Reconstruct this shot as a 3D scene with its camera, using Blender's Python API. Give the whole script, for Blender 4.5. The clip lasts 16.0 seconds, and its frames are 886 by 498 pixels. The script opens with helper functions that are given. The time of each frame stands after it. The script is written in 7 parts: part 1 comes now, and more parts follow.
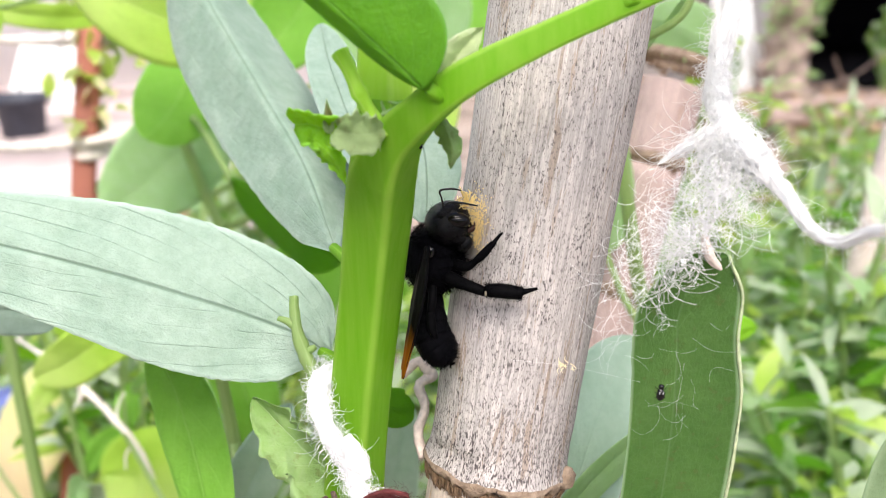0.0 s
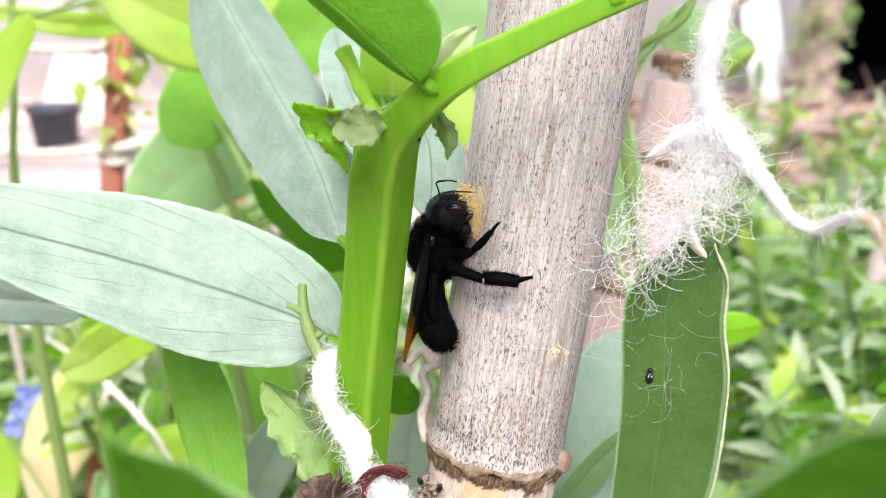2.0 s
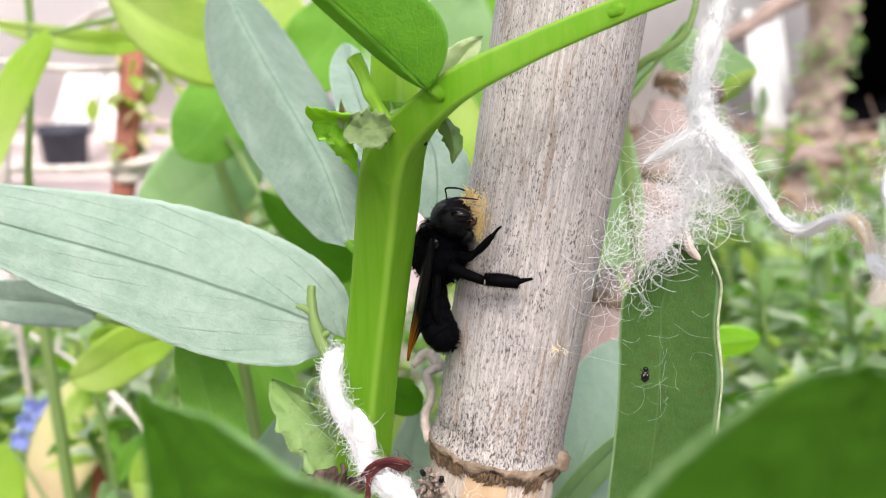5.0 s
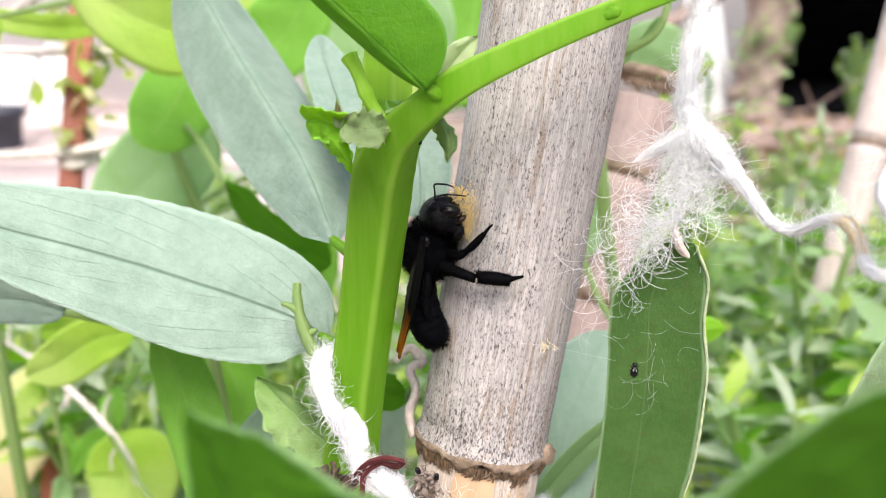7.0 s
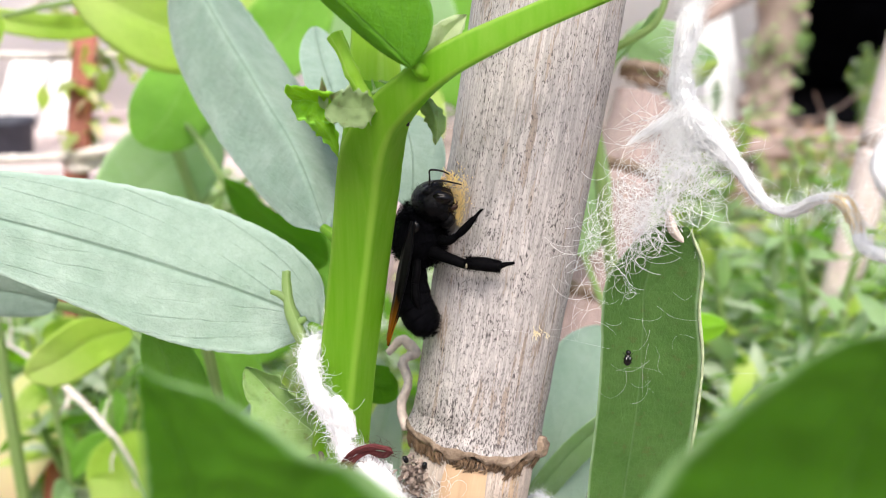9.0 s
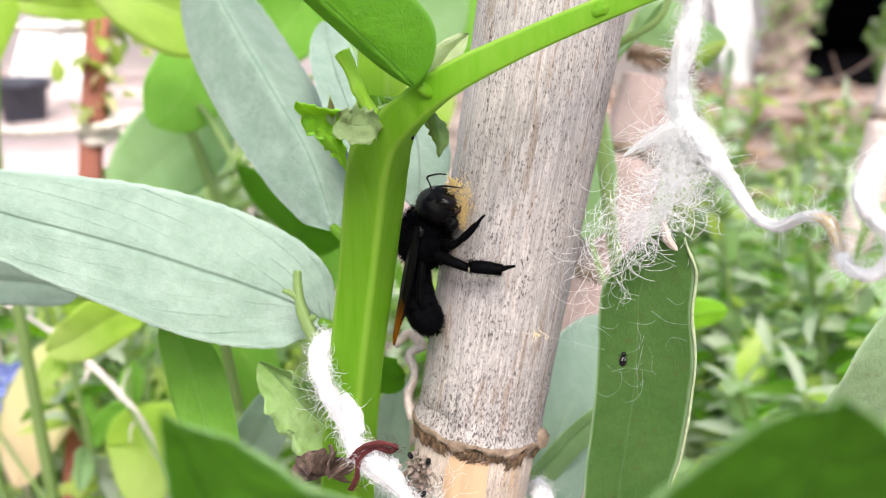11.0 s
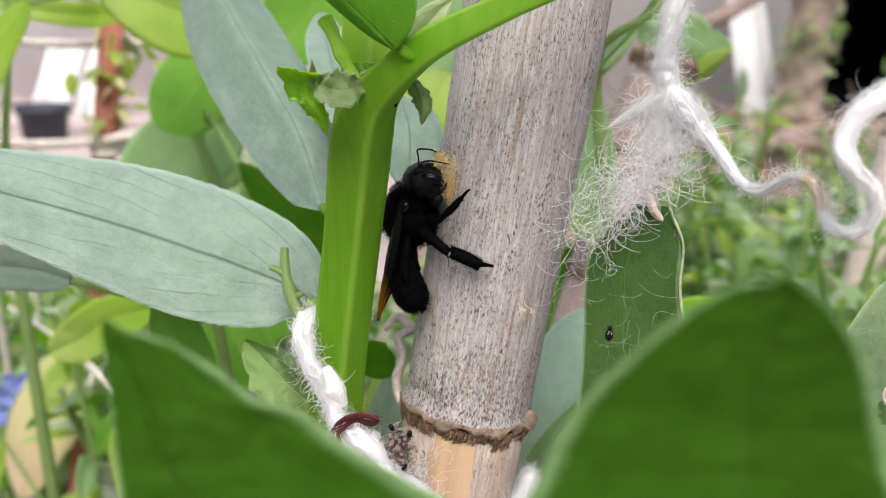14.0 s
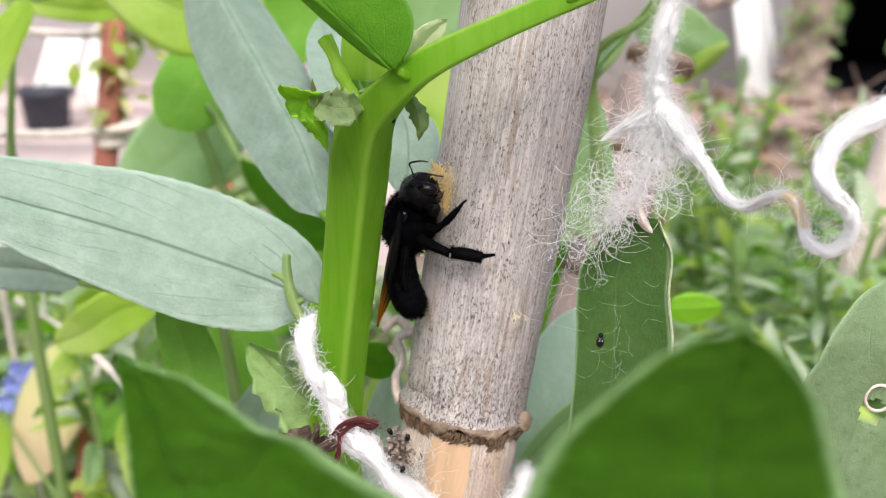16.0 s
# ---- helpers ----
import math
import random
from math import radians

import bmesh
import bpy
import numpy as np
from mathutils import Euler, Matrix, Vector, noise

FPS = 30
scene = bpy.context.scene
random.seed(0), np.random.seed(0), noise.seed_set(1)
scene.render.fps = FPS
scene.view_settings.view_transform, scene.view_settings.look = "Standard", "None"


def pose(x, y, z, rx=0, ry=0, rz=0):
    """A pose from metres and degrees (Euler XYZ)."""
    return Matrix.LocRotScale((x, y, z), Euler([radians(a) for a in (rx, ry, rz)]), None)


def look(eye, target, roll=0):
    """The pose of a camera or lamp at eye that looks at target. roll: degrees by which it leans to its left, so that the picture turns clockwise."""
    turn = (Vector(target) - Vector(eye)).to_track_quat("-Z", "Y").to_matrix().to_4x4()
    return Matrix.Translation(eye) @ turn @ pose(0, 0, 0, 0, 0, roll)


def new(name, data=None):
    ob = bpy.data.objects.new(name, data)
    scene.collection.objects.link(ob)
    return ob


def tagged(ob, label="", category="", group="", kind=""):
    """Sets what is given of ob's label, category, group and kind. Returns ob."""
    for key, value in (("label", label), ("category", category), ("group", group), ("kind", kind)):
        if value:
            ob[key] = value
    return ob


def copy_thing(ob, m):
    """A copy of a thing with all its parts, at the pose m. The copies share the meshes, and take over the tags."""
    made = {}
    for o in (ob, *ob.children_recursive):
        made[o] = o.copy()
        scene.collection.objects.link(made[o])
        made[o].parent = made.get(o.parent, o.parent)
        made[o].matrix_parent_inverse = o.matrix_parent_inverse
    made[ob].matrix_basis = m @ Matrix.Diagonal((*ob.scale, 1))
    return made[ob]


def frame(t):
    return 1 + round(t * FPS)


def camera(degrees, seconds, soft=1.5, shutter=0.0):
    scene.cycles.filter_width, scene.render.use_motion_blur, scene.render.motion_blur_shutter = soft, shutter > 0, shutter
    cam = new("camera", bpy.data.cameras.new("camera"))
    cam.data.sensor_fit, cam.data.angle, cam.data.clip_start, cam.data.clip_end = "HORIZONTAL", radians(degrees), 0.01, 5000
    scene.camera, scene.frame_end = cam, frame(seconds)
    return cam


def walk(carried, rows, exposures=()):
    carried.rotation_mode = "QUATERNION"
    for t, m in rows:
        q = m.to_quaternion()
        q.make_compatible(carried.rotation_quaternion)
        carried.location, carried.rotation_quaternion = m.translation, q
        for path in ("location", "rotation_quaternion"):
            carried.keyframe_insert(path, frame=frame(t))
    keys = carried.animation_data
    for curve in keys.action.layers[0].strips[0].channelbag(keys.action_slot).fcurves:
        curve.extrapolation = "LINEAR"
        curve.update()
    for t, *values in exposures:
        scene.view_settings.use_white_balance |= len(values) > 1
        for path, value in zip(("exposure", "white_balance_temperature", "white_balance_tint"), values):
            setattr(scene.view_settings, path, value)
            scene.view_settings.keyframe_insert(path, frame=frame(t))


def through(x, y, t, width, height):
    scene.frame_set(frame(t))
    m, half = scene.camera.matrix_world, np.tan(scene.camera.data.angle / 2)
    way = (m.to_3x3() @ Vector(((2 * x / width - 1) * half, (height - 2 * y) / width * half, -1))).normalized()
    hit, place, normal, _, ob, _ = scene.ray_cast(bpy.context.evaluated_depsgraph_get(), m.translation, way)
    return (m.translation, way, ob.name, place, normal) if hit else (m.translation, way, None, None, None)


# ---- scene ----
# The hand-held camera: seconds, x, y, z, yaw, pitch, roll
cam = camera(52.38, 16.0, soft=0.9)
cam.data.dof.use_dof = True
cam.data.dof.focus_distance = 0.136
cam.data.dof.aperture_fstop = 22.0
ROWS = [
    (0.0, 0.00498, -0.01324, 0.42108, 2.380, -17.932, -0.665),
    (0.5, 0.00456, -0.01568, 0.42201, 2.279, -17.950, -0.470),
    (1.0, 0.00569, -0.01690, 0.42067, 2.783, -17.561, -0.462),
    (1.5, 0.00799, -0.01903, 0.41864, 3.581, -16.933, -0.746),
    (2.0, 0.00937, -0.02005, 0.41985, 4.162, -17.199, -0.905),
    (2.5, 0.01014, -0.01953, 0.42175, 4.735, -17.696, -1.119),
    (3.0, 0.00974, -0.02191, 0.42396, 4.854, -17.867, -1.240),
    (3.5, 0.01018, -0.02332, 0.42270, 5.019, -17.352, -1.079),
    (6.0, 0.00970, -0.02717, 0.41668, 4.118, -15.164, 0.026),
    (6.5, 0.00875, -0.02671, 0.42082, 3.531, -16.747, -0.197),
    (7.0, 0.00249, -0.02621, 0.42017, 0.712, -16.638, 0.500),
    (7.5, 0.00082, -0.02180, 0.41759, -0.341, -16.336, 0.787),
    (8.0, 0.00248, -0.01996, 0.41556, 0.112, -15.985, 0.655),
    (8.5, 0.00436, -0.02240, 0.41517, 0.830, -15.741, 0.481),
    (11.0, 0.00707, -0.02827, 0.42422, 2.236, -18.521, 0.220),
    (11.5, 0.00719, -0.02953, 0.42568, 2.264, -18.839, 0.251),
    (12.0, 0.00856, -0.02904, 0.41885, 2.339, -17.295, 0.388),
    (12.5, 0.00996, -0.02964, 0.41801, 2.789, -17.136, 0.384),
    (13.0, 0.01011, -0.03218, 0.41464, 2.796, -16.131, 0.426),
    (13.5, 0.01324, -0.02780, 0.41453, 3.909, -16.564, 0.123),
    (14.0, 0.01226, -0.02965, 0.41525, 3.388, -16.603, 0.282),
    (14.5, 0.01351, -0.02957, 0.41783, 3.711, -17.406, 0.107),
    (15.0, 0.01429, -0.03086, 0.41919, 3.935, -17.645, -0.021),
    (15.5, 0.01452, -0.03170, 0.41941, 3.944, -17.674, -0.033),
    (16.0, 0.01332, -0.03275, 0.42096, 3.541, -17.805, 0.198),
]
EXPOSURES = ((0.0, 0.87), (1.0, 0.82), (1.5, 0.97), (2.0, 0.99), (2.5, 0.79), (3.0, 0.57), (3.5, 0.45), (5.0, 0.65), (6.0, 0.83), (7.0, 0.8), (8.0, 0.88), (8.2, 0.85), (8.5, 0.71), (11.0, 0.8), (11.5, 0.68), (12.0, 0.68), (12.5, 0.64), (13.5, 0.36), (14.0, 0.23), (14.5, 0.39), (15.0, 0.48), (15.5, 0.4), (16.0, 0.46))
walk(cam, [(t, pose(x, y, z, 90 + pitch, 0, yaw) @ pose(0, 0, 0, 0, 0, roll)) for t, x, y, z, yaw, pitch, roll in ROWS], EXPOSURES)

# ---- daylight: bright overcast ----
world = bpy.data.worlds.new("overcast_sky")
scene.world = world
world.use_nodes = True
wn = world.node_tree.nodes
sky = wn.new("ShaderNodeTexSky")
sky.sky_type = "NISHITA"
sky.sun_disc = False
sky.sun_elevation = radians(58)
sky.sun_rotation = radians(174)
sky.dust_density = 4.0
sky.air_density = 1.0
sky.ozone_density = 1.0
wn["Background"].inputs[1].default_value = 0.15
world.node_tree.links.new(sky.outputs[0], wn["Background"].inputs[0])
sun = new("sun", bpy.data.lights.new("sun", "SUN"))
sun.data.energy = 2.4
sun.data.angle = radians(40)
sun.data.color = (1.0, 0.94, 0.89)
sun.matrix_world = look((0.25, -2.35, 4.1), (0, 0.1, 0.4))


# ---- materials ----
class Graph:
    """A node material, written as nested calls."""

    def __init__(self, name):
        self.mat = bpy.data.materials.new(name)
        self.mat.use_nodes = True
        self.nt = self.mat.node_tree
        self.bsdf = self.nt.nodes["Principled BSDF"]
        self.out = self.nt.nodes["Material Output"]

    def add(self, kind, ins=None, **props):
        n = self.nt.nodes.new(kind)
        if "operation" in props:
            n.operation = props["operation"]
        if "data_type" in props:
            n.data_type, n.blend_type = props["data_type"], props["blend_type"]
        if "feature" in props:
            n.feature = props["feature"]
        for k, v in (ins or {}).items():
            self.put(n.inputs[k], v)
        return n

    def put(self, socket, v):
        if isinstance(v, bpy.types.NodeSocket):
            self.nt.links.new(v, socket)
        elif isinstance(v, bpy.types.Node):
            self.nt.links.new(v.outputs[0], socket)
        else:
            socket.default_value = (*v, 1) if isinstance(v, tuple) and len(v) == 3 and socket.type == "RGBA" else v

    def coords(self, which="Object", scale=(1, 1, 1)):
        tc = self.add("ShaderNodeTexCoord")
        return self.add("ShaderNodeMapping", {"Vector": tc.outputs[which], "Scale": scale}).outputs[0]

    def noise(self, vec, scale, detail=4.0, rough=0.6, dist=0.0):
        return self.add("ShaderNodeTexNoise", {"Vector": vec, "Scale": scale, "Detail": detail, "Roughness": rough, "Distortion": dist}).outputs[0]

    def ramp(self, fac, *stops):
        r = self.add("ShaderNodeValToRGB", {"Fac": fac})
        el = r.color_ramp.elements
        while len(el) < len(stops):
            el.new(0.5)
        for e, (p, c) in zip(el, stops):
            e.position = p
            e.color = (c, c, c, 1) if isinstance(c, (int, float)) else (*c, 1)
        return r.outputs[0]

    def math(self, op, a, b=0.0):
        n = self.add("ShaderNodeMath", operation=op)
        self.put(n.inputs[0], a), self.put(n.inputs[1], b)
        return n.outputs[0]

    def mix(self, fac, a, b, blend="MIX"):
        n = self.add("ShaderNodeMix", data_type="RGBA", blend_type=blend)
        self.put(n.inputs[0], fac), self.put(n.inputs[6], a), self.put(n.inputs[7], b)
        return n.outputs[2]

    def bump(self, height, strength, distance):
        return self.add("ShaderNodeBump", {"Height": height, "Strength": strength, "Distance": distance}).outputs[0]

    def set(self, **kw):
        for k, v in kw.items():
            self.put(self.bsdf.inputs[k.replace("_", " ")], v)
        return self


def leaf_material(name, dark, light, vein, back, through, rough=0.5, glow=0.35, veins=9.0, spots=0.0, vein_amount=0.5, pale=0.0, sweep=0.7, margin=0.35, rim_from=0.455):
    """A leaf: mottled blade, paler veins by the leaf's own coordinates, fine relief, light coming through."""
    g = Graph(name)
    uv = g.coords("UV")
    sep = g.add("ShaderNodeSeparateXYZ", {"Vector": uv})
    obj = g.coords("Object")
    across = g.math("ABSOLUTE", g.math("SUBTRACT", sep.outputs[0], 0.5))
    wob = g.math("MULTIPLY", g.math("SUBTRACT", g.noise(obj, 110.0, 3.0), 0.5), 0.07)
    phase = g.math("MULTIPLY", g.math("ADD", g.math("SUBTRACT", sep.outputs[1], g.math("MULTIPLY", across, sweep)), wob), veins)
    side = g.math("ABSOLUTE", g.math("SUBTRACT", g.math("FRACT", phase), 0.5))
    sidevein = g.ramp(side, (0.0, 1.0), (0.016, 0.5), (0.045, 0.0))
    broken = g.ramp(g.noise(obj, 85.0, 3.0, 0.6), (0.42, 0.0), (0.6, 1.0))
    sidevein = g.math("MULTIPLY", sidevein, broken)
    mid = g.ramp(across, (0.0, 1.0), (0.006, 0.8), (0.016, 0.0))
    net = g.add("ShaderNodeTexVoronoi", {"Vector": obj, "Scale": 900.0}, feature="DISTANCE_TO_EDGE").outputs[0]
    netline = g.ramp(net, (0.0, 1.0), (0.09, 0.0))
    veinfac = g.math("MULTIPLY", g.math("MAXIMUM", mid, g.math("MULTIPLY", sidevein, 0.5)), vein_amount)
    blotch = g.noise(obj, 140.0, 5.0, 0.6)
    grain = g.noise(obj, 2600.0, 3.0, 0.7)
    col = g.mix(g.ramp(blotch, (0.3, 0.0), (0.7, 1.0)), dark, light)
    streaks = g.noise(obj, 520.0, 3.0, 0.6)
    col = g.mix(g.math("MULTIPLY", g.ramp(streaks, (0.42, 0.0), (0.62, 1.0)), 0.35), col, g.mix(0.5, col, dark, "MULTIPLY"))
    col = g.mix(g.math("MULTIPLY", grain, 0.28), col, g.mix(0.5, col, light))
    col = g.mix(g.math("MULTIPLY", netline, 0.11), col, vein)
    if spots:
        sp = g.ramp(g.noise(obj, 520.0, 2.0), (0.62, 0.0), (0.68, 1.0))
        col = g.mix(g.math("MULTIPLY", sp, spots), col, (0.16, 0.1, 0.045))
    col = g.mix(veinfac, col, vein)
    if margin:
        rim = g.ramp(across, (rim_from, 0.0), (min(0.498, rim_from + 0.04), 1.0))
        col = g.mix(g.math("MULTIPLY", rim, margin), col, tuple(min(1.0, c * 1.5 + (0.24 if margin > 0.9 else 0.12)) for c in light))
    if pale:
        edge = g.ramp(g.math("ADD", sep.outputs[1], g.math("MULTIPLY", g.noise(obj, 60.0, 4.0), 0.4)), (0.55, 0.0), (1.0, 1.0))
        col = g.mix(g.math("MULTIPLY", edge, pale), col, back)
    height = g.math("ADD", g.math("MULTIPLY", g.math("ADD", blotch, g.math("ADD", g.math("MULTIPLY", grain, 0.25), g.math("MULTIPLY", streaks, 0.3))), 0.8), g.math("MULTIPLY", g.math("ADD", veinfac, g.math("MULTIPLY", netline, 0.015)), -0.8))
    pucker = g.noise(g.coords("UV", (26.0, 60.0, 1.0)), 1.0, 4.0, 0.65, 0.6)
    nrm = g.bump(g.math("ADD", height, g.math("MULTIPLY", pucker, 0.45)), 0.6, 0.0008)
    g.set(Base_Color=col, Roughness=rough, Normal=nrm)
    g.bsdf.inputs["Specular IOR Level"].default_value = 0.2
    tr = g.add("ShaderNodeBsdfTranslucent", {"Color": g.mix(g.math("MULTIPLY", blotch, 0.6), through, g.mix(0.5, through, light)), "Normal": nrm})
    both = g.add("ShaderNodeMixShader", {0: glow, 1: g.bsdf.outputs[0], 2: tr.outputs[0]})
    g.nt.links.new(both.outputs[0], g.out.inputs[0])
    return g.mat


def plain(name, color, rough=0.6, vary=0.25, scale=200.0, bump=0.3, dist=0.0005, metal=0.0, spec=0.4, stretch=(1, 1, 1), light=None):
    g = Graph(name)
    obj = g.coords("Object", stretch)
    a, b = g.noise(obj, scale, 5.0), g.noise(obj, scale * 9, 3.0)
    dark = tuple(c * (1 - vary) for c in color)
    bright = light or tuple(min(1.0, c * (1 + vary)) for c in color)
    col = g.mix(g.ramp(a, (0.3, 0.0), (0.7, 1.0)), dark, bright)
    col = g.mix(g.math("MULTIPLY", b, vary), col, dark)
    g.set(Base_Color=col, Roughness=rough, Metallic=metal, Normal=g.bump(g.math("ADD", a, g.math("MULTIPLY", b, 0.4)), bump, dist))
    g.bsdf.inputs["Specular IOR Level"].default_value = spec
    return g.mat


def matt(name, color):
    """Dull fibre with no gloss at all."""
    g = Graph(name)
    tone = g.noise(g.coords("Object"), 1500.0, 2.0)
    hair = g.add("ShaderNodeBsdfDiffuse", {"Color": g.mix(tone, tuple(c * 0.6 for c in color), color), "Roughness": 0.9})
    g.nt.links.new(hair.outputs[0], g.out.inputs[0])
    return g.mat


def cane_material(name, grey, tan, dark, flecks=1.0, foot=None):
    """Weathered bamboo: long fibres, worn tan slits, short black mould flecks, a mouldy foot above the node."""
    g = Graph(name)
    obj = g.coords("Object")
    fibre = g.noise(g.coords("Object", (1, 1, 0.035)), 2600.0, 4.0, 0.65)
    broad = g.noise(g.coords("Object", (1, 1, 0.25)), 120.0, 4.0, 0.6)
    slit = g.noise(g.coords("Object", (1, 1, 0.1)), 800.0, 4.0, 0.6, 0.5)
    fleck = g.noise(g.coords("Object", (1, 1, 0.42)), 3400.0, 5.0, 0.72)
    dust = g.noise(g.coords("Object", (1, 1, 0.5)), 4200.0, 2.0, 0.6)
    col = g.mix(g.ramp(broad, (0.3, 0.0), (0.72, 1.0)), grey, tuple(min(1, c * 1.18) for c in grey))
    col = g.mix(g.math("MULTIPLY", g.ramp(fibre, (0.35, 1.0), (0.6, 0.0)), 0.6), col, tuple(c * 0.5 for c in grey))
    col = g.mix(g.math("MULTIPLY", g.ramp(g.noise(g.coords("Object", (1, 1, 0.12)), 1500.0, 3.0), (0.54, 0.0), (0.62, 1.0)), 0.5), col, tuple(min(1, c * 1.45) for c in grey))
    col = g.mix(g.math("MULTIPLY", g.ramp(slit, (0.61, 0.0), (0.66, 1.0)), 0.6), col, tan)
    worn = g.math("MULTIPLY", g.ramp(g.noise(g.coords("Object", (1, 1, 0.11)), 420.0, 6.0, 0.72, 0.3), (0.575, 0.0), (0.60, 1.0)), 0.72)
    col = g.mix(worn, col, g.mix(fibre, tuple(c * 0.7 for c in tan), tuple(c * 1.25 for c in tan)))
    where = g.ramp(g.noise(obj, 110.0, 3.0), (0.36, 0.3), (0.58, 1.0))
    spots = g.math("MULTIPLY", g.ramp(fleck, (0.545, 0.0), (0.60, 1.0)), where)
    col = g.mix(g.math("MULTIPLY", spots, 0.82 * flecks), col, dark)
    patch = g.ramp(g.noise(g.coords("Object", (1, 1, 0.4)), 260.0, 3.0), (0.5, 0.0), (0.62, 1.0))
    blots = g.math("MULTIPLY", g.ramp(g.noise(g.coords("Object", (1, 1, 0.45)), 2100.0, 3.0), (0.57, 0.0), (0.62, 1.0)), patch)
    col = g.mix(g.math("MULTIPLY", blots, 0.9 * flecks), col, dark)
    col = g.mix(g.math("MULTIPLY", g.ramp(dust, (0.6, 0.0), (0.7, 1.0)), 0.35 * flecks), col, tuple(c * 0.3 for c in grey))
    if foot:
        z = g.add("ShaderNodeSeparateXYZ", {"Vector": obj}).outputs[2]
        near = g.ramp(g.math("ADD", g.math("MULTIPLY", g.math("SUBTRACT", z, foot), 1 / 0.02), g.math("MULTIPLY", g.math("SUBTRACT", broad, 0.5), 0.7)), (0.05, 1.0), (0.75, 0.0))
        mould = g.math("MULTIPLY", g.ramp(fleck, (0.5, 0.0), (0.58, 1.0)), near)
        col = g.mix(g.math("MULTIPLY", mould, 0.9), col, dark)
    h = g.math("SUBTRACT", g.math("ADD", g.math("MULTIPLY", fibre, 0.7), broad), g.math("MULTIPLY", spots, 0.5))
    g.set(Base_Color=col, Roughness=0.62, Normal=g.bump(h, 0.45, 0.0005))
    g.bsdf.inputs["Specular IOR Level"].default_value = 0.3
    return g.mat


def stem_material(name, base, light):
    """Juicy green stem: long pale streaks, faint pores, soft translucence."""
    g = Graph(name)
    streak = g.noise(g.coords("Object", (1, 1, 0.06)), 700.0, 3.0)
    obj = g.coords("Object")
    blotch = g.noise(obj, 120.0, 4.0)
    pores = g.ramp(g.noise(obj, 2400.0, 2.0), (0.66, 0.0), (0.74, 1.0))
    uv = g.add("ShaderNodeSeparateXYZ", {"Vector": g.coords("UV")}).outputs[0]
    col = g.mix(g.ramp(streak, (0.3, 0.0), (0.7, 1.0)), base, g.mix(0.35, base, light))
    col = g.mix(g.math("MULTIPLY", blotch, 0.16), col, light)
    rib = g.math("ABSOLUTE", g.math("SUBTRACT", g.math("FRACT", g.math("MULTIPLY", uv, 4.0)), 0.5))
    col = g.mix(g.ramp(rib, (0.0, 0.6), (0.06, 0.4), (0.12, 0.0)), col, light)
    col = g.mix(g.math("MULTIPLY", pores, 0.25), col, light)
    nrm = g.bump(g.math("ADD", streak, g.math("MULTIPLY", pores, 0.2)), 0.2, 0.0003)
    g.set(Base_Color=col, Roughness=0.5, Normal=nrm)
    g.bsdf.inputs["Specular IOR Level"].default_value = 0.22
    tr = g.add("ShaderNodeBsdfTranslucent", {"Color": g.mix(0.5, col, light), "Normal": nrm})
    both = g.add("ShaderNodeMixShader", {0: 0.52, 1: g.bsdf.outputs[0], 2: tr.outputs[0]})
    g.nt.links.new(both.outputs[0], g.out.inputs[0])
    return g.mat


def fibre_material(name, color, glow=0.3, rough=0.85, sheen=0.0):
    g = Graph(name)
    tone = g.noise(g.coords("Object"), 700.0, 3.0)
    col = g.mix(tone, tuple(c * 0.9 for c in color), color)
    g.set(Base_Color=col, Roughness=rough)
    g.bsdf.inputs["Specular IOR Level"].default_value = 0.15
    g.set(Sheen_Weight=sheen, Sheen_Roughness=0.35)
    tr = g.add("ShaderNodeBsdfTranslucent", {"Color": color})
    both = g.add("ShaderNodeMixShader", {0: glow, 1: g.bsdf.outputs[0], 2: tr.outputs[0]})
    g.nt.links.new(both.outputs[0], g.out.inputs[0])
    return g.mat


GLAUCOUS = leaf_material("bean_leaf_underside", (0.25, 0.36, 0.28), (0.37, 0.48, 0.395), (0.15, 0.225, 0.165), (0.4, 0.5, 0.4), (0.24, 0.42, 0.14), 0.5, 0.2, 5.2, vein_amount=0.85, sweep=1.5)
# Darker copy of GLAUCOUS: puts shade into the tall leaflet's colour.
GLAUCOUS_SHADED = leaf_material("bean_leaf_shaded_underside", (0.225, 0.335, 0.25), (0.34, 0.445, 0.36), (0.13, 0.2, 0.14), (0.4, 0.5, 0.4), (0.24, 0.42, 0.14), 0.5, 0.2, 4.4, vein_amount=0.6, sweep=1.5)
FRESH = leaf_material("bean_leaf_upper", (0.085, 0.26, 0.007), (0.13, 0.35, 0.014), (0.2, 0.38, 0.09), (0.3, 0.4, 0.2), (0.26, 0.58, 0.01), 0.5, 0.42, 7.0)
# Lighter, mintier copy of GLAUCOUS, brightening leaflets that lie in shadow.
GLAUCOUS_LIT = leaf_material("bean_leaf_underside_lit", (0.33, 0.46, 0.36), (0.45, 0.57, 0.47), (0.35, 0.48, 0.38), (0.3, 0.4, 0.2), (0.5, 0.72, 0.4), 0.55, 0.35, 6.0, vein_amount=0.35)
DULL = leaf_material("bean_leaf_dull", (0.062, 0.152, 0.03), (0.10, 0.205, 0.05), (0.22, 0.34, 0.15), (0.3, 0.4, 0.2), (0.2, 0.42, 0.06), 0.62, 0.25, 8.0, spots=0.25, vein_amount=0.3, margin=0.95, rim_from=0.462)
DEEP = leaf_material("dark_leaf", (0.07, 0.22, 0.008), (0.11, 0.3, 0.012), (0.14, 0.3, 0.05), (0.3, 0.4, 0.2), (0.38, 0.7, 0.1), 0.5, 0.58, 8.0)
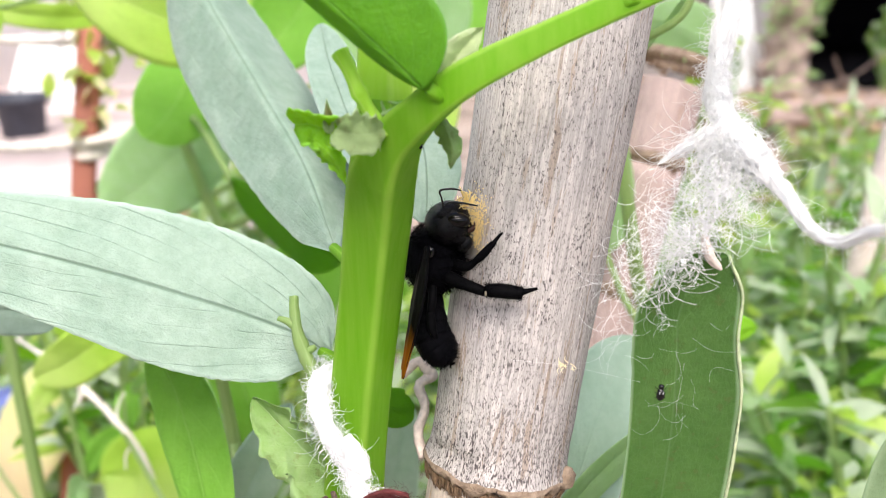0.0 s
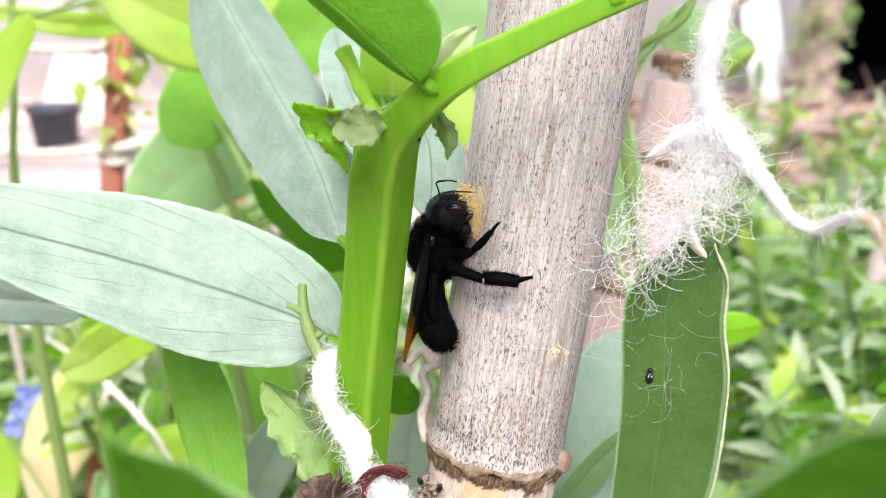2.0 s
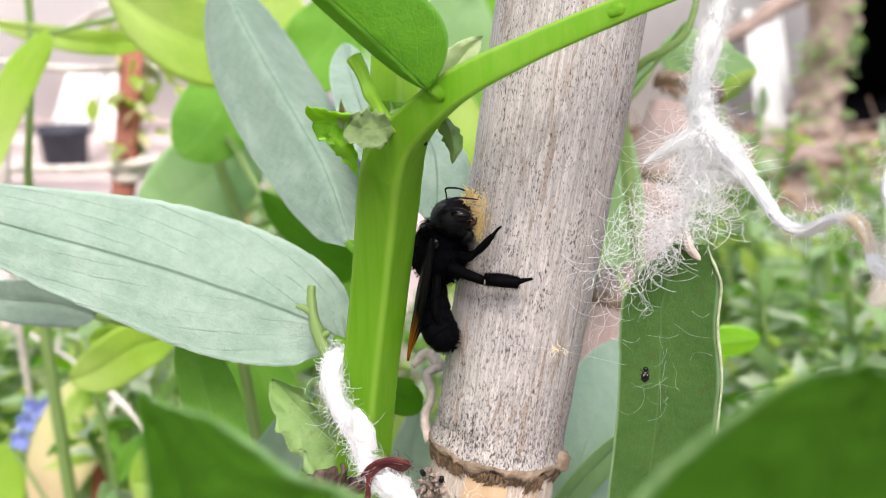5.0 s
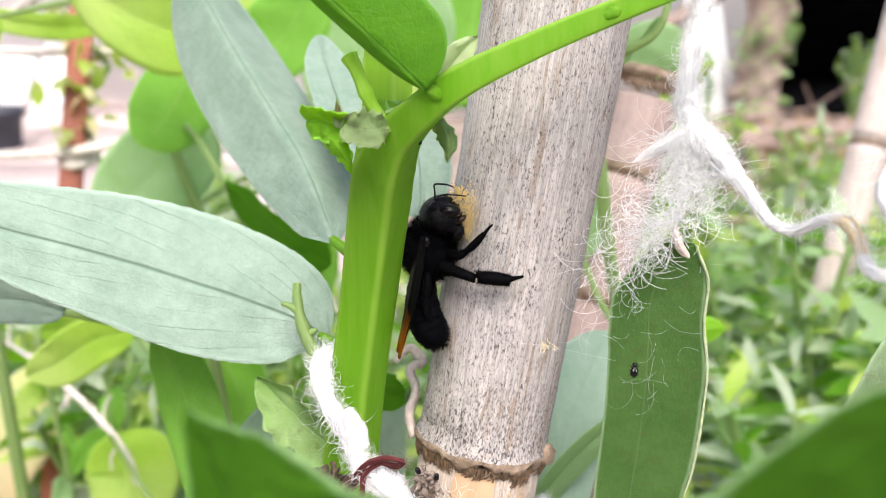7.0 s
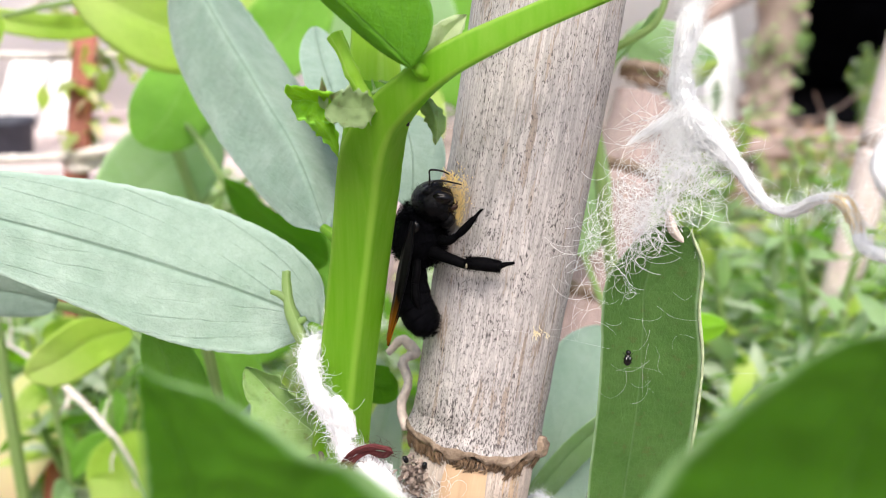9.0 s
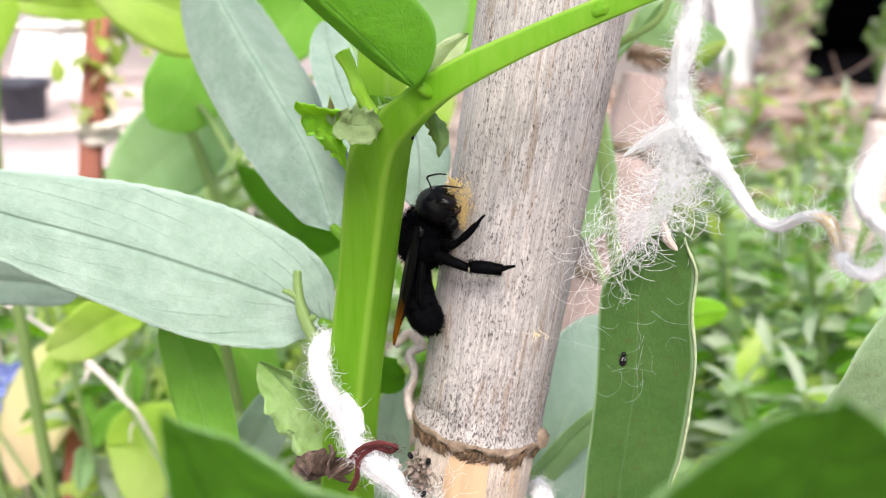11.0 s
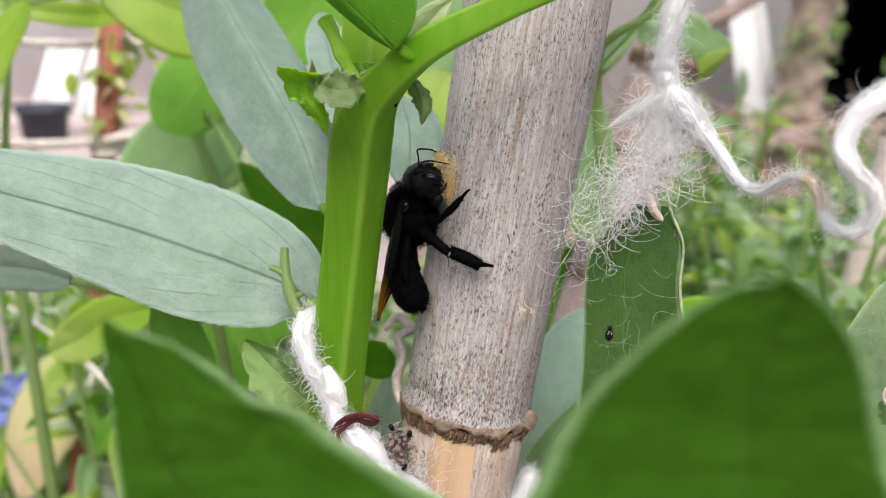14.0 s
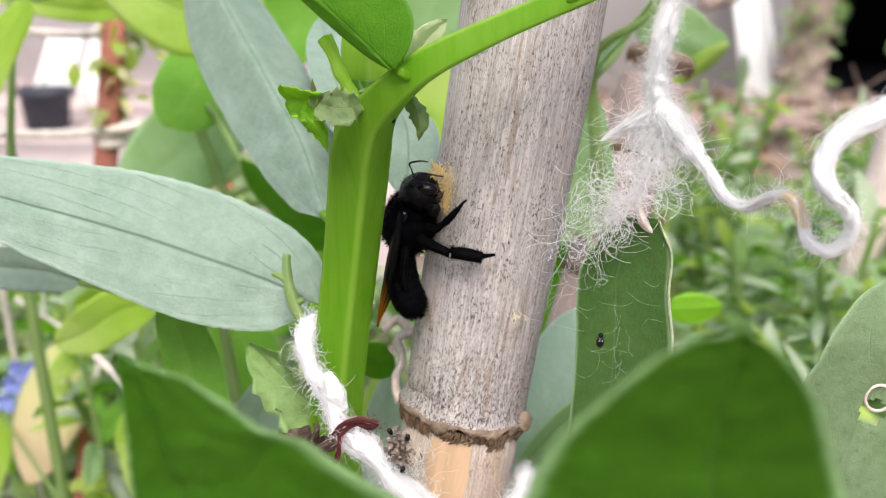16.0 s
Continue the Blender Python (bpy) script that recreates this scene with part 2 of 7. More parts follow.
LIME = leaf_material("lime_leaf", (0.31, 0.51, 0.06), (0.45, 0.64, 0.1), (0.55, 0.7, 0.25), (0.9, 0.87, 0.5), (0.66, 0.88, 0.15), 0.5, 0.5, 7.0, pale=0.3)
SOFT = leaf_material("soft_green_leaf", (0.27, 0.41, 0.21), (0.40, 0.54, 0.33), (0.42, 0.6, 0.32), (0.3, 0.4, 0.2), (0.55, 0.85, 0.25), 0.6, 0.5, 7.0)
BLUSH = leaf_material("yellowing_leaf", (0.68, 0.76, 0.32), (0.86, 0.86, 0.52), (0.66, 0.6, 0.36), (0.88, 0.64, 0.56), (0.9, 0.9, 0.45), 0.55, 0.55, 6.0, pale=0.75)
DUSTY = leaf_material("dusty_bean_leaf", (0.19, 0.29, 0.14), (0.27, 0.38, 0.21), (0.28, 0.38, 0.2), (0.3, 0.4, 0.2), (0.2, 0.42, 0.08), 0.65, 0.22, 8.0, spots=0.3, vein_amount=0.35)
FRONT = leaf_material("front_bean_leaf", (0.054, 0.18, 0.006), (0.08, 0.235, 0.012), (0.10, 0.25, 0.035), (0.3, 0.4, 0.2), (0.28, 0.54, 0.03), 0.5, 0.36, 7.0, margin=0.95, rim_from=0.44)
BRIGHT = leaf_material("young_bright_leaf", (0.15, 0.36, 0.035), (0.25, 0.5, 0.075), (0.4, 0.62, 0.18), (0.3, 0.4, 0.2), (0.44, 0.76, 0.1), 0.45, 0.45, 5.0)
STIPULE = leaf_material("stipule_leaf", (0.20, 0.36, 0.08), (0.36, 0.5, 0.22), (0.5, 0.6, 0.36), (0.3, 0.4, 0.2), (0.4, 0.65, 0.08), 0.5, 0.35, 5.0, spots=0.4)
GLOW = leaf_material("young_stipule", (0.17, 0.42, 0.012), (0.28, 0.58, 0.03), (0.55, 0.75, 0.3), (0.3, 0.4, 0.2), (0.6, 0.9, 0.05), 0.45, 0.5, 5.0, margin=0.9, rim_from=0.43)
BRACT = leaf_material("pale_bract", (0.5, 0.6, 0.34), (0.7, 0.76, 0.52), (0.3, 0.48, 0.1), (0.3, 0.4, 0.2), (0.75, 0.85, 0.45), 0.5, 0.45, 4.0)
PALE = leaf_material("pale_stipule", (0.22, 0.33, 0.12), (0.36, 0.46, 0.24), (0.46, 0.55, 0.36), (0.3, 0.4, 0.2), (0.6, 0.72, 0.4), 0.5, 0.5, 5.0, spots=0.9)
HERB = leaf_material("garden_herb", (0.19, 0.33, 0.12), (0.29, 0.43, 0.2), (0.3, 0.42, 0.2), (0.3, 0.4, 0.2), (0.3, 0.5, 0.12), 0.6, 0.4, 6.0)
PALE_HERB = leaf_material("pale_grey_herb", (0.42, 0.52, 0.36), (0.56, 0.64, 0.48), (0.5, 0.6, 0.42), (0.3, 0.4, 0.2), (0.5, 0.7, 0.35), 0.6, 0.35, 6.0)
OLIVE = leaf_material("olive_herb", (0.26, 0.34, 0.1), (0.38, 0.44, 0.17), (0.45, 0.5, 0.25), (0.3, 0.4, 0.2), (0.5, 0.6, 0.14), 0.6, 0.4, 6.0)
LITTER = leaf_material("dry_leaf_litter", (0.26, 0.16, 0.1), (0.46, 0.33, 0.23), (0.5, 0.4, 0.3), (0.3, 0.2, 0.1), (0.4, 0.26, 0.14), 0.8, 0.2, 5.0)
PALE_RIM = plain("pale_leaf_rim", (0.5, 0.58, 0.34), 0.6, 0.3, 900.0, 0.4, 0.0002)
STEM = stem_material("bean_stem_green", (0.15, 0.42, 0.004), (0.42, 0.64, 0.10))
# STEM recoloured brighter lime, for stalks that sit in the leaf's shadow.
STEM_LIT = stem_material("bean_stem_lit_green", (0.36, 0.68, 0.03), (0.62, 0.82, 0.22))
STALK = stem_material("weed_stalk_green", (0.29, 0.45, 0.13), (0.48, 0.6, 0.3))
CANE = cane_material("weathered_cane", (0.455, 0.42, 0.402), (0.32, 0.245, 0.19), (0.06, 0.05, 0.052), 1.0, foot=0.002)
CANE_LOW = cane_material("cane_below_node", (0.5, 0.42, 0.36), (0.52, 0.35, 0.2), (0.05, 0.04, 0.035), 0.6)
CANE_PINK = cane_material("old_cane", (0.62, 0.53, 0.49), (0.42, 0.30, 0.22), (0.1, 0.07, 0.06), 0.3)
CANE_OLD = cane_material("pinkish_old_cane", (0.46, 0.35, 0.32), (0.36, 0.25, 0.2), (0.1, 0.07, 0.06), 0.4)
LEDGE = plain("cane_node_ridge", (0.30, 0.20, 0.13), 0.75, 0.5, 420.0, 0.9, 0.0012, light=(0.5, 0.38, 0.28))
SCAR = plain("dark_sheath_scar", (0.14, 0.085, 0.05), 0.8, 0.5, 900.0, 0.5, 0.0004, light=(0.34, 0.22, 0.13))
HUSK = plain("cane_sheath_tan", (0.58, 0.40, 0.25), 0.6, 0.25, 300.0, 0.4, 0.0004, stretch=(1, 1, 0.1))
WOOL = fibre_material("white_wool", (0.99, 0.99, 0.99), 0.12, sheen=0.6)
WOOL_TAN = fibre_material("stained_wool", (0.86, 0.70, 0.42), 0.3)
HAIR = fibre_material("wool_fibre", (0.99, 0.99, 0.99), 0.25, sheen=0.6)
THREAD = plain("maroon_thread", (0.12, 0.022, 0.022), 0.7, 0.4, 900.0, 0.6, 0.0003)
SHAVING = fibre_material("fresh_wood_shaving", (0.96, 0.78, 0.36), 0.3)
CHITIN = plain("black_chitin", (0.003, 0.003, 0.0035), 0.12, 0.3, 900.0, 0.4, 0.0003, spec=0.35)
HEAD = plain("glossy_bee_head", (0.003, 0.003, 0.0035), 0.2, 0.3, 1400.0, 0.4, 0.0004, spec=0.09)
LEG = plain("black_hairy_leg", (0.003, 0.003, 0.0035), 0.35, 0.3, 1500.0, 0.5, 0.0002, spec=0.012)
CHITIN_DULL = plain("black_abdomen", (0.003, 0.003, 0.004), 0.34, 0.3, 2500.0, 0.6, 0.0004, spec=0.014)
BEE_HAIR = matt("black_bee_hair", (0.0022, 0.0022, 0.0026))
EYE = plain("dark_compound_eye", (0.004, 0.003, 0.003), 0.1, 0.3, 6000.0, 0.2, 0.00005, spec=0.2)
JAW = plain("dark_brown_jaw", (0.03, 0.010, 0.005), 0.3, 0.4, 1500.0, 0.3, 0.0002, spec=0.3)
KNEE = plain("pale_knee_skin", (0.34, 0.29, 0.2), 0.5, 0.3, 1500.0, 0.3, 0.0001)
DRIED = plain("dried_flower_brown", (0.10, 0.06, 0.045), 0.8, 0.6, 700.0, 0.8, 0.0006, light=(0.32, 0.22, 0.17))
CHAFF = plain("dry_flower_chaff", (0.22, 0.14, 0.11), 0.8, 0.7, 700.0, 0.9, 0.0006, light=(0.72, 0.58, 0.48))
TENDRIL = plain("dry_pinkish_tendril", (0.72, 0.61, 0.54), 0.7, 0.3, 600.0, 0.5, 0.0004)
SOIL = plain("garden_soil", (0.27, 0.21, 0.175), 0.95, 0.55, 9.0, 0.9, 0.01, light=(0.5, 0.41, 0.35))
PAVING = plain("pale_pink_paving", (0.56, 0.46, 0.44), 0.85, 0.12, 9.0, 0.4, 0.003)
STRAW = fibre_material("straw_splinter", (0.85, 0.76, 0.52), 0.3)
PLASTER = plain("white_plaster_wall", (0.9, 0.89, 0.88), 0.85, 0.06, 4.0, 0.3, 0.003)
RENDER = plain("brown_render", (0.3, 0.26, 0.22), 0.9, 0.3, 6.0, 0.5, 0.004)
# White of the sheets added to catch light by the wall.
PAINT = plain("light_catch_paint", (0.82, 0.82, 0.8), 0.6, 0.04, 20.0, 0.2, 0.001)
RUST = plain("red_brown_post", (0.30, 0.105, 0.07), 0.75, 0.3, 60.0, 0.5, 0.001, stretch=(1, 1, 0.2))
ROPE = plain("pale_rope", (0.68, 0.62, 0.56), 0.9, 0.2, 160.0, 0.6, 0.001)
SLATE = plain("slate_blue_pot", (0.05, 0.055, 0.075), 0.6, 0.3, 30.0, 0.3, 0.001)
BARK = plain("pale_brown_bark", (0.40, 0.31, 0.26), 0.95, 0.35, 16.0, 0.9, 0.012, stretch=(1, 1, 0.3))
# Glossless black that puts the recess's shade into its surfaces.
SHADE = plain("painted_shade_black", (0.004, 0.004, 0.005), 0.95, 0.5, 8.0, 0.5, 0.01, spec=0.0)
LOG = plain("brown_log", (0.36, 0.27, 0.23), 0.95, 0.4, 22.0, 0.9, 0.008)
BRICK = plain("red_brick", (0.42, 0.16, 0.11), 0.9, 0.25, 50.0, 0.7, 0.002)
BLUE = plain("blue_flower", (0.16, 0.22, 0.62), 0.7, 0.3, 120.0, 0.3, 0.001, light=(0.3, 0.36, 0.75))
YELLOW = plain("yellow_flower", (0.8, 0.62, 0.03), 0.7, 0.2, 120.0, 0.3, 0.001)


def wing_material():
    g = Graph("smoky_wing")
    obj = g.coords("Object", (1, 1, 0.2))
    tone = g.noise(obj, 500.0, 3.0)
    v = g.add("ShaderNodeSeparateXYZ", {"Vector": g.coords("UV")}).outputs[1]
    thin = g.ramp(g.math("ADD", v, g.math("MULTIPLY", g.math("SUBTRACT", tone, 0.5), 0.3)), (0.66, 0.0), (0.85, 1.0))
    g.set(Base_Color=g.mix(thin, (0.005, 0.004, 0.004), (0.22, 0.085, 0.008)), Roughness=0.35)
    g.bsdf.inputs["Specular IOR Level"].default_value = 0.06
    tr = g.add("ShaderNodeBsdfTranslucent", {"Color": g.mix(thin, (0.008, 0.004, 0.003), (0.75, 0.33, 0.02))})
    both = g.add("ShaderNodeMixShader", {0: 0.5, 1: g.bsdf.outputs[0], 2: tr.outputs[0]})
    g.nt.links.new(both.outputs[0], g.out.inputs[0])
    return g.mat


WING = wing_material()


# ---- building helpers ----
def thing(name, at, label, category, group="", kind=""):
    ob = new(name)
    ob.empty_display_size = 0.01
    ob.location = at
    return tagged(ob, label, category, group, kind)


def to_mesh(name, bm, material, smooth=True):
    me = bpy.data.meshes.new(name)
    bm.normal_update()
    bm.to_mesh(me)
    bm.free()
    if smooth:
        me.polygons.foreach_set("use_smooth", [True] * len(me.polygons))
    for m in material if isinstance(material, (list, tuple)) else (material,):
        me.materials.append(m)
    return me


def base_of(ob):
    p = Vector()
    while ob:
        p += ob.location
        ob = ob.parent
    return p


def part(name, bm, material, parent, label="", pivot=None, kind=""):
    """Links a bmesh, drawn in world places, as one mesh under a thing or a part. pivot: where its own origin lies."""
    origin = Vector(pivot) if pivot is not None else base_of(parent)
    bmesh.ops.translate(bm, verts=bm.verts, vec=-origin)
    ob = new(name, to_mesh(name, bm, material))
    ob.parent = parent
    ob.location = origin - base_of(parent)
    return tagged(ob, label, kind=kind)


def solid(name, bm, material, label, category, kind="", group=""):
    """A thing that is one mesh."""
    return tagged(new(name, to_mesh(name, bm, material)), label, category, group, kind)


def spline(pts, n):
    """n + 1 places along a smooth curve through the points."""
    p = [Vector(q) for q in pts]
    p = [2 * p[0] - p[1], *p, 2 * p[-1] - p[-2]]
    out, m = [], len(p) - 3
    for i in range(n + 1):
        s = i / n * m
        k = min(int(s), m - 1)
        q = p[k : k + 4]
        t = [0.0]
        for u, v in zip(q, q[1:]):
            t.append(t[-1] + max((v - u).length, 1e-9) ** 0.5)
        x = t[1] + (s - k) * (t[2] - t[1])
        a = [q[h].lerp(q[h + 1], (x - t[h]) / (t[h + 1] - t[h])) for h in range(3)]
        b = [a[h].lerp(a[h + 1], (x - t[h]) / (t[h + 2] - t[h])) for h in range(2)]
        out.append(b[0].lerp(b[1], (x - t[1]) / (t[2] - t[1])))
    return out


def spline_at(pts, s):
    """A place on the curve through a few points."""
    return spline(pts, 40)[min(40, int(s * 40))]


def blend(values, s):
    x = s * (len(values) - 1)
    k = min(int(x), len(values) - 2)
    return values[k] + (values[k + 1] - values[k]) * (x - k)


def frames_along(path, hint=(0.13, 0.2, 1.0)):
    """Tangent, side and up vectors carried along a path."""
    out, side = [], None
    for i, p in enumerate(path):
        t = (path[min(i + 1, len(path) - 1)] - path[max(i - 1, 0)]).normalized()
        if side is None:
            h = Vector(hint)
            side = h.cross(t) if abs(h.normalized().dot(t)) < 0.95 else Vector((1, 0, 0)).cross(t).cross(t)
        side = (side - t * side.dot(t)).normalized()
        out.append((p, t, side, t.cross(side)))
    return out


def tube(bm, path, radii, sides=12, section=None, turn=0.0, hint=(0.13, 0.2, 1.0), rough=0.0, seed=0.0):
    """A closed tube along a path; section(angle) scales its radius; UV runs round and along."""
    path = [Vector(p) for p in path]
    uvl = bm.loops.layers.uv.verify()
    rings = []
    for i, (p, t, a, b) in enumerate(frames_along(path, hint)):
        r = blend(radii, i / (len(path) - 1))
        ring = []
        for k in range(sides):
            w = math.tau * k / sides
            rr = r * (section(w) if section else 1.0)
            d = a * math.cos(w + turn) + b * math.sin(w + turn)
            if rough:
                rr *= 1 + rough * (noise.noise(p * 140 + d * 0.9 + Vector((seed, 0, 0))) + 0.5 * noise.noise(p * 600 + d * 2.2 + Vector((seed, 4, 0))))
            ring.append(bm.verts.new(p + d * rr))
        rings.append(ring)
    for i in range(len(rings) - 1):
        for k in range(sides):
            f = bm.faces.new((rings[i][k], rings[i][(k + 1) % sides], rings[i + 1][(k + 1) % sides], rings[i + 1][k]))
            for loop, (u, v) in zip(f.loops, ((k, i), (k + 1, i), (k + 1, i + 1), (k, i + 1))):
                loop[uvl].uv = (u / sides, v / (len(rings) - 1))
    bm.faces.new(rings[0][::-1])
    bm.faces.new(rings[-1])
    return bm


def tube_bm(*a, **k):
    return tube(bmesh.new(), *a, **k)


def blade(mid, side, half, a=0.6, b=0.7, lean=0.0, fold=0.15, wave=0.0, curl=0.0, thick=0.0003, along=44, across=20, relief=0.00025, veins=7, seed=0.0, bm=None, tail=0.0, nick=0.0, hole=None, a_right=None, teeth=0.0):
    """A leaf blade. mid: places along the midrib from base to tip; side: towards its right edge; half: half its width.
    a, b: how blunt its base and tip are; lean: one half wider; fold: how far the halves rise; curl: edges roll; nick: uneven, nibbled edge."""
    bm = bm or bmesh.new()
    uvl = bm.loops.layers.uv.verify()
    path = spline(mid, along)
    peak = (a / (a + b)) ** a * (b / (a + b)) ** b
    sides = Vector(side) if not isinstance(side, list) else None
    layers = ([], [])
    for i, p in enumerate(path):
        s = i / along
        t = (path[min(i + 1, along)] - path[max(i - 1, 0)]).normalized()
        h = sides if sides is not None else Vector(side[0]).lerp(Vector(side[-1]), s)
        h = (h - t * h.dot(t)).normalized()
        n = h.cross(t).normalized()
        q = 0.004 + 0.992 * s
        w = half * max((q**a) * ((1 - q) ** b) / peak, tail * (1 - s))
        wr = w if a_right is None else half * (q**a_right) * ((1 - q) ** b) / ((a_right / (a_right + b)) ** a_right * (b / (a_right + b)) ** b)
        rows = ([], [])
        for k in range(across + 1):
            u = 2 * k / across - 1
            ww = (wr if u > 0 else w) * (1 + lean * (1 if u > 0 else -1))
            if nick and abs(u) > 0.8:
                ww *= 1 + nick * noise.noise(Vector((s * 9, u * 3, seed)))
            if teeth and abs(u) > 0.9:
                ww *= 1 + teeth * noise.noise(Vector((s * 55, u * 5, seed + 8)))
            up = fold * abs(u) * w + curl * u * u * abs(u) * w
            up += wave * half * noise.noise(Vector((u * 1.4, s * 5.0, seed))) * (0.3 + abs(u))
            ph = (s - 0.28 * abs(u)) * veins
            groove = math.exp(-((abs(ph - round(ph)) / 0.11) ** 2)) * (1 - abs(u)) * 0.6 + math.exp(-((u * w / 0.0006) ** 2)) * 1.4
            swell = noise.noise(Vector((u * 5, s * 14, seed + 3))) * 0.5
            up += relief * (swell - groove)
            edge = (1 - abs(u) ** 6) * 0.9 + 0.1
            c = p + h * (u * ww) + n * up
            rows[0].append(bm.verts.new(c + n * (thick * 0.5 * edge)))
            rows[1].append(bm.verts.new(c - n * (thick * 0.5 * edge)))
        layers[0].append(rows[0]), layers[1].append(rows[1])

    def quad(v, uv):
        f = bm.faces.new(v)
        for loop, c in zip(f.loops, uv):
            loop[uvl].uv = c

    for i in range(along):
        for k in range(across):
            uv = [(kk / across, ii / along) for kk, ii in ((k, i), (k + 1, i), (k + 1, i + 1), (k, i + 1))]
            if hole and ((2 * k + 1) / across - 1 - hole[0]) ** 2 / hole[2] ** 2 + ((i + 0.5) / along - hole[1]) ** 2 / hole[3] ** 2 < 1:
                continue
            top, low = layers
            quad((top[i][k], top[i][k + 1], top[i + 1][k + 1], top[i + 1][k]), uv)
            quad((low[i + 1][k], low[i + 1][k + 1], low[i][k + 1], low[i][k]), [uv[3], uv[2], uv[1], uv[0]])
        for k in (0, across):
            uv = [(k / across, i / along)] * 2 + [(k / across, (i + 1) / along)] * 2
            v = (layers[0][i][k], layers[0][i + 1][k], layers[1][i + 1][k], layers[1][i][k])
            quad(v if k == 0 else v[::-1], uv)
    for i in (0, along):
        for k in range(across):
            v = (layers[0][i][k], layers[1][i][k], layers[1][i][k + 1], layers[0][i][k + 1])
            quad(v if i == 0 else v[::-1], [(0.5, i / along)] * 4)
    return bm


def edged_blade(left, right, dish=0.05, along=60, across=24, thick=0.0003, relief=0.0002, veins=7, teeth=0.0, mid=0.5, seed=0.0):
    """A leaf blade between its two uneven edges, each given from base to tip; dish: how far it hollows; mid: where the midrib runs."""
    bm = bmesh.new()
    uvl = bm.loops.layers.uv.verify()
    a, b = spline(left, along), spline(right, along)
    layers = ([], [])
    for i in range(along + 1):
        s = i / along
        span = b[i] - a[i]
        t = (a[min(i + 1, along)] + b[min(i + 1, along)] - a[max(i - 1, 0)] - b[max(i - 1, 0)]).normalized()
        n = span.cross(t).normalized()
        out = span.normalized() * (teeth * 0.01)
        p = a[i] + out * noise.noise(Vector((s * 34, seed, 0)))
        q = b[i] + out * noise.noise(Vector((s * 34, seed, 9)))
        rows = ([], [])
        for k in range(across + 1):
            u = k / across
            v = (u - mid) / (mid if u < mid else 1 - mid)
            ph = (s - 0.25 * abs(v)) * veins
            groove = math.exp(-((abs(ph - round(ph)) / 0.1) ** 2)) * (1 - abs(v)) * 0.6 + math.exp(-(((u - mid) * span.length / 0.0005) ** 2)) * 1.5
            up = -dish * span.length * (1 - v * v) + relief * (noise.noise(Vector((u * 6, s * 11, seed + 2))) - groove)
            edge = 0.12 + 0.88 * (1 - abs(v) ** 6)
            c = p.lerp(q, u) + n * up
            rows[0].append(bm.verts.new(c + n * (thick * 0.5 * edge)))
            rows[1].append(bm.verts.new(c - n * (thick * 0.5 * edge)))
        layers[0].append(rows[0]), layers[1].append(rows[1])
    top, low = layers

    def quad(v, uv):
        f = bm.faces.new(v)
        for loop, c in zip(f.loops, uv):
            loop[uvl].uv = c

    tone = lambda k: 0.5 * (k / across) / mid if k / across < mid else 0.5 + 0.5 * (k / across - mid) / (1 - mid)
    for i in range(along):
        for k in range(across):
            uv = [(tone(kk), ii / along) for kk, ii in ((k, i), (k + 1, i), (k + 1, i + 1), (k, i + 1))]
            quad((top[i][k], top[i][k + 1], top[i + 1][k + 1], top[i + 1][k]), uv)
            quad((low[i + 1][k], low[i + 1][k + 1], low[i][k + 1], low[i][k]), [uv[3], uv[2], uv[1], uv[0]])
        for k in (0, across):
            v = (top[i][k], top[i + 1][k], low[i + 1][k], low[i][k])
            quad(v if k == 0 else v[::-1], [(k / across, i / along)] * 4)
    for i in (0, along):
        for k in range(across):
            v = (top[i][k], low[i][k], low[i][k + 1], top[i][k + 1])
            quad(v if i == 0 else v[::-1], [(0.5, i / along)] * 4)
    return bm


def curly(rng, start, heading, length, steps, radius, wobble=0.35):
    """A fibre that curls in loose arcs of about that radius."""
    p, d, out = Vector(start), Vector(heading).normalized(), [Vector(start)]
    axis = Vector((rng.gauss(0, 0.5), rng.choice((-1, 1)), rng.gauss(0, 0.5))).normalized()
    step = length / steps
    for i in range(steps):
        axis = (axis + Vector((rng.gauss(0, 1), rng.gauss(0, 1), rng.gauss(0, 1))) * wobble * 0.3).normalized()
        d = (Matrix.Rotation(step / radius * rng.uniform(0.4, 1.3), 3, axis) @ d).normalized()
        p = p + d * step
        out.append(p.copy())
    return out


def ball(bm, centre, axis, length, r1, r2, sides=24, rings=16, profile=None, up=(0, 0, 1), rough=0.0, seed=0.0):
    """A rounded body along an axis: half length, half width and half depth, and a profile of its thickness."""
    z = Vector(axis).normalized()
    x = (Vector(up) - z * Vector(up).dot(z)).normalized()
    y = z.cross(x)
    c, loops = Vector(centre), []
    for i in range(1, rings):
        th = math.pi * i / rings
        h, w = -math.cos(th), math.sin(th)
        s = i / rings
        k = blend(profile, s) if profile else 1.0
        ring = []
        for j in range(sides):
            f = math.tau * j / sides
            d = x * (math.cos(f) * r1) + y * (math.sin(f) * r2)
            q = 1 + rough * noise.noise(Vector((math.cos(f) * 2, math.sin(f) * 2, h * 3 + seed)))
            ring.append(bm.verts.new(c + z * (h * length) + d * (w * k * q)))
        loops.append(ring)
    a, b = bm.verts.new(c - z * length), bm.verts.new(c + z * length)
    for i in range(len(loops) - 1):
        for j in range(sides):
            bm.faces.new((loops[i][j], loops[i][(j + 1) % sides], loops[i + 1][(j + 1) % sides], loops[i + 1][j]))
    for j in range(sides):
        bm.faces.new((a, loops[0][(j + 1) % sides], loops[0][j]))
        bm.faces.new((b, loops[-1][j], loops[-1][(j + 1) % sides]))
    return bm


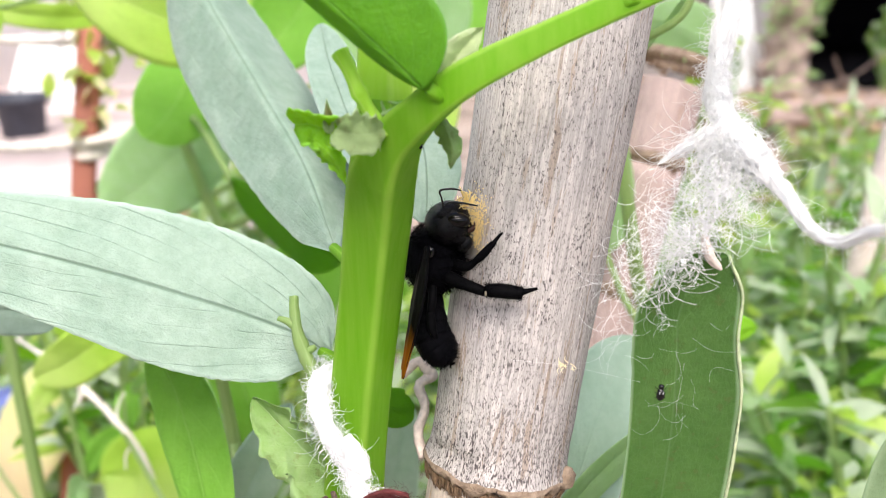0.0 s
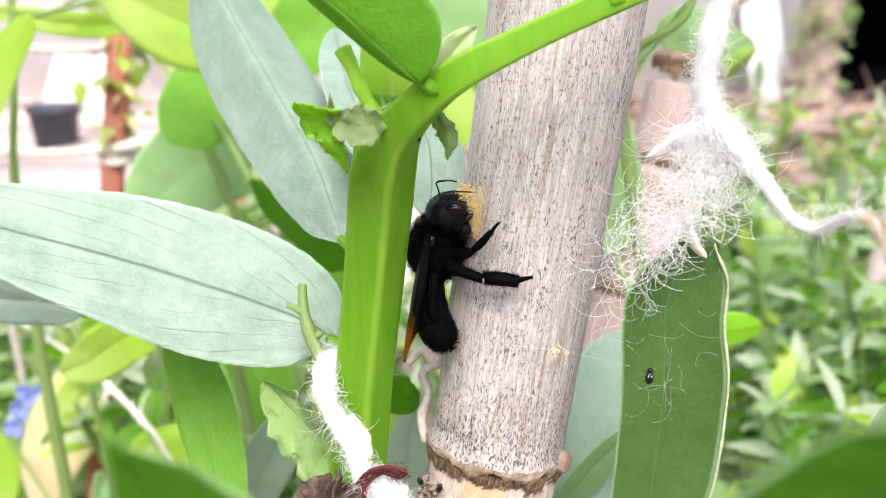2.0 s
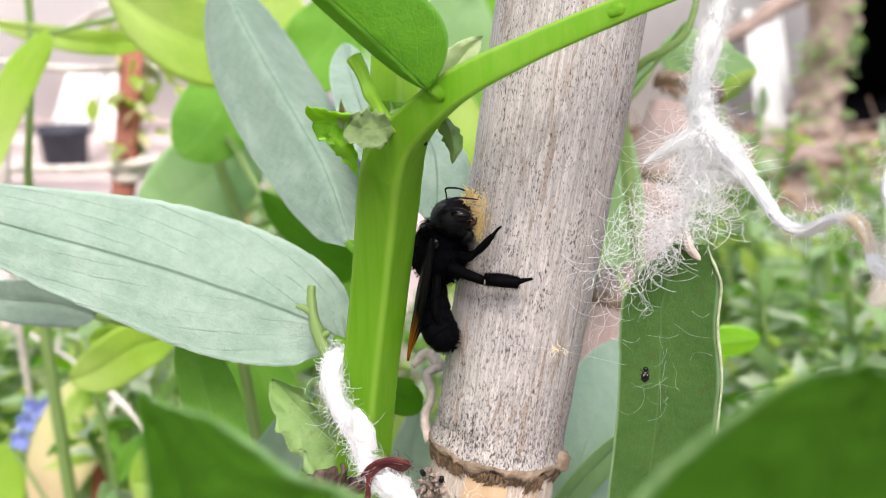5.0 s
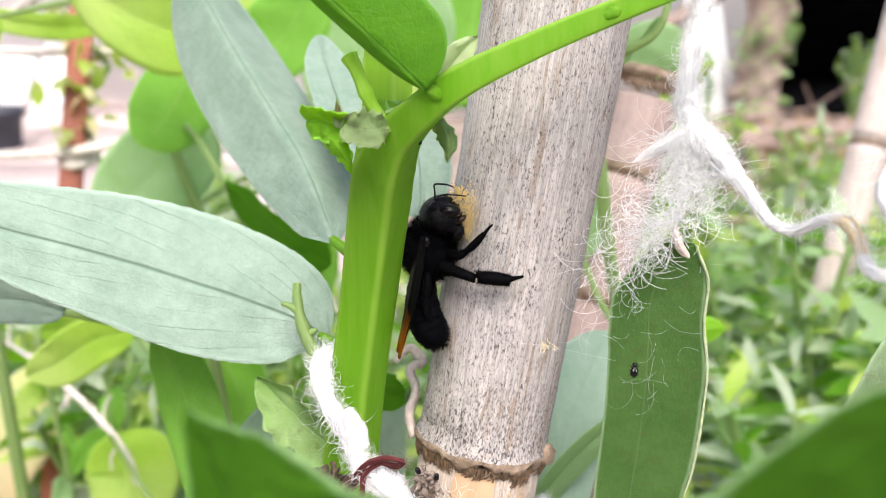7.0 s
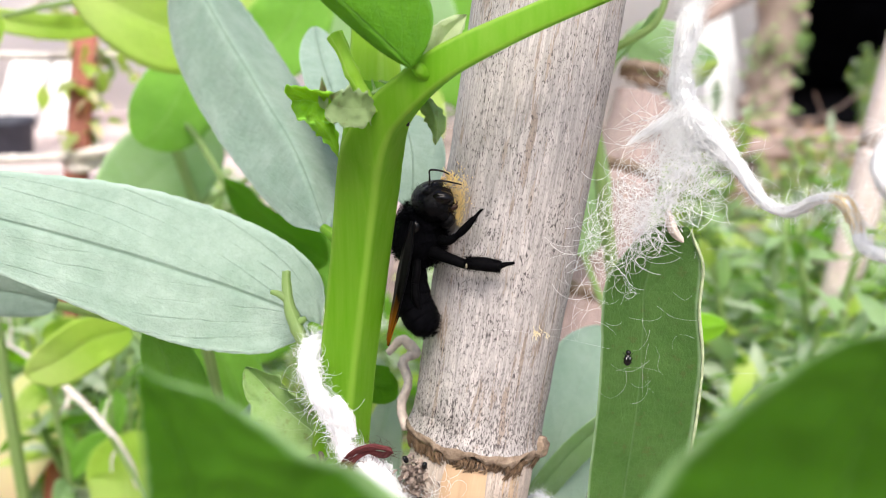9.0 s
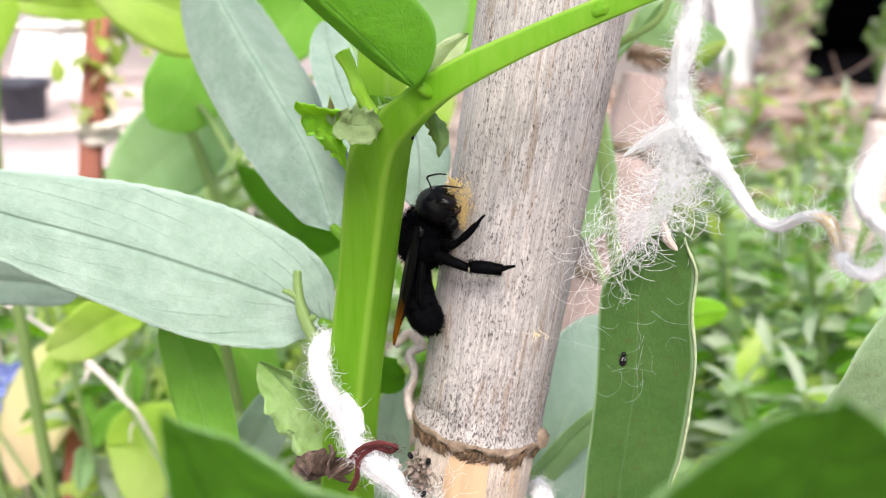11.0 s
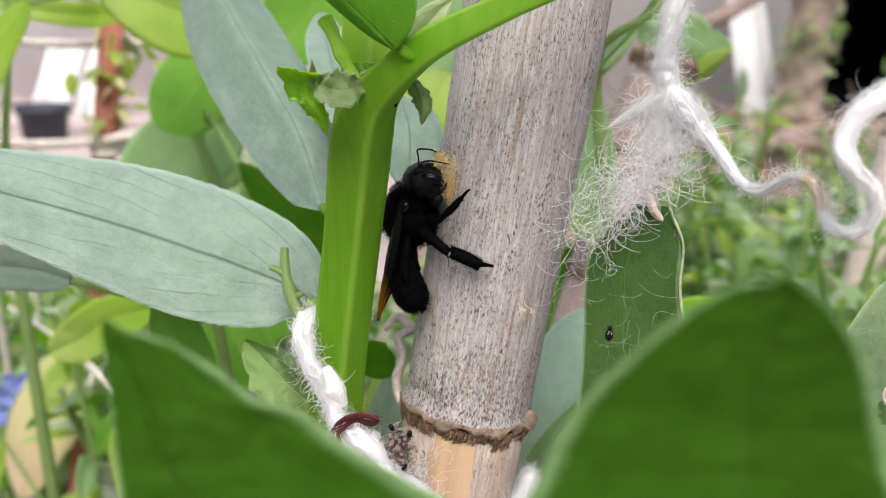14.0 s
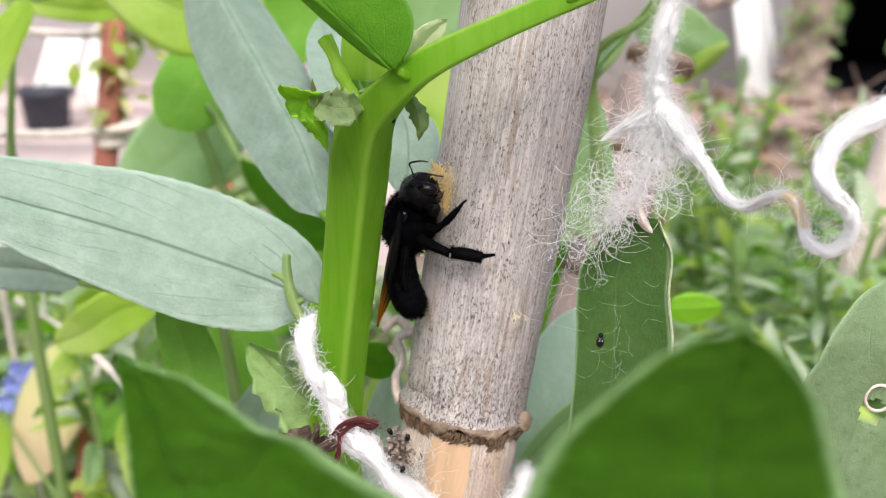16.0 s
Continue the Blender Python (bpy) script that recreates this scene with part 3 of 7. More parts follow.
def strand(bm, pts, r, sides=3, taper=True):
    """A thin fibre."""
    n = len(pts)
    rings = []
    for i, (p, t, a, b) in enumerate(frames_along(pts)):
        rr = r * ((1 - 0.6 * i / (n - 1)) if taper else 1)
        rings.append([bm.verts.new(p + (a * math.cos(math.tau * k / sides) + b * math.sin(math.tau * k / sides)) * rr) for k in range(sides)])
    for i in range(n - 1):
        for k in range(sides):
            bm.faces.new((rings[i][k], rings[i][(k + 1) % sides], rings[i + 1][(k + 1) % sides], rings[i + 1][k]))


def wander(rng, start, heading, length, steps, turn, pull=None, amount=0.0):
    """A curling path."""
    p, d, out = Vector(start), Vector(heading).normalized(), [Vector(start)]
    spin = Vector((rng.gauss(0, 1), rng.gauss(0, 1), rng.gauss(0, 1)))
    for i in range(steps):
        spin = spin * 0.75 + Vector((rng.gauss(0, 1), rng.gauss(0, 1), rng.gauss(0, 1))) * 0.6
        d = (d + d.cross(spin) * turn + (Vector(pull) * amount if pull else Vector())).normalized()
        p = p + d * (length / steps)
        out.append(p.copy())
    return out


def fuzz_along(bm, path, radius, count, length, thin, seed, turn=0.35, loop=0.0):
    """Short fibres standing off a path; loop: the radius in which they curl."""
    rng = random.Random(seed)
    fr = frames_along(path)
    for _ in range(count):
        p, t, a, b = fr[rng.randrange(len(fr))]
        w = rng.uniform(0, math.tau)
        d = a * math.cos(w) + b * math.sin(w)
        s, h, ln = p + d * radius * rng.uniform(0.7, 0.95), d + t * rng.uniform(-1.2, 1.2), length * rng.uniform(0.4, 1.3)
        strand(bm, curly(rng, s, h, ln, 12, loop * rng.uniform(0.6, 2.0)) if loop else wander(rng, s, h, ln, 9, turn), thin)


def plied(bm, path, radius, plies=3, turns=12.0, sides=8, loose=0.5):
    """Twisted yarn."""
    fr = frames_along(path)
    n = len(fr) - 1
    for j in range(plies):
        pts = []
        for i, (p, t, a, b) in enumerate(fr):
            w = math.tau * (j / plies + turns * i / n)
            q = 1 + loose * noise.noise(p * 260 + Vector((j * 5.0, 0, 0)))
            pts.append(p + (a * math.cos(w) + b * math.sin(w)) * radius * 0.42 * q)
        tube(bm, pts, [radius * 0.66, radius * 0.64], sides, rough=0.45, seed=seed_of(j))
    return bm


def woolly(bm, path, radii, seed, wisps=120, thin=0.00005):
    """Soft yarn: a full white core, wrapped in fine fibres that lie along it."""
    rng = random.Random(seed)
    fr = frames_along(path)
    n = len(fr) - 1
    tube(bm, path, [r * 0.9 for r in radii], 24, rough=0.5, seed=seed)
    for j in range(wisps * 2):
        i0 = rng.randrange(n)
        m = min(n - i0, rng.randrange(8, 26))
        w, dw, rr = rng.uniform(0, math.tau), rng.gauss(0.03, 0.08), rng.uniform(0.86, 1.1) + max(0.0, rng.gauss(0, 0.12))
        pts = []
        for i in range(i0, i0 + m + 1):
            p, t, u, v = fr[i]
            r = blend(radii, i / n) * rr * (1 + 0.3 * noise.noise(Vector((i * 0.23, j * 3.1, 0))) + 0.08 * noise.noise(p * 330))
            pts.append(p + (u * math.cos(w) + v * math.sin(w)) * r)
            w += dw
        if len(pts) > 2:
            strand(bm, pts, thin * rng.uniform(0.5, 1.0), 3, False)
    return bm


def seed_of(j):
    return 7.3 * j + 1.1


# ---- ground and far things ----
def ground():
    bm = bmesh.new()
    n = 60
    grid = {}
    for i in range(n + 1):
        for j in range(n + 1):
            x, y = ((2 * i / n - 1) ** 3 * 60, (2 * j / n - 1) ** 3 * 60)
            z = 0.012 * noise.noise(Vector((x * 3, y * 3, 0))) if abs(x) < 6 and abs(y) < 6 else 0.0
            grid[i, j] = bm.verts.new((x, y + 1.0, z - 0.012))
    for i in range(n):
        for j in range(n):
            bm.faces.new((grid[i, j], grid[i + 1, j], grid[i + 1, j + 1], grid[i, j + 1]))
    return solid("ground", bm, SOIL, "bare brown garden soil with fine crumbs", "ground", "structure")


def box(bm, lo, hi, bevel=0.0, m=None):
    """A block between two corners, its edges bevelled."""
    made = bmesh.ops.create_cube(bm, size=1.0)["verts"]
    for v in made:
        v.co = Vector([lo[k] + (v.co[k] + 0.5) * (hi[k] - lo[k]) for k in range(3)])
    if bevel:
        edges = list({e for v in made for e in v.link_edges})
        res = bmesh.ops.bevel(bm, geom=edges, offset=bevel, segments=2, affect="EDGES")
        made = list({v for f in res["faces"] for v in f.verts} | {v for v in made if v.is_valid})
    if m is not None:
        bmesh.ops.transform(bm, matrix=m, verts=[v for v in made if v.is_valid])
    return bm


def paving():
    """Pale slabs beyond the bed."""
    root = thing("paving", (-1.2, 1.6, 0.0), "pale pink concrete paving slabs beside the soil", "paving", kind="structure")
    rng = random.Random(4)
    for i in range(5):
        for j in range(5):
            x, y = -2.6 + i * 0.5, 0.95 + j * 0.5
            bm = box(bmesh.new(), (x, y, -0.03), (x + 0.488, y + 0.488, 0.018 + rng.uniform(0, 0.004)), 0.006)
            part("slab", bm, PAVING, root)
    return root


def garden_wall():
    bm = box(bmesh.new(), (-6.0, 3.0, -0.05), (0.97, 3.16, 1.9), 0.01)
    solid("wall_north", bm, PLASTER, "white plastered garden wall", "wall", "structure")
    # Unseen walls on three sides, added to shape reflections and bounced light.
    for name, lo, hi in (("wall_south", (-6.0, -5.15, -0.05), (6.0, -5.0, 1.6)), ("wall_west", (-6.15, -5.15, -0.05), (-6.003, 3.16, 1.6)), ("wall_east", (6.003, -5.15, -0.05), (6.15, 4.3, 1.6))):
        solid(name, box(bmesh.new(), lo, hi, 0.01), RENDER, "unseen brown wall added to close the place", "wall", "structure")


def post():
    foot, top = Vector((-0.2044, 0.4414, 0.3014)), Vector((-0.1982, 0.4638, 0.3913))
    d = (top - foot).normalized()
    foot = foot - d * (foot.z / d.z)
    root = thing("post", foot, "red-brown painted square wooden post in the soil", "post")
    path = [foot - d * 0.03, foot + d * 0.15, foot + d * 0.3, top + d * 0.02]
    part("shaft", tube_bm(path, [0.0062, 0.0062], 16, section=lambda w: min(1 / max(abs(math.cos(w)), abs(math.sin(w))), 1.3), turn=0.4, rough=0.04), RUST, root)
    return root


def rope():
    a = [(-0.3607, 0.4389, 0.3119), (-0.2613, 0.4430, 0.3286), (-0.2355, 0.4431, 0.3288), (-0.1961, 0.4379, 0.3326), (-0.1711, 0.4430, 0.3368), (-0.1432, 0.4534, 0.3372), (-0.0781, 0.4685, 0.3150)]
    root = thing("rope", a[3], "pale twisted rope tied round the red-brown post", "rope")
    bm = plied(bmesh.new(), spline(a, 120), 0.0025, 3, 30.0)
    part("cord", bm, ROPE, root)
    bm = bmesh.new()
    c = Vector((-0.2000, 0.4486, 0.3302))
    for k in range(3):
        ring = [c + Vector((math.cos(w) * 0.0085, math.sin(w) * 0.0085, 0.004 * (k - 1) + 0.002 * math.sin(w))) for w in [math.tau * i / 20 for i in range(21)]]
        tube(bm, ring, [0.0022, 0.0022], 8)
    part("loop", bm, ROPE, root, "rope wound round the post")
    return root


def wire():
    """The upper pale line and the thin vine that crosses it."""
    a = [(-0.3368, 0.5070, 0.3868), (-0.2624, 0.5050, 0.3787), (-0.1997, 0.4645, 0.3817), (-0.1748, 0.4747, 0.3811), (-0.0948, 0.5047, 0.3776)]
    root = thing("cord", a[1], "thin pale cord tied to the red-brown post", "cord")
    part("line", tube_bm(spline(a, 60), [0.002, 0.0028, 0.002], 8, rough=0.3), ROPE, root)
    return root


def vine():
    foot = Vector((-0.2, 0.5, 0.0))
    root = thing("vine", foot, "thin yellow-green vine climbing the red-brown post", "climbing plant")
    path = spline([foot - Vector((0, 0, 0.02)), (-0.1862, 0.4495, 0.2802), (-0.1935, 0.4535, 0.3374), (-0.2060, 0.4523, 0.3532), (-0.1839, 0.4624, 0.3731), (-0.2005, 0.4618, 0.3915), (-0.2348, 0.4677, 0.3946)], 60)
    part("stem", tube_bm(path, [0.0016, 0.001], 8), STALK, root)
    rng = random.Random(15)
    for k in range(64):
        q = (path[rng.randrange(24, 58)] if k < 60 else Vector((-0.2102, 0.4455, 0.3466))) + Vector((rng.gauss(0.004, 0.008), rng.gauss(0, 0.006), rng.gauss(0, 0.006)))
        bm = bmesh.new()
        leaflet(bm, q, (rng.gauss(0, 1), rng.gauss(-0.3, 0.4), rng.gauss(0, 0.8)), rng.uniform(0.009, 0.016), rng.uniform(0.0025, 0.0045), rng)
        part("leaf", bm, (LIME, OLIVE, BLUSH, LIME)[k % 4], root)
    return root


def plant_pot(name, at, r, h, material, label):
    root = thing(name, at, label, "plant pot")
    p = Vector(at)
    prof = [(0.78, 0.0), (0.8, 0.01), (0.95, 0.85), (1.05, 0.86), (1.06, 1.0), (0.98, 1.0), (0.93, 0.8), (0.75, 0.05)]
    bm = bmesh.new()
    rings = [[bm.verts.new(p + Vector((math.cos(math.tau * k / 28) * r * a, math.sin(math.tau * k / 28) * r * a, b * h))) for k in range(28)] for a, b in prof]
    for i in range(len(rings) - 1):
        for k in range(28):
            bm.faces.new((rings[i][k], rings[i][(k + 1) % 28], rings[i + 1][(k + 1) % 28], rings[i + 1][k]))
    bm.faces.new(rings[0][::-1])
    bm.faces.new(rings[-1])
    part("body", bm, material, root)
    bm = bmesh.new()
    ball(bm, p + Vector((0, 0, h * 0.84)), (0, 0, 1), h * 0.06, r * 0.9, r * 0.9, rough=0.3)
    part("compost", bm, SOIL, root, "dark compost")
    return root


def tree():
    foot = Vector((0.882, 2.65, -0.02))
    root = thing("tree", foot, "pale brown tree trunk with rough bark and small shoots", "tree")
    path = [foot, foot + Vector((0.0, 0, 0.12)), foot + Vector((0.015, 0.0, 0.35)), foot + Vector((0.03, 0.02, 0.8)), foot + Vector((0.05, 0.05, 1.7)), foot + Vector((0.1, 0.1, 2.6))]
    part("trunk", tube_bm(spline(path, 60), [0.095, 0.068, 0.06, 0.058, 0.052, 0.045], 28, rough=0.4, seed=3.0), BARK, root)
    for k, (h, w) in enumerate(((0.25, 2.6), (0.32, -0.3), (1.3, 0.5), (1.9, 2.2), (2.2, 4.0))):
        s = foot + Vector((0.03, 0, h))
        d = Vector((math.cos(w), math.sin(w) * 0.6, 0.7))
        ln = 0.06 if h < 1 else 0.8
        part("limb", tube_bm(spline([s, s + d * ln * 0.5, s + d * ln + Vector((0, 0, ln * 0.3))], 10), [0.03, 0.012], 10, rough=0.3), BARK, root)
    part("limb", tube_bm(spline([(0.91, 2.66, 0.52), (0.8266, 2.6, 0.4512), (0.6983, 2.5, 0.3914), (0.6094, 2.45, 0.3367), (0.5305, 2.4, 0.3093)], 20), [0.03, 0.026, 0.022, 0.014], 12, rough=0.35, seed=6.0), LOG, root, "brown drooping dead limb")
    rng = random.Random(8)
    bm = bmesh.new()
    for _ in range(90):
        h = rng.choice((rng.uniform(0.02, 0.5), rng.uniform(0.2, 0.36)))
        w = rng.uniform(3.4, 6.2)
        s = foot + Vector((math.cos(w) * 0.068, math.sin(w) * 0.068, h))
        d = Vector((math.cos(w) + rng.gauss(0, 0.3), math.sin(w), rng.uniform(0, 0.8)))
        leaflet(bm, s, d, rng.uniform(0.02, 0.045), rng.uniform(0.008, 0.014), rng)
    part("shoot", bm, SOFT, root, "small grey-green shoots", kind="stuff")
    bm = bmesh.new()
    for _ in range(420):
        c = foot + Vector((rng.gauss(0.9, 0.7), rng.gauss(0.9, 0.5), rng.uniform(2.3, 3.4)))
        leaflet(bm, c, (rng.gauss(0, 1), rng.gauss(0, 1), rng.gauss(0, 0.5)), rng.uniform(0.06, 0.11), rng.uniform(0.02, 0.04), rng)
    part("crown", bm, DEEP, root, "loose green crown", kind="stuff")
    return root


def leaflet(bm, at, heading, length, half, rng, bend=0.35, tone=0):
    """A small bent leaf with a keel."""
    uvl = bm.loops.layers.uv.verify()
    d = Vector(heading).normalized()
    s = d.cross(Vector((rng.gauss(0, 0.4), rng.gauss(0, 0.4), 1))).normalized()
    n = s.cross(d)
    p, rows = Vector(at), []
    for i, w in enumerate((0.12, 0.75, 1.0, 0.7, 0.06)):
        d = (d - Vector((0, 0, 1)) * bend * 0.25).normalized()
        rows.append([bm.verts.new(p - s * half * w + n * half * 0.3 * w), bm.verts.new(p), bm.verts.new(p + s * half * w + n * half * 0.3 * w)])
        p = p + d * length / 4
    for i in range(4):
        for k in range(2):
            f = bm.faces.new((rows[i][k], rows[i][k + 1], rows[i + 1][k + 1], rows[i + 1][k]))
            f.material_index = tone
            for loop, c in zip(f.loops, ((k / 2, i / 4), ((k + 1) / 2, i / 4), ((k + 1) / 2, (i + 1) / 4), (k / 2, (i + 1) / 4))):
                loop[uvl].uv = c


def weed(name, seed, height, spread, count, size, material, label, group):
    """A leafy herb at the origin."""
    root = thing(name, (0, 0, 0), label, "garden plant", group)
    rng = random.Random(seed)
    leaves = bmesh.new()
    for k in range(7):
        w = rng.uniform(0, math.tau)
        top = Vector((math.cos(w) * spread * rng.uniform(0.2, 1), math.sin(w) * spread * rng.uniform(0.2, 1), height * rng.uniform(0.6, 1)))
        path = spline([Vector((top.x * 0.1, top.y * 0.1, -0.015)), Vector((top.x * 0.4, top.y * 0.4, top.z * 0.55)), top], 10)
        part("stalk", tube_bm(path, [0.004, 0.0018], 6), STALK, root)
        for _ in range(count // 7):
            q = blend(path, rng.uniform(0.25, 1.0))
            leaflet(leaves, q, (rng.gauss(0, 1), rng.gauss(0, 1), rng.uniform(-0.1, 1.1)), size * rng.uniform(0.6, 1.3), size * rng.uniform(0.14, 0.24), rng, tone=rng.choice((0, 0, 3, 3, 1, 2)))
    part("foliage", leaves, [material, DEEP, LIME, PALE_HERB], root, kind="stuff")
    return root


def log(at, direction, length, r, seed, material=LOG):
    d = Vector(direction).normalized()
    p = Vector(at)
    root = thing("log", p, "weathered grey-brown branch lying on the soil", "branch", "branches on the soil")
    path = spline([p - d * length / 2, p - d * length * 0.1 + Vector((0, 0, r * 0.3)), p + d * length / 2], 30)
    part("wood", tube_bm(path, [r, r * 0.9, r * 0.7], 14, rough=0.4, seed=seed), material, root)
    return root


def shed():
    """The dark recess behind the trunk: an assumed open lean-to, its shade painted black."""
    root = thing("shed", (1.8, 3.4, 0.0), "assumed lean-to shed behind the tree, painted black for shade", "shed")
    part("wall", box(bmesh.new(), (1.05, 4.2, 0.0), (3.4, 4.26, 1.5), 0.004), SHADE, root, "back wall painted black for shade")
    part("roof", box(bmesh.new(), (1.0, 3.02, 1.45), (3.5, 4.3, 1.5), 0.004), SHADE, root, "unseen roof added to block light, painted black")
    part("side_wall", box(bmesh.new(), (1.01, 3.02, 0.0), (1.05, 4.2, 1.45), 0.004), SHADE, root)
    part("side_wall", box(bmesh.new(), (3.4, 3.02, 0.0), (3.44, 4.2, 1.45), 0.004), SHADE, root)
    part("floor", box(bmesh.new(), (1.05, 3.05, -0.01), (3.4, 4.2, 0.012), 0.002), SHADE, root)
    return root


def litter():
    """Dry leaves and twigs over the soil beyond the beans."""
    rng = random.Random(52)
    root = thing("leaf_litter", (0.7, 1.8, 0.0), "dry brown leaves and twigs scattered on the soil", "leaf litter")
    bm = bmesh.new()
    for _ in range(900):
        x = rng.uniform(0.1, 1.5)
        y = rng.uniform(0.9, 2.7)
        leaflet(bm, (x, y, rng.uniform(0.0, 0.05)), (rng.gauss(0, 1), rng.gauss(0, 1), rng.gauss(0.2, 0.4)), rng.uniform(0.04, 0.09), rng.uniform(0.012, 0.03), rng)
    part("dry_leaf", bm, LITTER, root, kind="stuff")
    bm = bmesh.new()
    for _ in range(90):
        p = Vector((rng.uniform(0.2, 1.5), rng.uniform(1.0, 2.6), rng.uniform(0.0, 0.06)))
        strand(bm, wander(rng, p, (rng.gauss(0, 1), rng.gauss(0, 0.4), rng.gauss(0.1, 0.2)), rng.uniform(0.15, 0.4), 8, 0.15), rng.uniform(0.003, 0.007), 6)
    part("twig", bm, LOG, root, kind="stuff")
    return root


# ---- canes ----
def cane(name, node, direction, lower, upper, radii, label, material, low_material, nodes=(), wrap=None):
    """A bamboo cane through its node; local z runs along it."""
    root = thing(name, node, label, "bamboo cane")
    z = Vector(direction).normalized()
    root.rotation_mode = "QUATERNION"
    root.rotation_quaternion = z.to_track_quat("Z", "Y")

    def put(kind, bm, mat, text=""):
        ob = new(kind, to_mesh(kind, bm, mat))
        ob.parent = root
        return tagged(ob, text)

    n = 60
    path = [Vector((0, 0, 0.0012 + (upper - 0.0012) * i / n)) for i in range(n + 1)]
    put("culm", tube_bm(path, radii[1], 64, rough=0.012, seed=2.0), material, "")
    path = [Vector((0, 0, -lower + (lower - 0.0012) * i / n)) for i in range(n + 1)]
    put("lower_culm", tube_bm(path, radii[0], 64, rough=0.012, seed=5.0), low_material, "")
    for zz, r in ((0.0, radii[1][0]), *nodes):
        bm = bmesh.new()
        big = wrap is not None and zz == 0.0
        prof = [(-0.0011, 0.93), (-0.0010, 0.99), (-0.0008, 1.045), (-0.0004, 1.078), (0.0, 1.088), (0.0003, 1.08), (0.0006, 1.062)] if big else [(-0.0006, 0.97), (-0.0005, 1.02), (-0.0001, 1.045), (0.0003, 1.055), (0.0007, 1.045), (0.0011, 1.018), (0.0022, 0.992)]
        flare = [(0.0005, 1.062), (0.0010, 1.045), (0.0016, 1.028), (0.0026, 1.012), (0.0042, 1.004), (0.0062, 0.998)]

        def collar(bm, prof, rugged):
            rings = []
            for h, k in prof:
                ring = []
                for j in range(160):
                    w = math.tau * j / 160
                    q = Vector((math.cos(w), math.sin(w), 0))
                    fade = max(0.0, 1 - max(h, 0) / 0.005)
                    bumpy = 1 + (0.022 * noise.noise(q * 2.5 + Vector((0, 0, h * 200))) + rugged * noise.noise(q * 17 + Vector((0, 0, h * 900)))) * fade
                    droop = (0.0013 * noise.noise(q * 2.0 + Vector((3, 0, 0))) + (0.0012 * noise.noise(q * 6) + 0.0008 * noise.noise(q * 21) if h < -0.0003 else 0.0003 * noise.noise(q * 8))) * fade
                    ring.append(bm.verts.new(q * (r * k * bumpy) + Vector((0, 0, zz + h + droop))))
                rings.append(ring)
            for i in range(len(rings) - 1):
                for j in range(160):
                    bm.faces.new((rings[i][j], rings[i][(j + 1) % 160], rings[i + 1][(j + 1) % 160], rings[i + 1][j]))
            return bm

        if big:
            put("swelling", collar(bmesh.new(), flare, 0.006), material)
        collar(bm, prof, 0.012)
        put("node", bm, LEDGE, "pale brown node ridge")
        bm = bmesh.new()
        rng = random.Random(int(1000 * r))
        for _ in range(520):
            w = rng.uniform(0, math.tau)
            q = Vector((math.cos(w), math.sin(w), 0))
            side = Vector((-math.sin(w), math.cos(w), 0))
            droop = 0.0011 * noise.noise(q * 2.0 + Vector((3, 0, 0)))
            long = 0.0009 + 0.0022 * max(0.0, 0.4 + noise.noise(q * 3.0 + Vector((9, 0, 0)))) + rng.uniform(0, 0.0006)
            s = q * (r * rng.uniform(0.985, 1.04)) + Vector((0, 0, zz + droop - (0.0008 if big else 0.0)))
            strand(bm, spline([s, s - Vector((0, 0, long * 0.5)) + side * rng.gauss(0, 0.0003), s - Vector((0, 0, long)) - q * (r * 0.05) + side * rng.gauss(0, 0.0007)], 4), rng.uniform(0.00012, 0.00028), 4)
        put("sheath_scar", bm, SCAR, "dark frayed sheath scar")["kind"] = "stuff"
    if wrap:
        eye = root.rotation_quaternion.inverted() @ Vector((0, -1, 0))
        mid = math.atan2(eye.y, eye.x)
        bm = bmesh.new()
        grid = []
        for i in range(25):
            s = i / 24
            row = []
            for k in range(17):
                w = mid + (k / 8 - 1) * 0.42 * (0.75 + 0.35 * s + 0.18 * noise.noise(Vector((s * 6, (k > 8) * 4.0, 0)))) - 0.12
                row.append(bm.verts.new((math.cos(w) * (radii[0][-1] * 1.012), math.sin(w) * (radii[0][-1] * 1.012), -0.0028 - 0.05 * s)))
            grid.append(row)
        for i in range(24):
            for k in range(16):
                bm.faces.new((grid[i][k], grid[i + 1][k], grid[i + 1][k + 1], grid[i][k + 1]))
        put("sheath_remnant", bm, HUSK, "smooth tan sheath remnant below the node")
        bm = bmesh.new()
        w = mid + 1.2
        ball(bm, (math.cos(w) * radii[1][0] * 1.04, math.sin(w) * radii[1][0] * 1.04, 0.0005), (0.2, 0.1, 1), 0.0019, 0.0015, 0.0015, rough=0.35)
        put("bud", bm, LEDGE, "dormant brown node bud")
    return root


# ---- bean plants ----
SQUARE = lambda w: min(1 / max(abs(math.cos(w)), abs(math.sin(w))), 1.33)
FACE = (1.0, 0.0, 0.0)


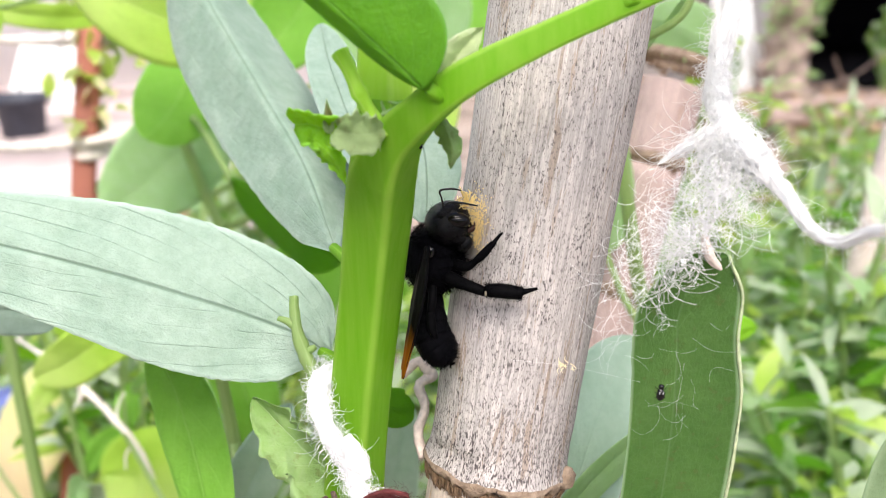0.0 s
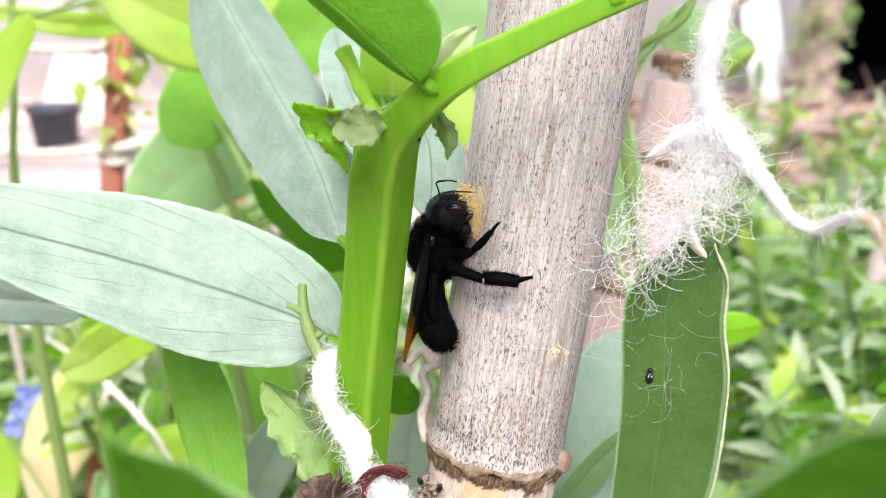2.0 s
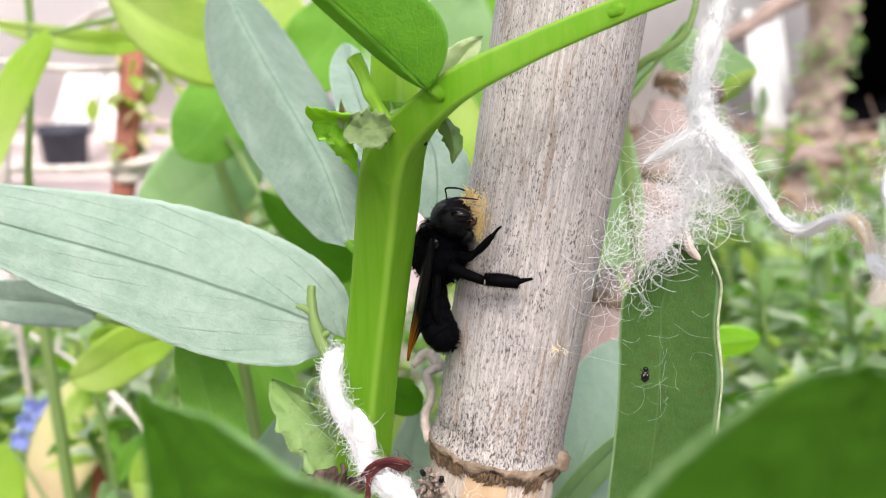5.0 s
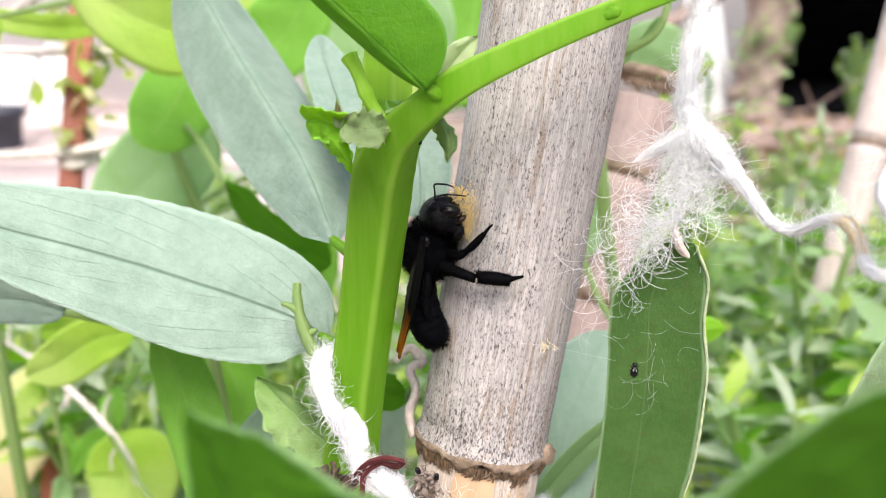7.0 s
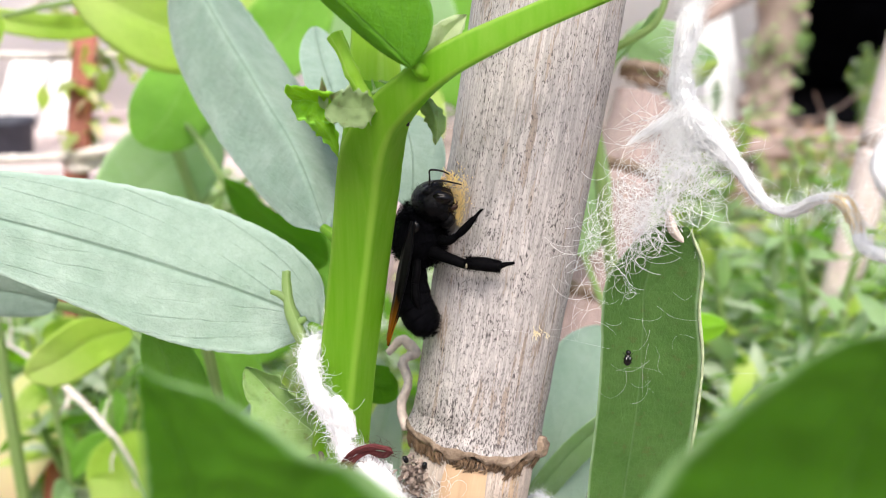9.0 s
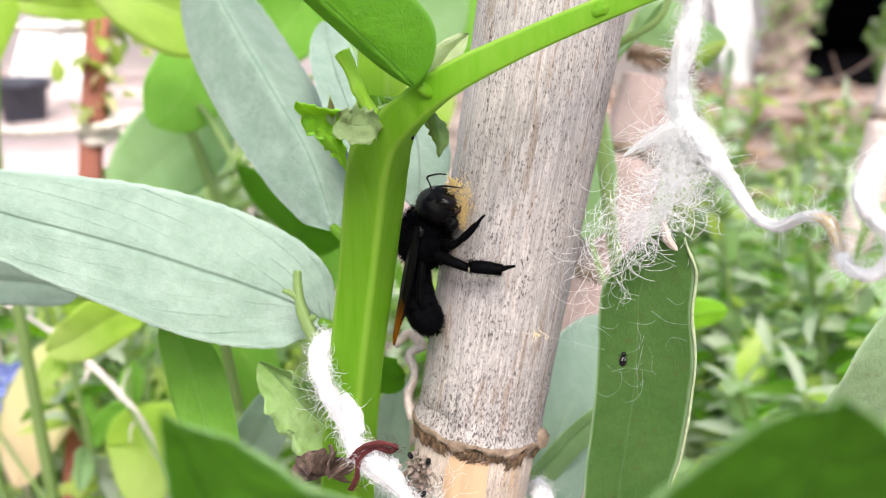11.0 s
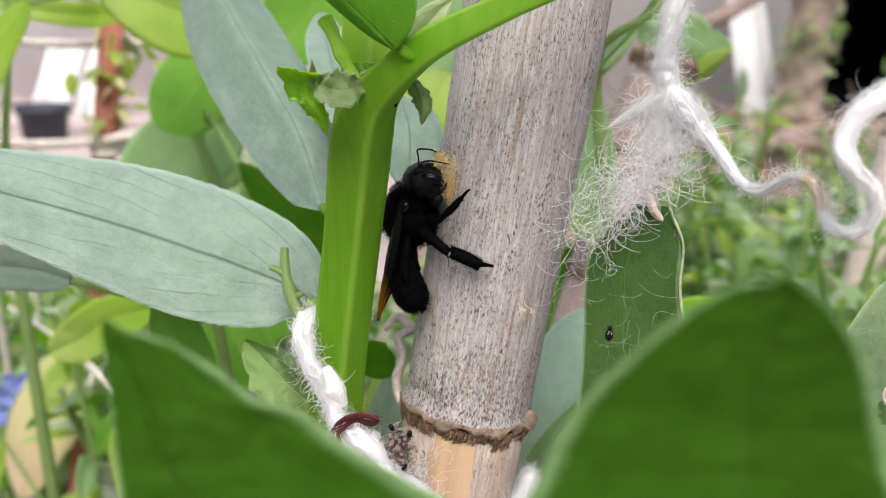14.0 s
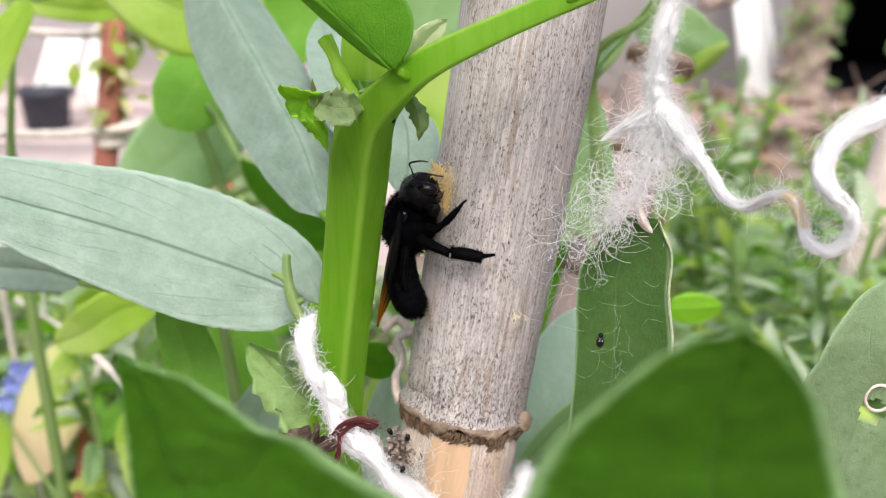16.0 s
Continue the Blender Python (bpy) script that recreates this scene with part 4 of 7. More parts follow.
def bean_plant():
    """The plant beside the cane: square stem, side stalks, leaflets and stipules."""
    lower = Vector((-0.0145, 0.1065, 0.3368))
    foot = Vector((lower.x - 0.008, lower.y + 0.01, 0.0))
    root = thing("bean_plant", foot, "broad bean plant, juicy square green stem, grey-green leaves", "bean plant")
    path = [foot - Vector((0, 0, 0.02)), foot + Vector((0.001, 0, 0.1)), lower, (-0.0128, 0.1074, 0.3568), (-0.0103, 0.1070, 0.3759), (-0.0087, 0.1056, 0.3880), (-0.0078, 0.1040, 0.3935), (-0.0056, 0.1014, 0.3988), (-0.0017, 0.0982, 0.4032), (0.0028, 0.0967, 0.4068), (0.0129, 0.0984, 0.4117), (0.0222, 0.1004, 0.4155), (0.0343, 0.1025, 0.4199), (0.0514, 0.1033, 0.4250)]
    girth = [0.0036, 0.0036, 0.00335, 0.00325, 0.0033, 0.00345, 0.0034, 0.0029, 0.0024, 0.0022, 0.0018, 0.00165, 0.0014, 0.001]
    upper = [(-0.0078, 0.1058, 0.3930), (-0.0075, 0.1064, 0.4025), (-0.0075, 0.1076, 0.4093), (-0.0070, 0.1096, 0.4213), (-0.0060, 0.1154, 0.4529)]
    bm = tube_bm(spline(path, 234), [g * 1.06 if k < 7 else g for k, g in enumerate(girth)], 48, section=SQUARE, turn=radians(63))
    tube(bm, spline([(-0.0106, 0.1072, 0.3740), (-0.0086, 0.1060, 0.3890), (-0.0078, 0.1054, 0.3950), (-0.0073, 0.1056, 0.4035)], 40), [0.0028, 0.0034, 0.0036, 0.0036, 0.0033, 0.0024], 48, section=SQUARE, turn=radians(63))
    part("stem", bm, STEM, root, "square green stem with pale ribs, bent into a leaf stalk")
    part("upper_stem", tube_bm(spline(upper, 50), [0.0030, 0.0029, 0.0027, 0.0024, 0.0016], 36, section=SQUARE, turn=radians(63)), STEM_LIT, root, "upper stem in a brightened lime green")
    bm = bmesh.new()
    ball(bm, (-0.0004, 0.0949, 0.4058), (-0.6, 0, 0.6), 0.0015, 0.0009, 0.0009, rough=0.2)
    part("pulvinus", bm, STEM, root, "swollen pale leaf joint")
    bm = bmesh.new()
    ball(bm, (0.0231, 0.0995, 0.4159), (0.6, 0, 0.3), 0.0017, 0.001, 0.001, rough=0.3)
    part("pulvinus", bm, STEM, root, "swollen pale leaf joint")
    # the leaflet over the joint
    mid = [(-0.0014, 0.0932, 0.4062), (-0.0054, 0.0934, 0.4100), (-0.0138, 0.0937, 0.4176), (-0.0215, 0.0938, 0.4243), (-0.0295, 0.0944, 0.4309)]
    part("leaflet", blade(mid, (0.66, 0.0, 0.75), 0.0052, 0.8, 0.9, lean=0.62, fold=-0.3, wave=0.04, seed=1.0, a_right=0.5), FRESH, root, "bright green leaflet seen from below")
    # the tall leaflet on the far side
    mid = [(-0.0182, 0.1268, 0.3747), (-0.0212, 0.1331, 0.3794), (-0.0268, 0.1452, 0.3863), (-0.0396, 0.1667, 0.3982), (-0.0516, 0.1833, 0.4111), (-0.0579, 0.1925, 0.4193), (-0.0612, 0.1972, 0.4256)]
    part("leaflet", blade(mid, (0.85, 0.5, 0.3), 0.0115, 1.15, 0.85, lean=0.08, fold=-1.0, wave=0.1, seed=2.0, along=110, teeth=0.03, relief=0.0004), GLAUCOUS_SHADED, root, "grey-green leaflet with sunken veins")
    # the broad leaflet
    mid = [(-0.0195, 0.1219, 0.3592), (-0.0239, 0.1226, 0.3618), (-0.0329, 0.1239, 0.3650), (-0.0428, 0.1242, 0.3683), (-0.0554, 0.1242, 0.3724), (-0.0731, 0.1244, 0.3772), (-0.0919, 0.1245, 0.3819), (-0.1074, 0.1251, 0.3843)]
    part("leaflet", blade(mid, (0.0, 0.72, 1.0), 0.0129, 0.8, 1.05, lean=0.055, fold=-0.12, wave=0.04, seed=3.0, along=120, teeth=0.022, across=30, relief=0.0004), GLAUCOUS, root, "broad grey-green leaflet with fine veins")
    part("petiole", tube_bm(spline([(-0.0145, 0.1133, 0.3599), (-0.0174, 0.1188, 0.3592), (-0.0209, 0.1220, 0.3594)], 12), [0.0012, 0.0009], 12), STEM, root)
    part("petiole", tube_bm(spline([(-0.0131, 0.1147, 0.3759), (-0.0161, 0.1228, 0.3752), (-0.0190, 0.1280, 0.3755)], 12), [0.0012, 0.0009], 12), STEM, root)
    # leaflets behind the stem
    mid = [(-0.0106, 0.1256, 0.3862), (-0.0176, 0.1476, 0.3918), (-0.0254, 0.1707, 0.4020), (-0.0287, 0.1826, 0.4082)]
    part("leaflet", blade(mid, FACE, 0.0052, 0.6, 0.7, seed=4.0), GLAUCOUS, root, "small grey-green leaflet")
    mid = [(-0.0074, 0.1479, 0.3933), (-0.0049, 0.1428, 0.3894), (-0.0038, 0.1365, 0.3846), (-0.0038, 0.1309, 0.3788)]
    part("leaflet", blade(mid, FACE, 0.0062, 0.5, 0.6, seed=5.0, wave=0.08), GLAUCOUS, root, "small grey-green leaflet")
    # broken side stalk with a cut end
    bm = tube_bm(spline([(-0.0070, 0.0995, 0.3996), (-0.0082, 0.0995, 0.4018), (-0.0095, 0.0997, 0.4043), (-0.0102, 0.0998, 0.4056), (-0.0115, 0.1004, 0.4083), (-0.0125, 0.1009, 0.4100)], 30), [0.0014, 0.0010, 0.00085, 0.0011, 0.0009, 0.0010, 0.0012], 14, rough=0.25)
    part("cut_stalk", bm, STEM_LIT, root, "pale green broken side stalk")
    bm = bmesh.new()
    rng = random.Random(3)
    c = Vector((-0.0061, 0.0993, 0.4027))
    for k in range(9):
        d = Vector((rng.uniform(-0.5, 1.2), -0.4, rng.uniform(0.2, 1)))
        strand(bm, wander(rng, c + Vector((rng.uniform(-0.003, 0.003), 0, rng.uniform(-0.001, 0.001))), d, 0.0016, 6, 0.05), 0.0003, 5)
    part("bud_tuft", bm, STIPULE, root, "pale broken flower stubs")
    # stipules
    mid = [(-0.0113, 0.0976, 0.4002), (-0.0137, 0.0968, 0.4010), (-0.0160, 0.0974, 0.4014), (-0.0185, 0.0994, 0.4011)]
    part("stipule", blade(mid, (-0.1, -0.25, 1.0), 0.0027, 0.4, 0.3, fold=0.1, wave=0.3, curl=0.35, seed=6.0, along=40, nick=0.25), GLOW, root, "curled bright green stipule")
    mid = [(-0.0156, 0.0972, 0.3997), (-0.0137, 0.0968, 0.3980), (-0.0125, 0.0971, 0.3960), (-0.0119, 0.0975, 0.3937)]
    part("stipule", blade(mid, (0.6, 0.1, 0.6), 0.0015, 0.4, 1.1, fold=0.5, wave=0.3, seed=7.0, along=26, nick=0.4), GLOW, root, "toothed green stipule tip")
    mid = [(-0.0134, 0.0960, 0.4006), (-0.0135, 0.0965, 0.4028), (-0.0138, 0.0972, 0.4049)]
    part("stipule", blade(mid, FACE, 0.0007, 0.4, 1.2, fold=0.5, seed=7.5, along=16, across=8), PALE, root, "thin pale bract point")
    mid = [(-0.0066, 0.0968, 0.4010), (-0.0081, 0.0947, 0.4008), (-0.0104, 0.0944, 0.4009), (-0.0127, 0.0958, 0.4013)]
    part("stipule", blade(mid, (0.1, 0.35, 1.0), 0.0025, 0.32, 0.3, fold=-0.1, wave=0.38, curl=0.15, seed=8.0, along=40, nick=0.4), PALE, root, "pale stipule with brown nectar spots")
    mid = [(-0.0003, 0.1026, 0.4017), (0.0011, 0.1011, 0.3996), (0.0017, 0.1005, 0.3975), (0.0014, 0.1010, 0.3952)]
    part("stipule", blade(mid, FACE, 0.0014, 0.5, 0.8, fold=0.8, wave=0.3, seed=9.0, along=26, nick=0.4), STIPULE, root, "drooping pale stipule")
    mid = [(-0.0002, 0.0996, 0.4063), (0.0015, 0.1002, 0.4084), (0.0035, 0.1008, 0.4109), (0.0056, 0.1018, 0.4128)]
    part("stipule", blade(mid, (0.7, 0, -0.6), 0.0022, 0.5, 0.9, fold=0.4, wave=0.25, seed=10.0, along=26, nick=0.3), BRACT, root, "upright pale green bract")
    # flower stub and crumpled stipule low on the stem
    bm = tube_bm(spline([(-0.0195, 0.1118, 0.3580), (-0.0218, 0.1140, 0.3625), (-0.0235, 0.1160, 0.3666), (-0.0241, 0.1185, 0.3705)], 24), [0.0013, 0.00115, 0.0009, 0.0007], 12, rough=0.5)
    tube(bm, spline([(-0.0233, 0.1159, 0.3662), (-0.0251, 0.1167, 0.3671), (-0.0265, 0.1172, 0.3673)], 8), [0.0008, 0.0004], 8)
    tube(bm, spline([(-0.0220, 0.1141, 0.3629), (-0.0203, 0.1143, 0.3638)], 6), [0.0009, 0.0004], 8)
    part("flower_stub", bm, STALK, root, "pale green stub with broken flower stalks")
    mid = [(-0.0154, 0.1058, 0.3441), (-0.0197, 0.1076, 0.3474), (-0.0248, 0.1105, 0.3508), (-0.0309, 0.1146, 0.3548)]
    part("stipule", blade(mid, (0.85, -0.1, 0.65), 0.0054, 0.35, 0.75, fold=0.3, wave=0.42, curl=0.3, seed=11.0, along=40, nick=0.5), STIPULE, root, "crumpled pale green stipule with a bitten edge")
    mid = [(-0.0136, 0.1243, 0.3482), (-0.0109, 0.1289, 0.3457), (-0.0081, 0.1315, 0.3440), (-0.0068, 0.1326, 0.3442)]
    part("leaflet", blade(mid, (0, 0.2, 1), 0.0036, 0.4, 0.4, fold=0.1, seed=12.0, along=24), DEEP, root, "small dark green leaflet")
    return root


def back_plant():
    """A second bean plant behind the cane."""
    foot = Vector((0.044, 0.165, 0.0))
    root = thing("bean_plant", foot, "broad bean plant behind the cane, dull green leaves", "bean plant")
    join = Vector((0.0352, 0.1219, 0.2475))
    part("stem", tube_bm(spline([foot - Vector((0, 0, 0.02)), foot + Vector((0, 0, 0.12)), join], 30), [0.0036, 0.003], 24, section=SQUARE), STEM, root)
    left = [(0.0310, 0.1042, 0.2916), (0.0268, 0.1041, 0.3130), (0.0259, 0.1038, 0.3385), (0.0265, 0.1031, 0.3543), (0.0265, 0.1027, 0.3635), (0.0262, 0.1022, 0.3707), (0.0266, 0.1018, 0.3754), (0.0281, 0.1016, 0.3782), (0.0308, 0.1014, 0.3817), (0.0339, 0.1012, 0.3841), (0.0371, 0.1011, 0.3834)]
    right = [(0.0345, 0.1042, 0.2916), (0.0382, 0.1041, 0.3130), (0.0402, 0.1038, 0.3387), (0.0412, 0.1036, 0.3446), (0.0418, 0.1031, 0.3545), (0.0417, 0.1027, 0.3628), (0.0404, 0.1022, 0.3708), (0.0402, 0.1016, 0.3776), (0.0393, 0.1014, 0.3801), (0.0384, 0.1012, 0.3818), (0.0379, 0.1011, 0.3832)]
    leaf = part("leaflet", edged_blade(left, right, 0.04, 80, 26, teeth=0.012, mid=0.42, seed=21.0), DULL, root, "dull green leaflet with a pale rim")
    rim = [p + Vector((0.0002, -0.0002, 0)) for p in spline(right, 90)[16:]]
    part("rim", tube_bm(rim, [0.00012, 0.0002, 0.00024, 0.0002, 0.00026, 0.0002, 0.00022, 0.0003, 0.00022, 0.00016], 8, rough=0.5), PALE_RIM, leaf, "pale curled rim")
    part("dry_tip", blade([(0.0345, 0.1008, 0.3862), (0.0349, 0.1004, 0.3845), (0.0357, 0.1002, 0.3828), (0.0369, 0.1004, 0.3816)], (0.8, 0, 0.5), 0.0007, 0.4, 0.4, fold=0.4, wave=0.3, seed=22.0, along=24, across=10), TENDRIL, leaf, "dry pinkish leaf tip")
    part("petiole", tube_bm(spline([join, (0.0333, 0.1082, 0.2753), (0.0339, 0.1043, 0.2926)], 12), [0.0014, 0.0011], 12), STEM, root)
    mid = [(0.0159, 0.1192, 0.2947), (0.0201, 0.1277, 0.3162), (0.0259, 0.1397, 0.3314), (0.0325, 0.1531, 0.3397), (0.0383, 0.1635, 0.3443)]
    part("leaflet", blade(mid, (0.8, 0.1, -0.35), 0.0095, 0.5, 0.55, fold=-0.1, wave=0.05, seed=23.0), GLAUCOUS_LIT, root, "leaflet coloured light mint against the shade")
    mid = [(0.0160, 0.1315, 0.3108), (0.0212, 0.1313, 0.3225), (0.0275, 0.1323, 0.3307), (0.0347, 0.1340, 0.3372), (0.0411, 0.1365, 0.3431)]
    part("leaflet", blade(mid, (0.5, 0.2, -0.8), 0.0034, 0.5, 0.55, fold=0.1, seed=24.0), SOFT, root, "narrow green leaflet fold")
    for q in ((0.0159, 0.1192, 0.2947), (0.0160, 0.1315, 0.3108)):
        part("petiole", tube_bm(spline([join, (Vector(q) + join) / 2 + Vector((0, 0.004, 0)), q], 12), [0.0013, 0.001], 10), STEM, root)
    return root


def side_plant():
    """The plant at the edge of the bed, whose bitten leaf shows."""
    foot = Vector((0.105, 0.12, 0.0))
    root = thing("bean_plant", foot, "broad bean plant with a dusty bitten green leaf", "bean plant")
    mid = [(0.0678, 0.1028, 0.3034), (0.0704, 0.1029, 0.3327), (0.0742, 0.1034, 0.3512), (0.0784, 0.1034, 0.3634), (0.0843, 0.1048, 0.3731)]
    part("leaflet", blade(mid, (0.87, 0, 0.5), 0.0122, 0.5, 0.5, fold=0.08, wave=0.05, nick=0.04, seed=31.0, along=90, across=44, hole=(0.09, 0.5, 0.17, 0.04)), DUSTY, root, "dusty dull green leaflet")
    rim = bmesh.new()
    c = Vector((0.0759, 0.1033, 0.3534))
    tube(rim, [c + Vector((math.cos(w) * 0.0021, 0.0, math.sin(w) * 0.0023)) for w in [math.tau * i / 24 for i in range(25)]], [0.00035, 0.0002, 0.0004], 8, rough=0.4)
    part("bite_rim", rim, TENDRIL, root, "pale dry rim of the bitten hole")
    join = Vector((0.1002, 0.0959, 0.2673))
    part("stem", tube_bm(spline([foot - Vector((0, 0, 0.02)), foot + Vector((0.003, 0, 0.1)), join], 24), [0.0036, 0.003], 24, section=SQUARE), STEM, root)
    part("petiole", tube_bm(spline([join, (0.0852, 0.1009, 0.2873), (0.0677, 0.1031, 0.3043)], 12), [0.0014, 0.0011], 12), STEM, root)
    return root


def front_plant():
    """The plant nearest the eye; two leaves rise into view."""
    foot = Vector((0.012, 0.02, 0.0))
    root = thing("bean_plant", foot, "young broad bean plant with smooth green leaves in front", "bean plant")
    join = Vector((0.012, 0.03, 0.355))
    part("stem", tube_bm(spline([foot - Vector((0, 0, 0.02)), foot + Vector((0, 0.004, 0.18)), join], 30), [0.0034, 0.0026], 24, section=SQUARE), STEM, root)
    left = [(0.0011, 0.0321, 0.3419), (-0.0120, 0.0322, 0.3600), (-0.0168, 0.0320, 0.3728), (-0.0168, 0.0312, 0.3779), (-0.0163, 0.0303, 0.3832), (-0.0161, 0.0298, 0.3875), (-0.0160, 0.0295, 0.3915)]
    right = [(0.0025, 0.0321, 0.3419), (0.0150, 0.0322, 0.3600), (0.0116, 0.0320, 0.3742), (0.0055, 0.0315, 0.3786), (0.0010, 0.0309, 0.3819), (-0.0016, 0.0305, 0.3841), (-0.0042, 0.0300, 0.3852), (-0.0059, 0.0298, 0.3864), (-0.0080, 0.0296, 0.3882), (-0.0105, 0.0294, 0.3899), (-0.0130, 0.0293, 0.3908), (-0.0157, 0.0295, 0.3917)]
    part("leaflet", edged_blade(left, right, 0.05, 90, 30, teeth=0.03, mid=0.24, seed=41.0), FRONT, root, "smooth mid-green leaflet")
    left = [(0.0305, 0.0245, 0.3608), (0.0170, 0.0242, 0.3707), (0.0143, 0.0235, 0.3802), (0.0156, 0.0228, 0.3844), (0.0166, 0.0222, 0.3876), (0.0185, 0.0213, 0.3913), (0.0212, 0.0205, 0.3946), (0.0236, 0.0198, 0.3973), (0.0260, 0.0193, 0.3988), (0.0282, 0.0190, 0.3994)]
    right = [(0.0318, 0.0245, 0.3608), (0.0400, 0.0242, 0.3712), (0.0395, 0.0235, 0.3814), (0.0379, 0.0228, 0.3854), (0.0366, 0.0222, 0.3884), (0.0353, 0.0213, 0.3915), (0.0341, 0.0205, 0.3941), (0.0325, 0.0198, 0.3963), (0.0307, 0.0193, 0.3982), (0.0286, 0.0190, 0.3994)]
    part("leaflet", edged_blade(left, right, 0.05, 90, 30, teeth=0.03, mid=0.6, seed=42.0), FRONT, root, "smooth mid-green leaflet with a pale midrib")
    for q in ((0.0021, 0.0321, 0.3420), (0.0312, 0.0224, 0.3611)):
        part("petiole", tube_bm(spline([join, (Vector(q) + join) / 2 + Vector((0, 0.003, -0.002)), q], 12), [0.0012, 0.0009], 12), STEM, root)
    return root


def left_plant():
    """The taller plant to the left, out of focus."""
    foot = Vector((-0.19, 0.34, 0.0))
    root = thing("bean_plant", foot, "tall broad bean plant, lime and deep green leaves", "bean plant")
    top = Vector((-0.1754, 0.3169, 0.4097))
    part("stem", tube_bm(spline([foot - Vector((0, 0, 0.02)), (-0.1784, 0.3049, 0.3408), (-0.1756, 0.3087, 0.3765), top, top + Vector((0, 0, 0.05))], 40), [0.003, 0.0012, 0.0012, 0.0012], 20, section=SQUARE), STALK, root)
    stem2 = [Vector((-0.085, 0.36, -0.02)), (-0.0872, 0.3358, 0.2789), (-0.0966, 0.3334, 0.3105), (-0.1069, 0.3349, 0.3371), (-0.1155, 0.3301, 0.3799), (-0.1181, 0.3311, 0.4251)]
    part("branch", tube_bm(spline(stem2, 40), [0.0036, 0.0024, 0.0022, 0.002], 16), STALK, root)
    specs = (
        ([(-0.1069, 0.3662, 0.3592), (-0.1162, 0.3478, 0.3477), (-0.1250, 0.3249, 0.3383), (-0.1342, 0.3057, 0.3316)], (-0.67, 0.1, 0.74), 0.02, SOFT, "round soft green leaflet"),
        ([(-0.0962, 0.3235, 0.3946), (-0.0970, 0.3051, 0.3828), (-0.0994, 0.2869, 0.3722), (-0.1040, 0.2749, 0.3654)], (0.87, 0.1, -0.5), 0.0145, BRIGHT, "deep green leaflet"),
        ([(-0.0673, 0.2558, 0.4126), (-0.0797, 0.2538, 0.4045), (-0.0983, 0.2571, 0.4096), (-0.1194, 0.2632, 0.4217)], (0.45, 0, 1.0), 0.0135, LIME, "sunlit lime leaflet"),
        ([(-0.1151, 0.3055, 0.4054), (-0.1432, 0.3150, 0.4021), (-0.1654, 0.3156, 0.4044), (-0.1923, 0.3170, 0.4099)], (0.1, 0, 1.0), 0.0048, LIME, "sunlit lime leaflet edge"),
        ([(-0.1570, 0.2955, 0.4065), (-0.1679, 0.2922, 0.3930), (-0.1758, 0.2878, 0.3755), (-0.1796, 0.2829, 0.3558)], (1.0, 0, 0.2), 0.0075, LIME, "lime leaflet"),
        ([(-0.0649, 0.2328, 0.3616), (-0.0535, 0.2259, 0.3547), (-0.0425, 0.2192, 0.3483), (-0.0327, 0.2176, 0.3420)], (0.6, 0, -0.9), 0.0115, DEEP, "deep green leaflet"),
        ([(-0.0396, 0.2492, 0.3448), (-0.0469, 0.2457, 0.3307), (-0.0544, 0.2421, 0.3164), (-0.0637, 0.2386, 0.3021)], (1, 0, 0.4), 0.013, BRIGHT, "green leaflet"),
        ([(-0.0754, 0.3010, 0.3872), (-0.0629, 0.3034, 0.3969), (-0.0546, 0.3063, 0.4085), (-0.0504, 0.3102, 0.4239)], (1, 0, 0.3), 0.0155, BRIGHT, "bright green leaflet"),
        ([(-0.0879, 0.3316, 0.3861), (-0.0855, 0.3359, 0.4032), (-0.0875, 0.3412, 0.4245)], (1, 0, 0.0), 0.017, LIME, "lime green leaflet"),
        ([(-0.0327, 0.3599, 0.3755), (-0.0184, 0.3650, 0.3960), (-0.0114, 0.3718, 0.4231)], (1, 0, 0.0), 0.02, SOFT, "soft green leaflet"),
        ([(0.0036, 0.4180, 0.3603), (0.0087, 0.4253, 0.3897), (0.0138, 0.4346, 0.4269)], (1, 0, 0.1), 0.026, BRIGHT, "green leaflet"),
        ([(-0.0415, 0.3947, 0.3497), (-0.0497, 0.4017, 0.3778), (-0.0631, 0.4093, 0.4081)], (1, 0, -0.3), 0.02, SOFT, "soft green leaflet"),
        ([(-0.0259, 0.3317, 0.3450), (-0.0168, 0.3361, 0.3626), (-0.0078, 0.3404, 0.3800)], (1, 0, 0.2), 0.014, LIME, "lime green leaflet"),
    )
    for k, (mid, side, half, mat, text) in enumerate(specs):
        part("leaflet", blade(mid, side, half, 0.5, 0.6, fold=0.15, wave=0.08, seed=50.0 + k, along=26, across=12), mat, root, text)
        q = Vector(mid[0])
        near = min(spline(stem2, 40), key=lambda p: (p - q).length)
        part("petiole", tube_bm(spline([near, (near + q) / 2 + Vector((0, 0.002, 0.004)), q], 10), [0.0014, 0.0009], 8), STALK, root)
    return root


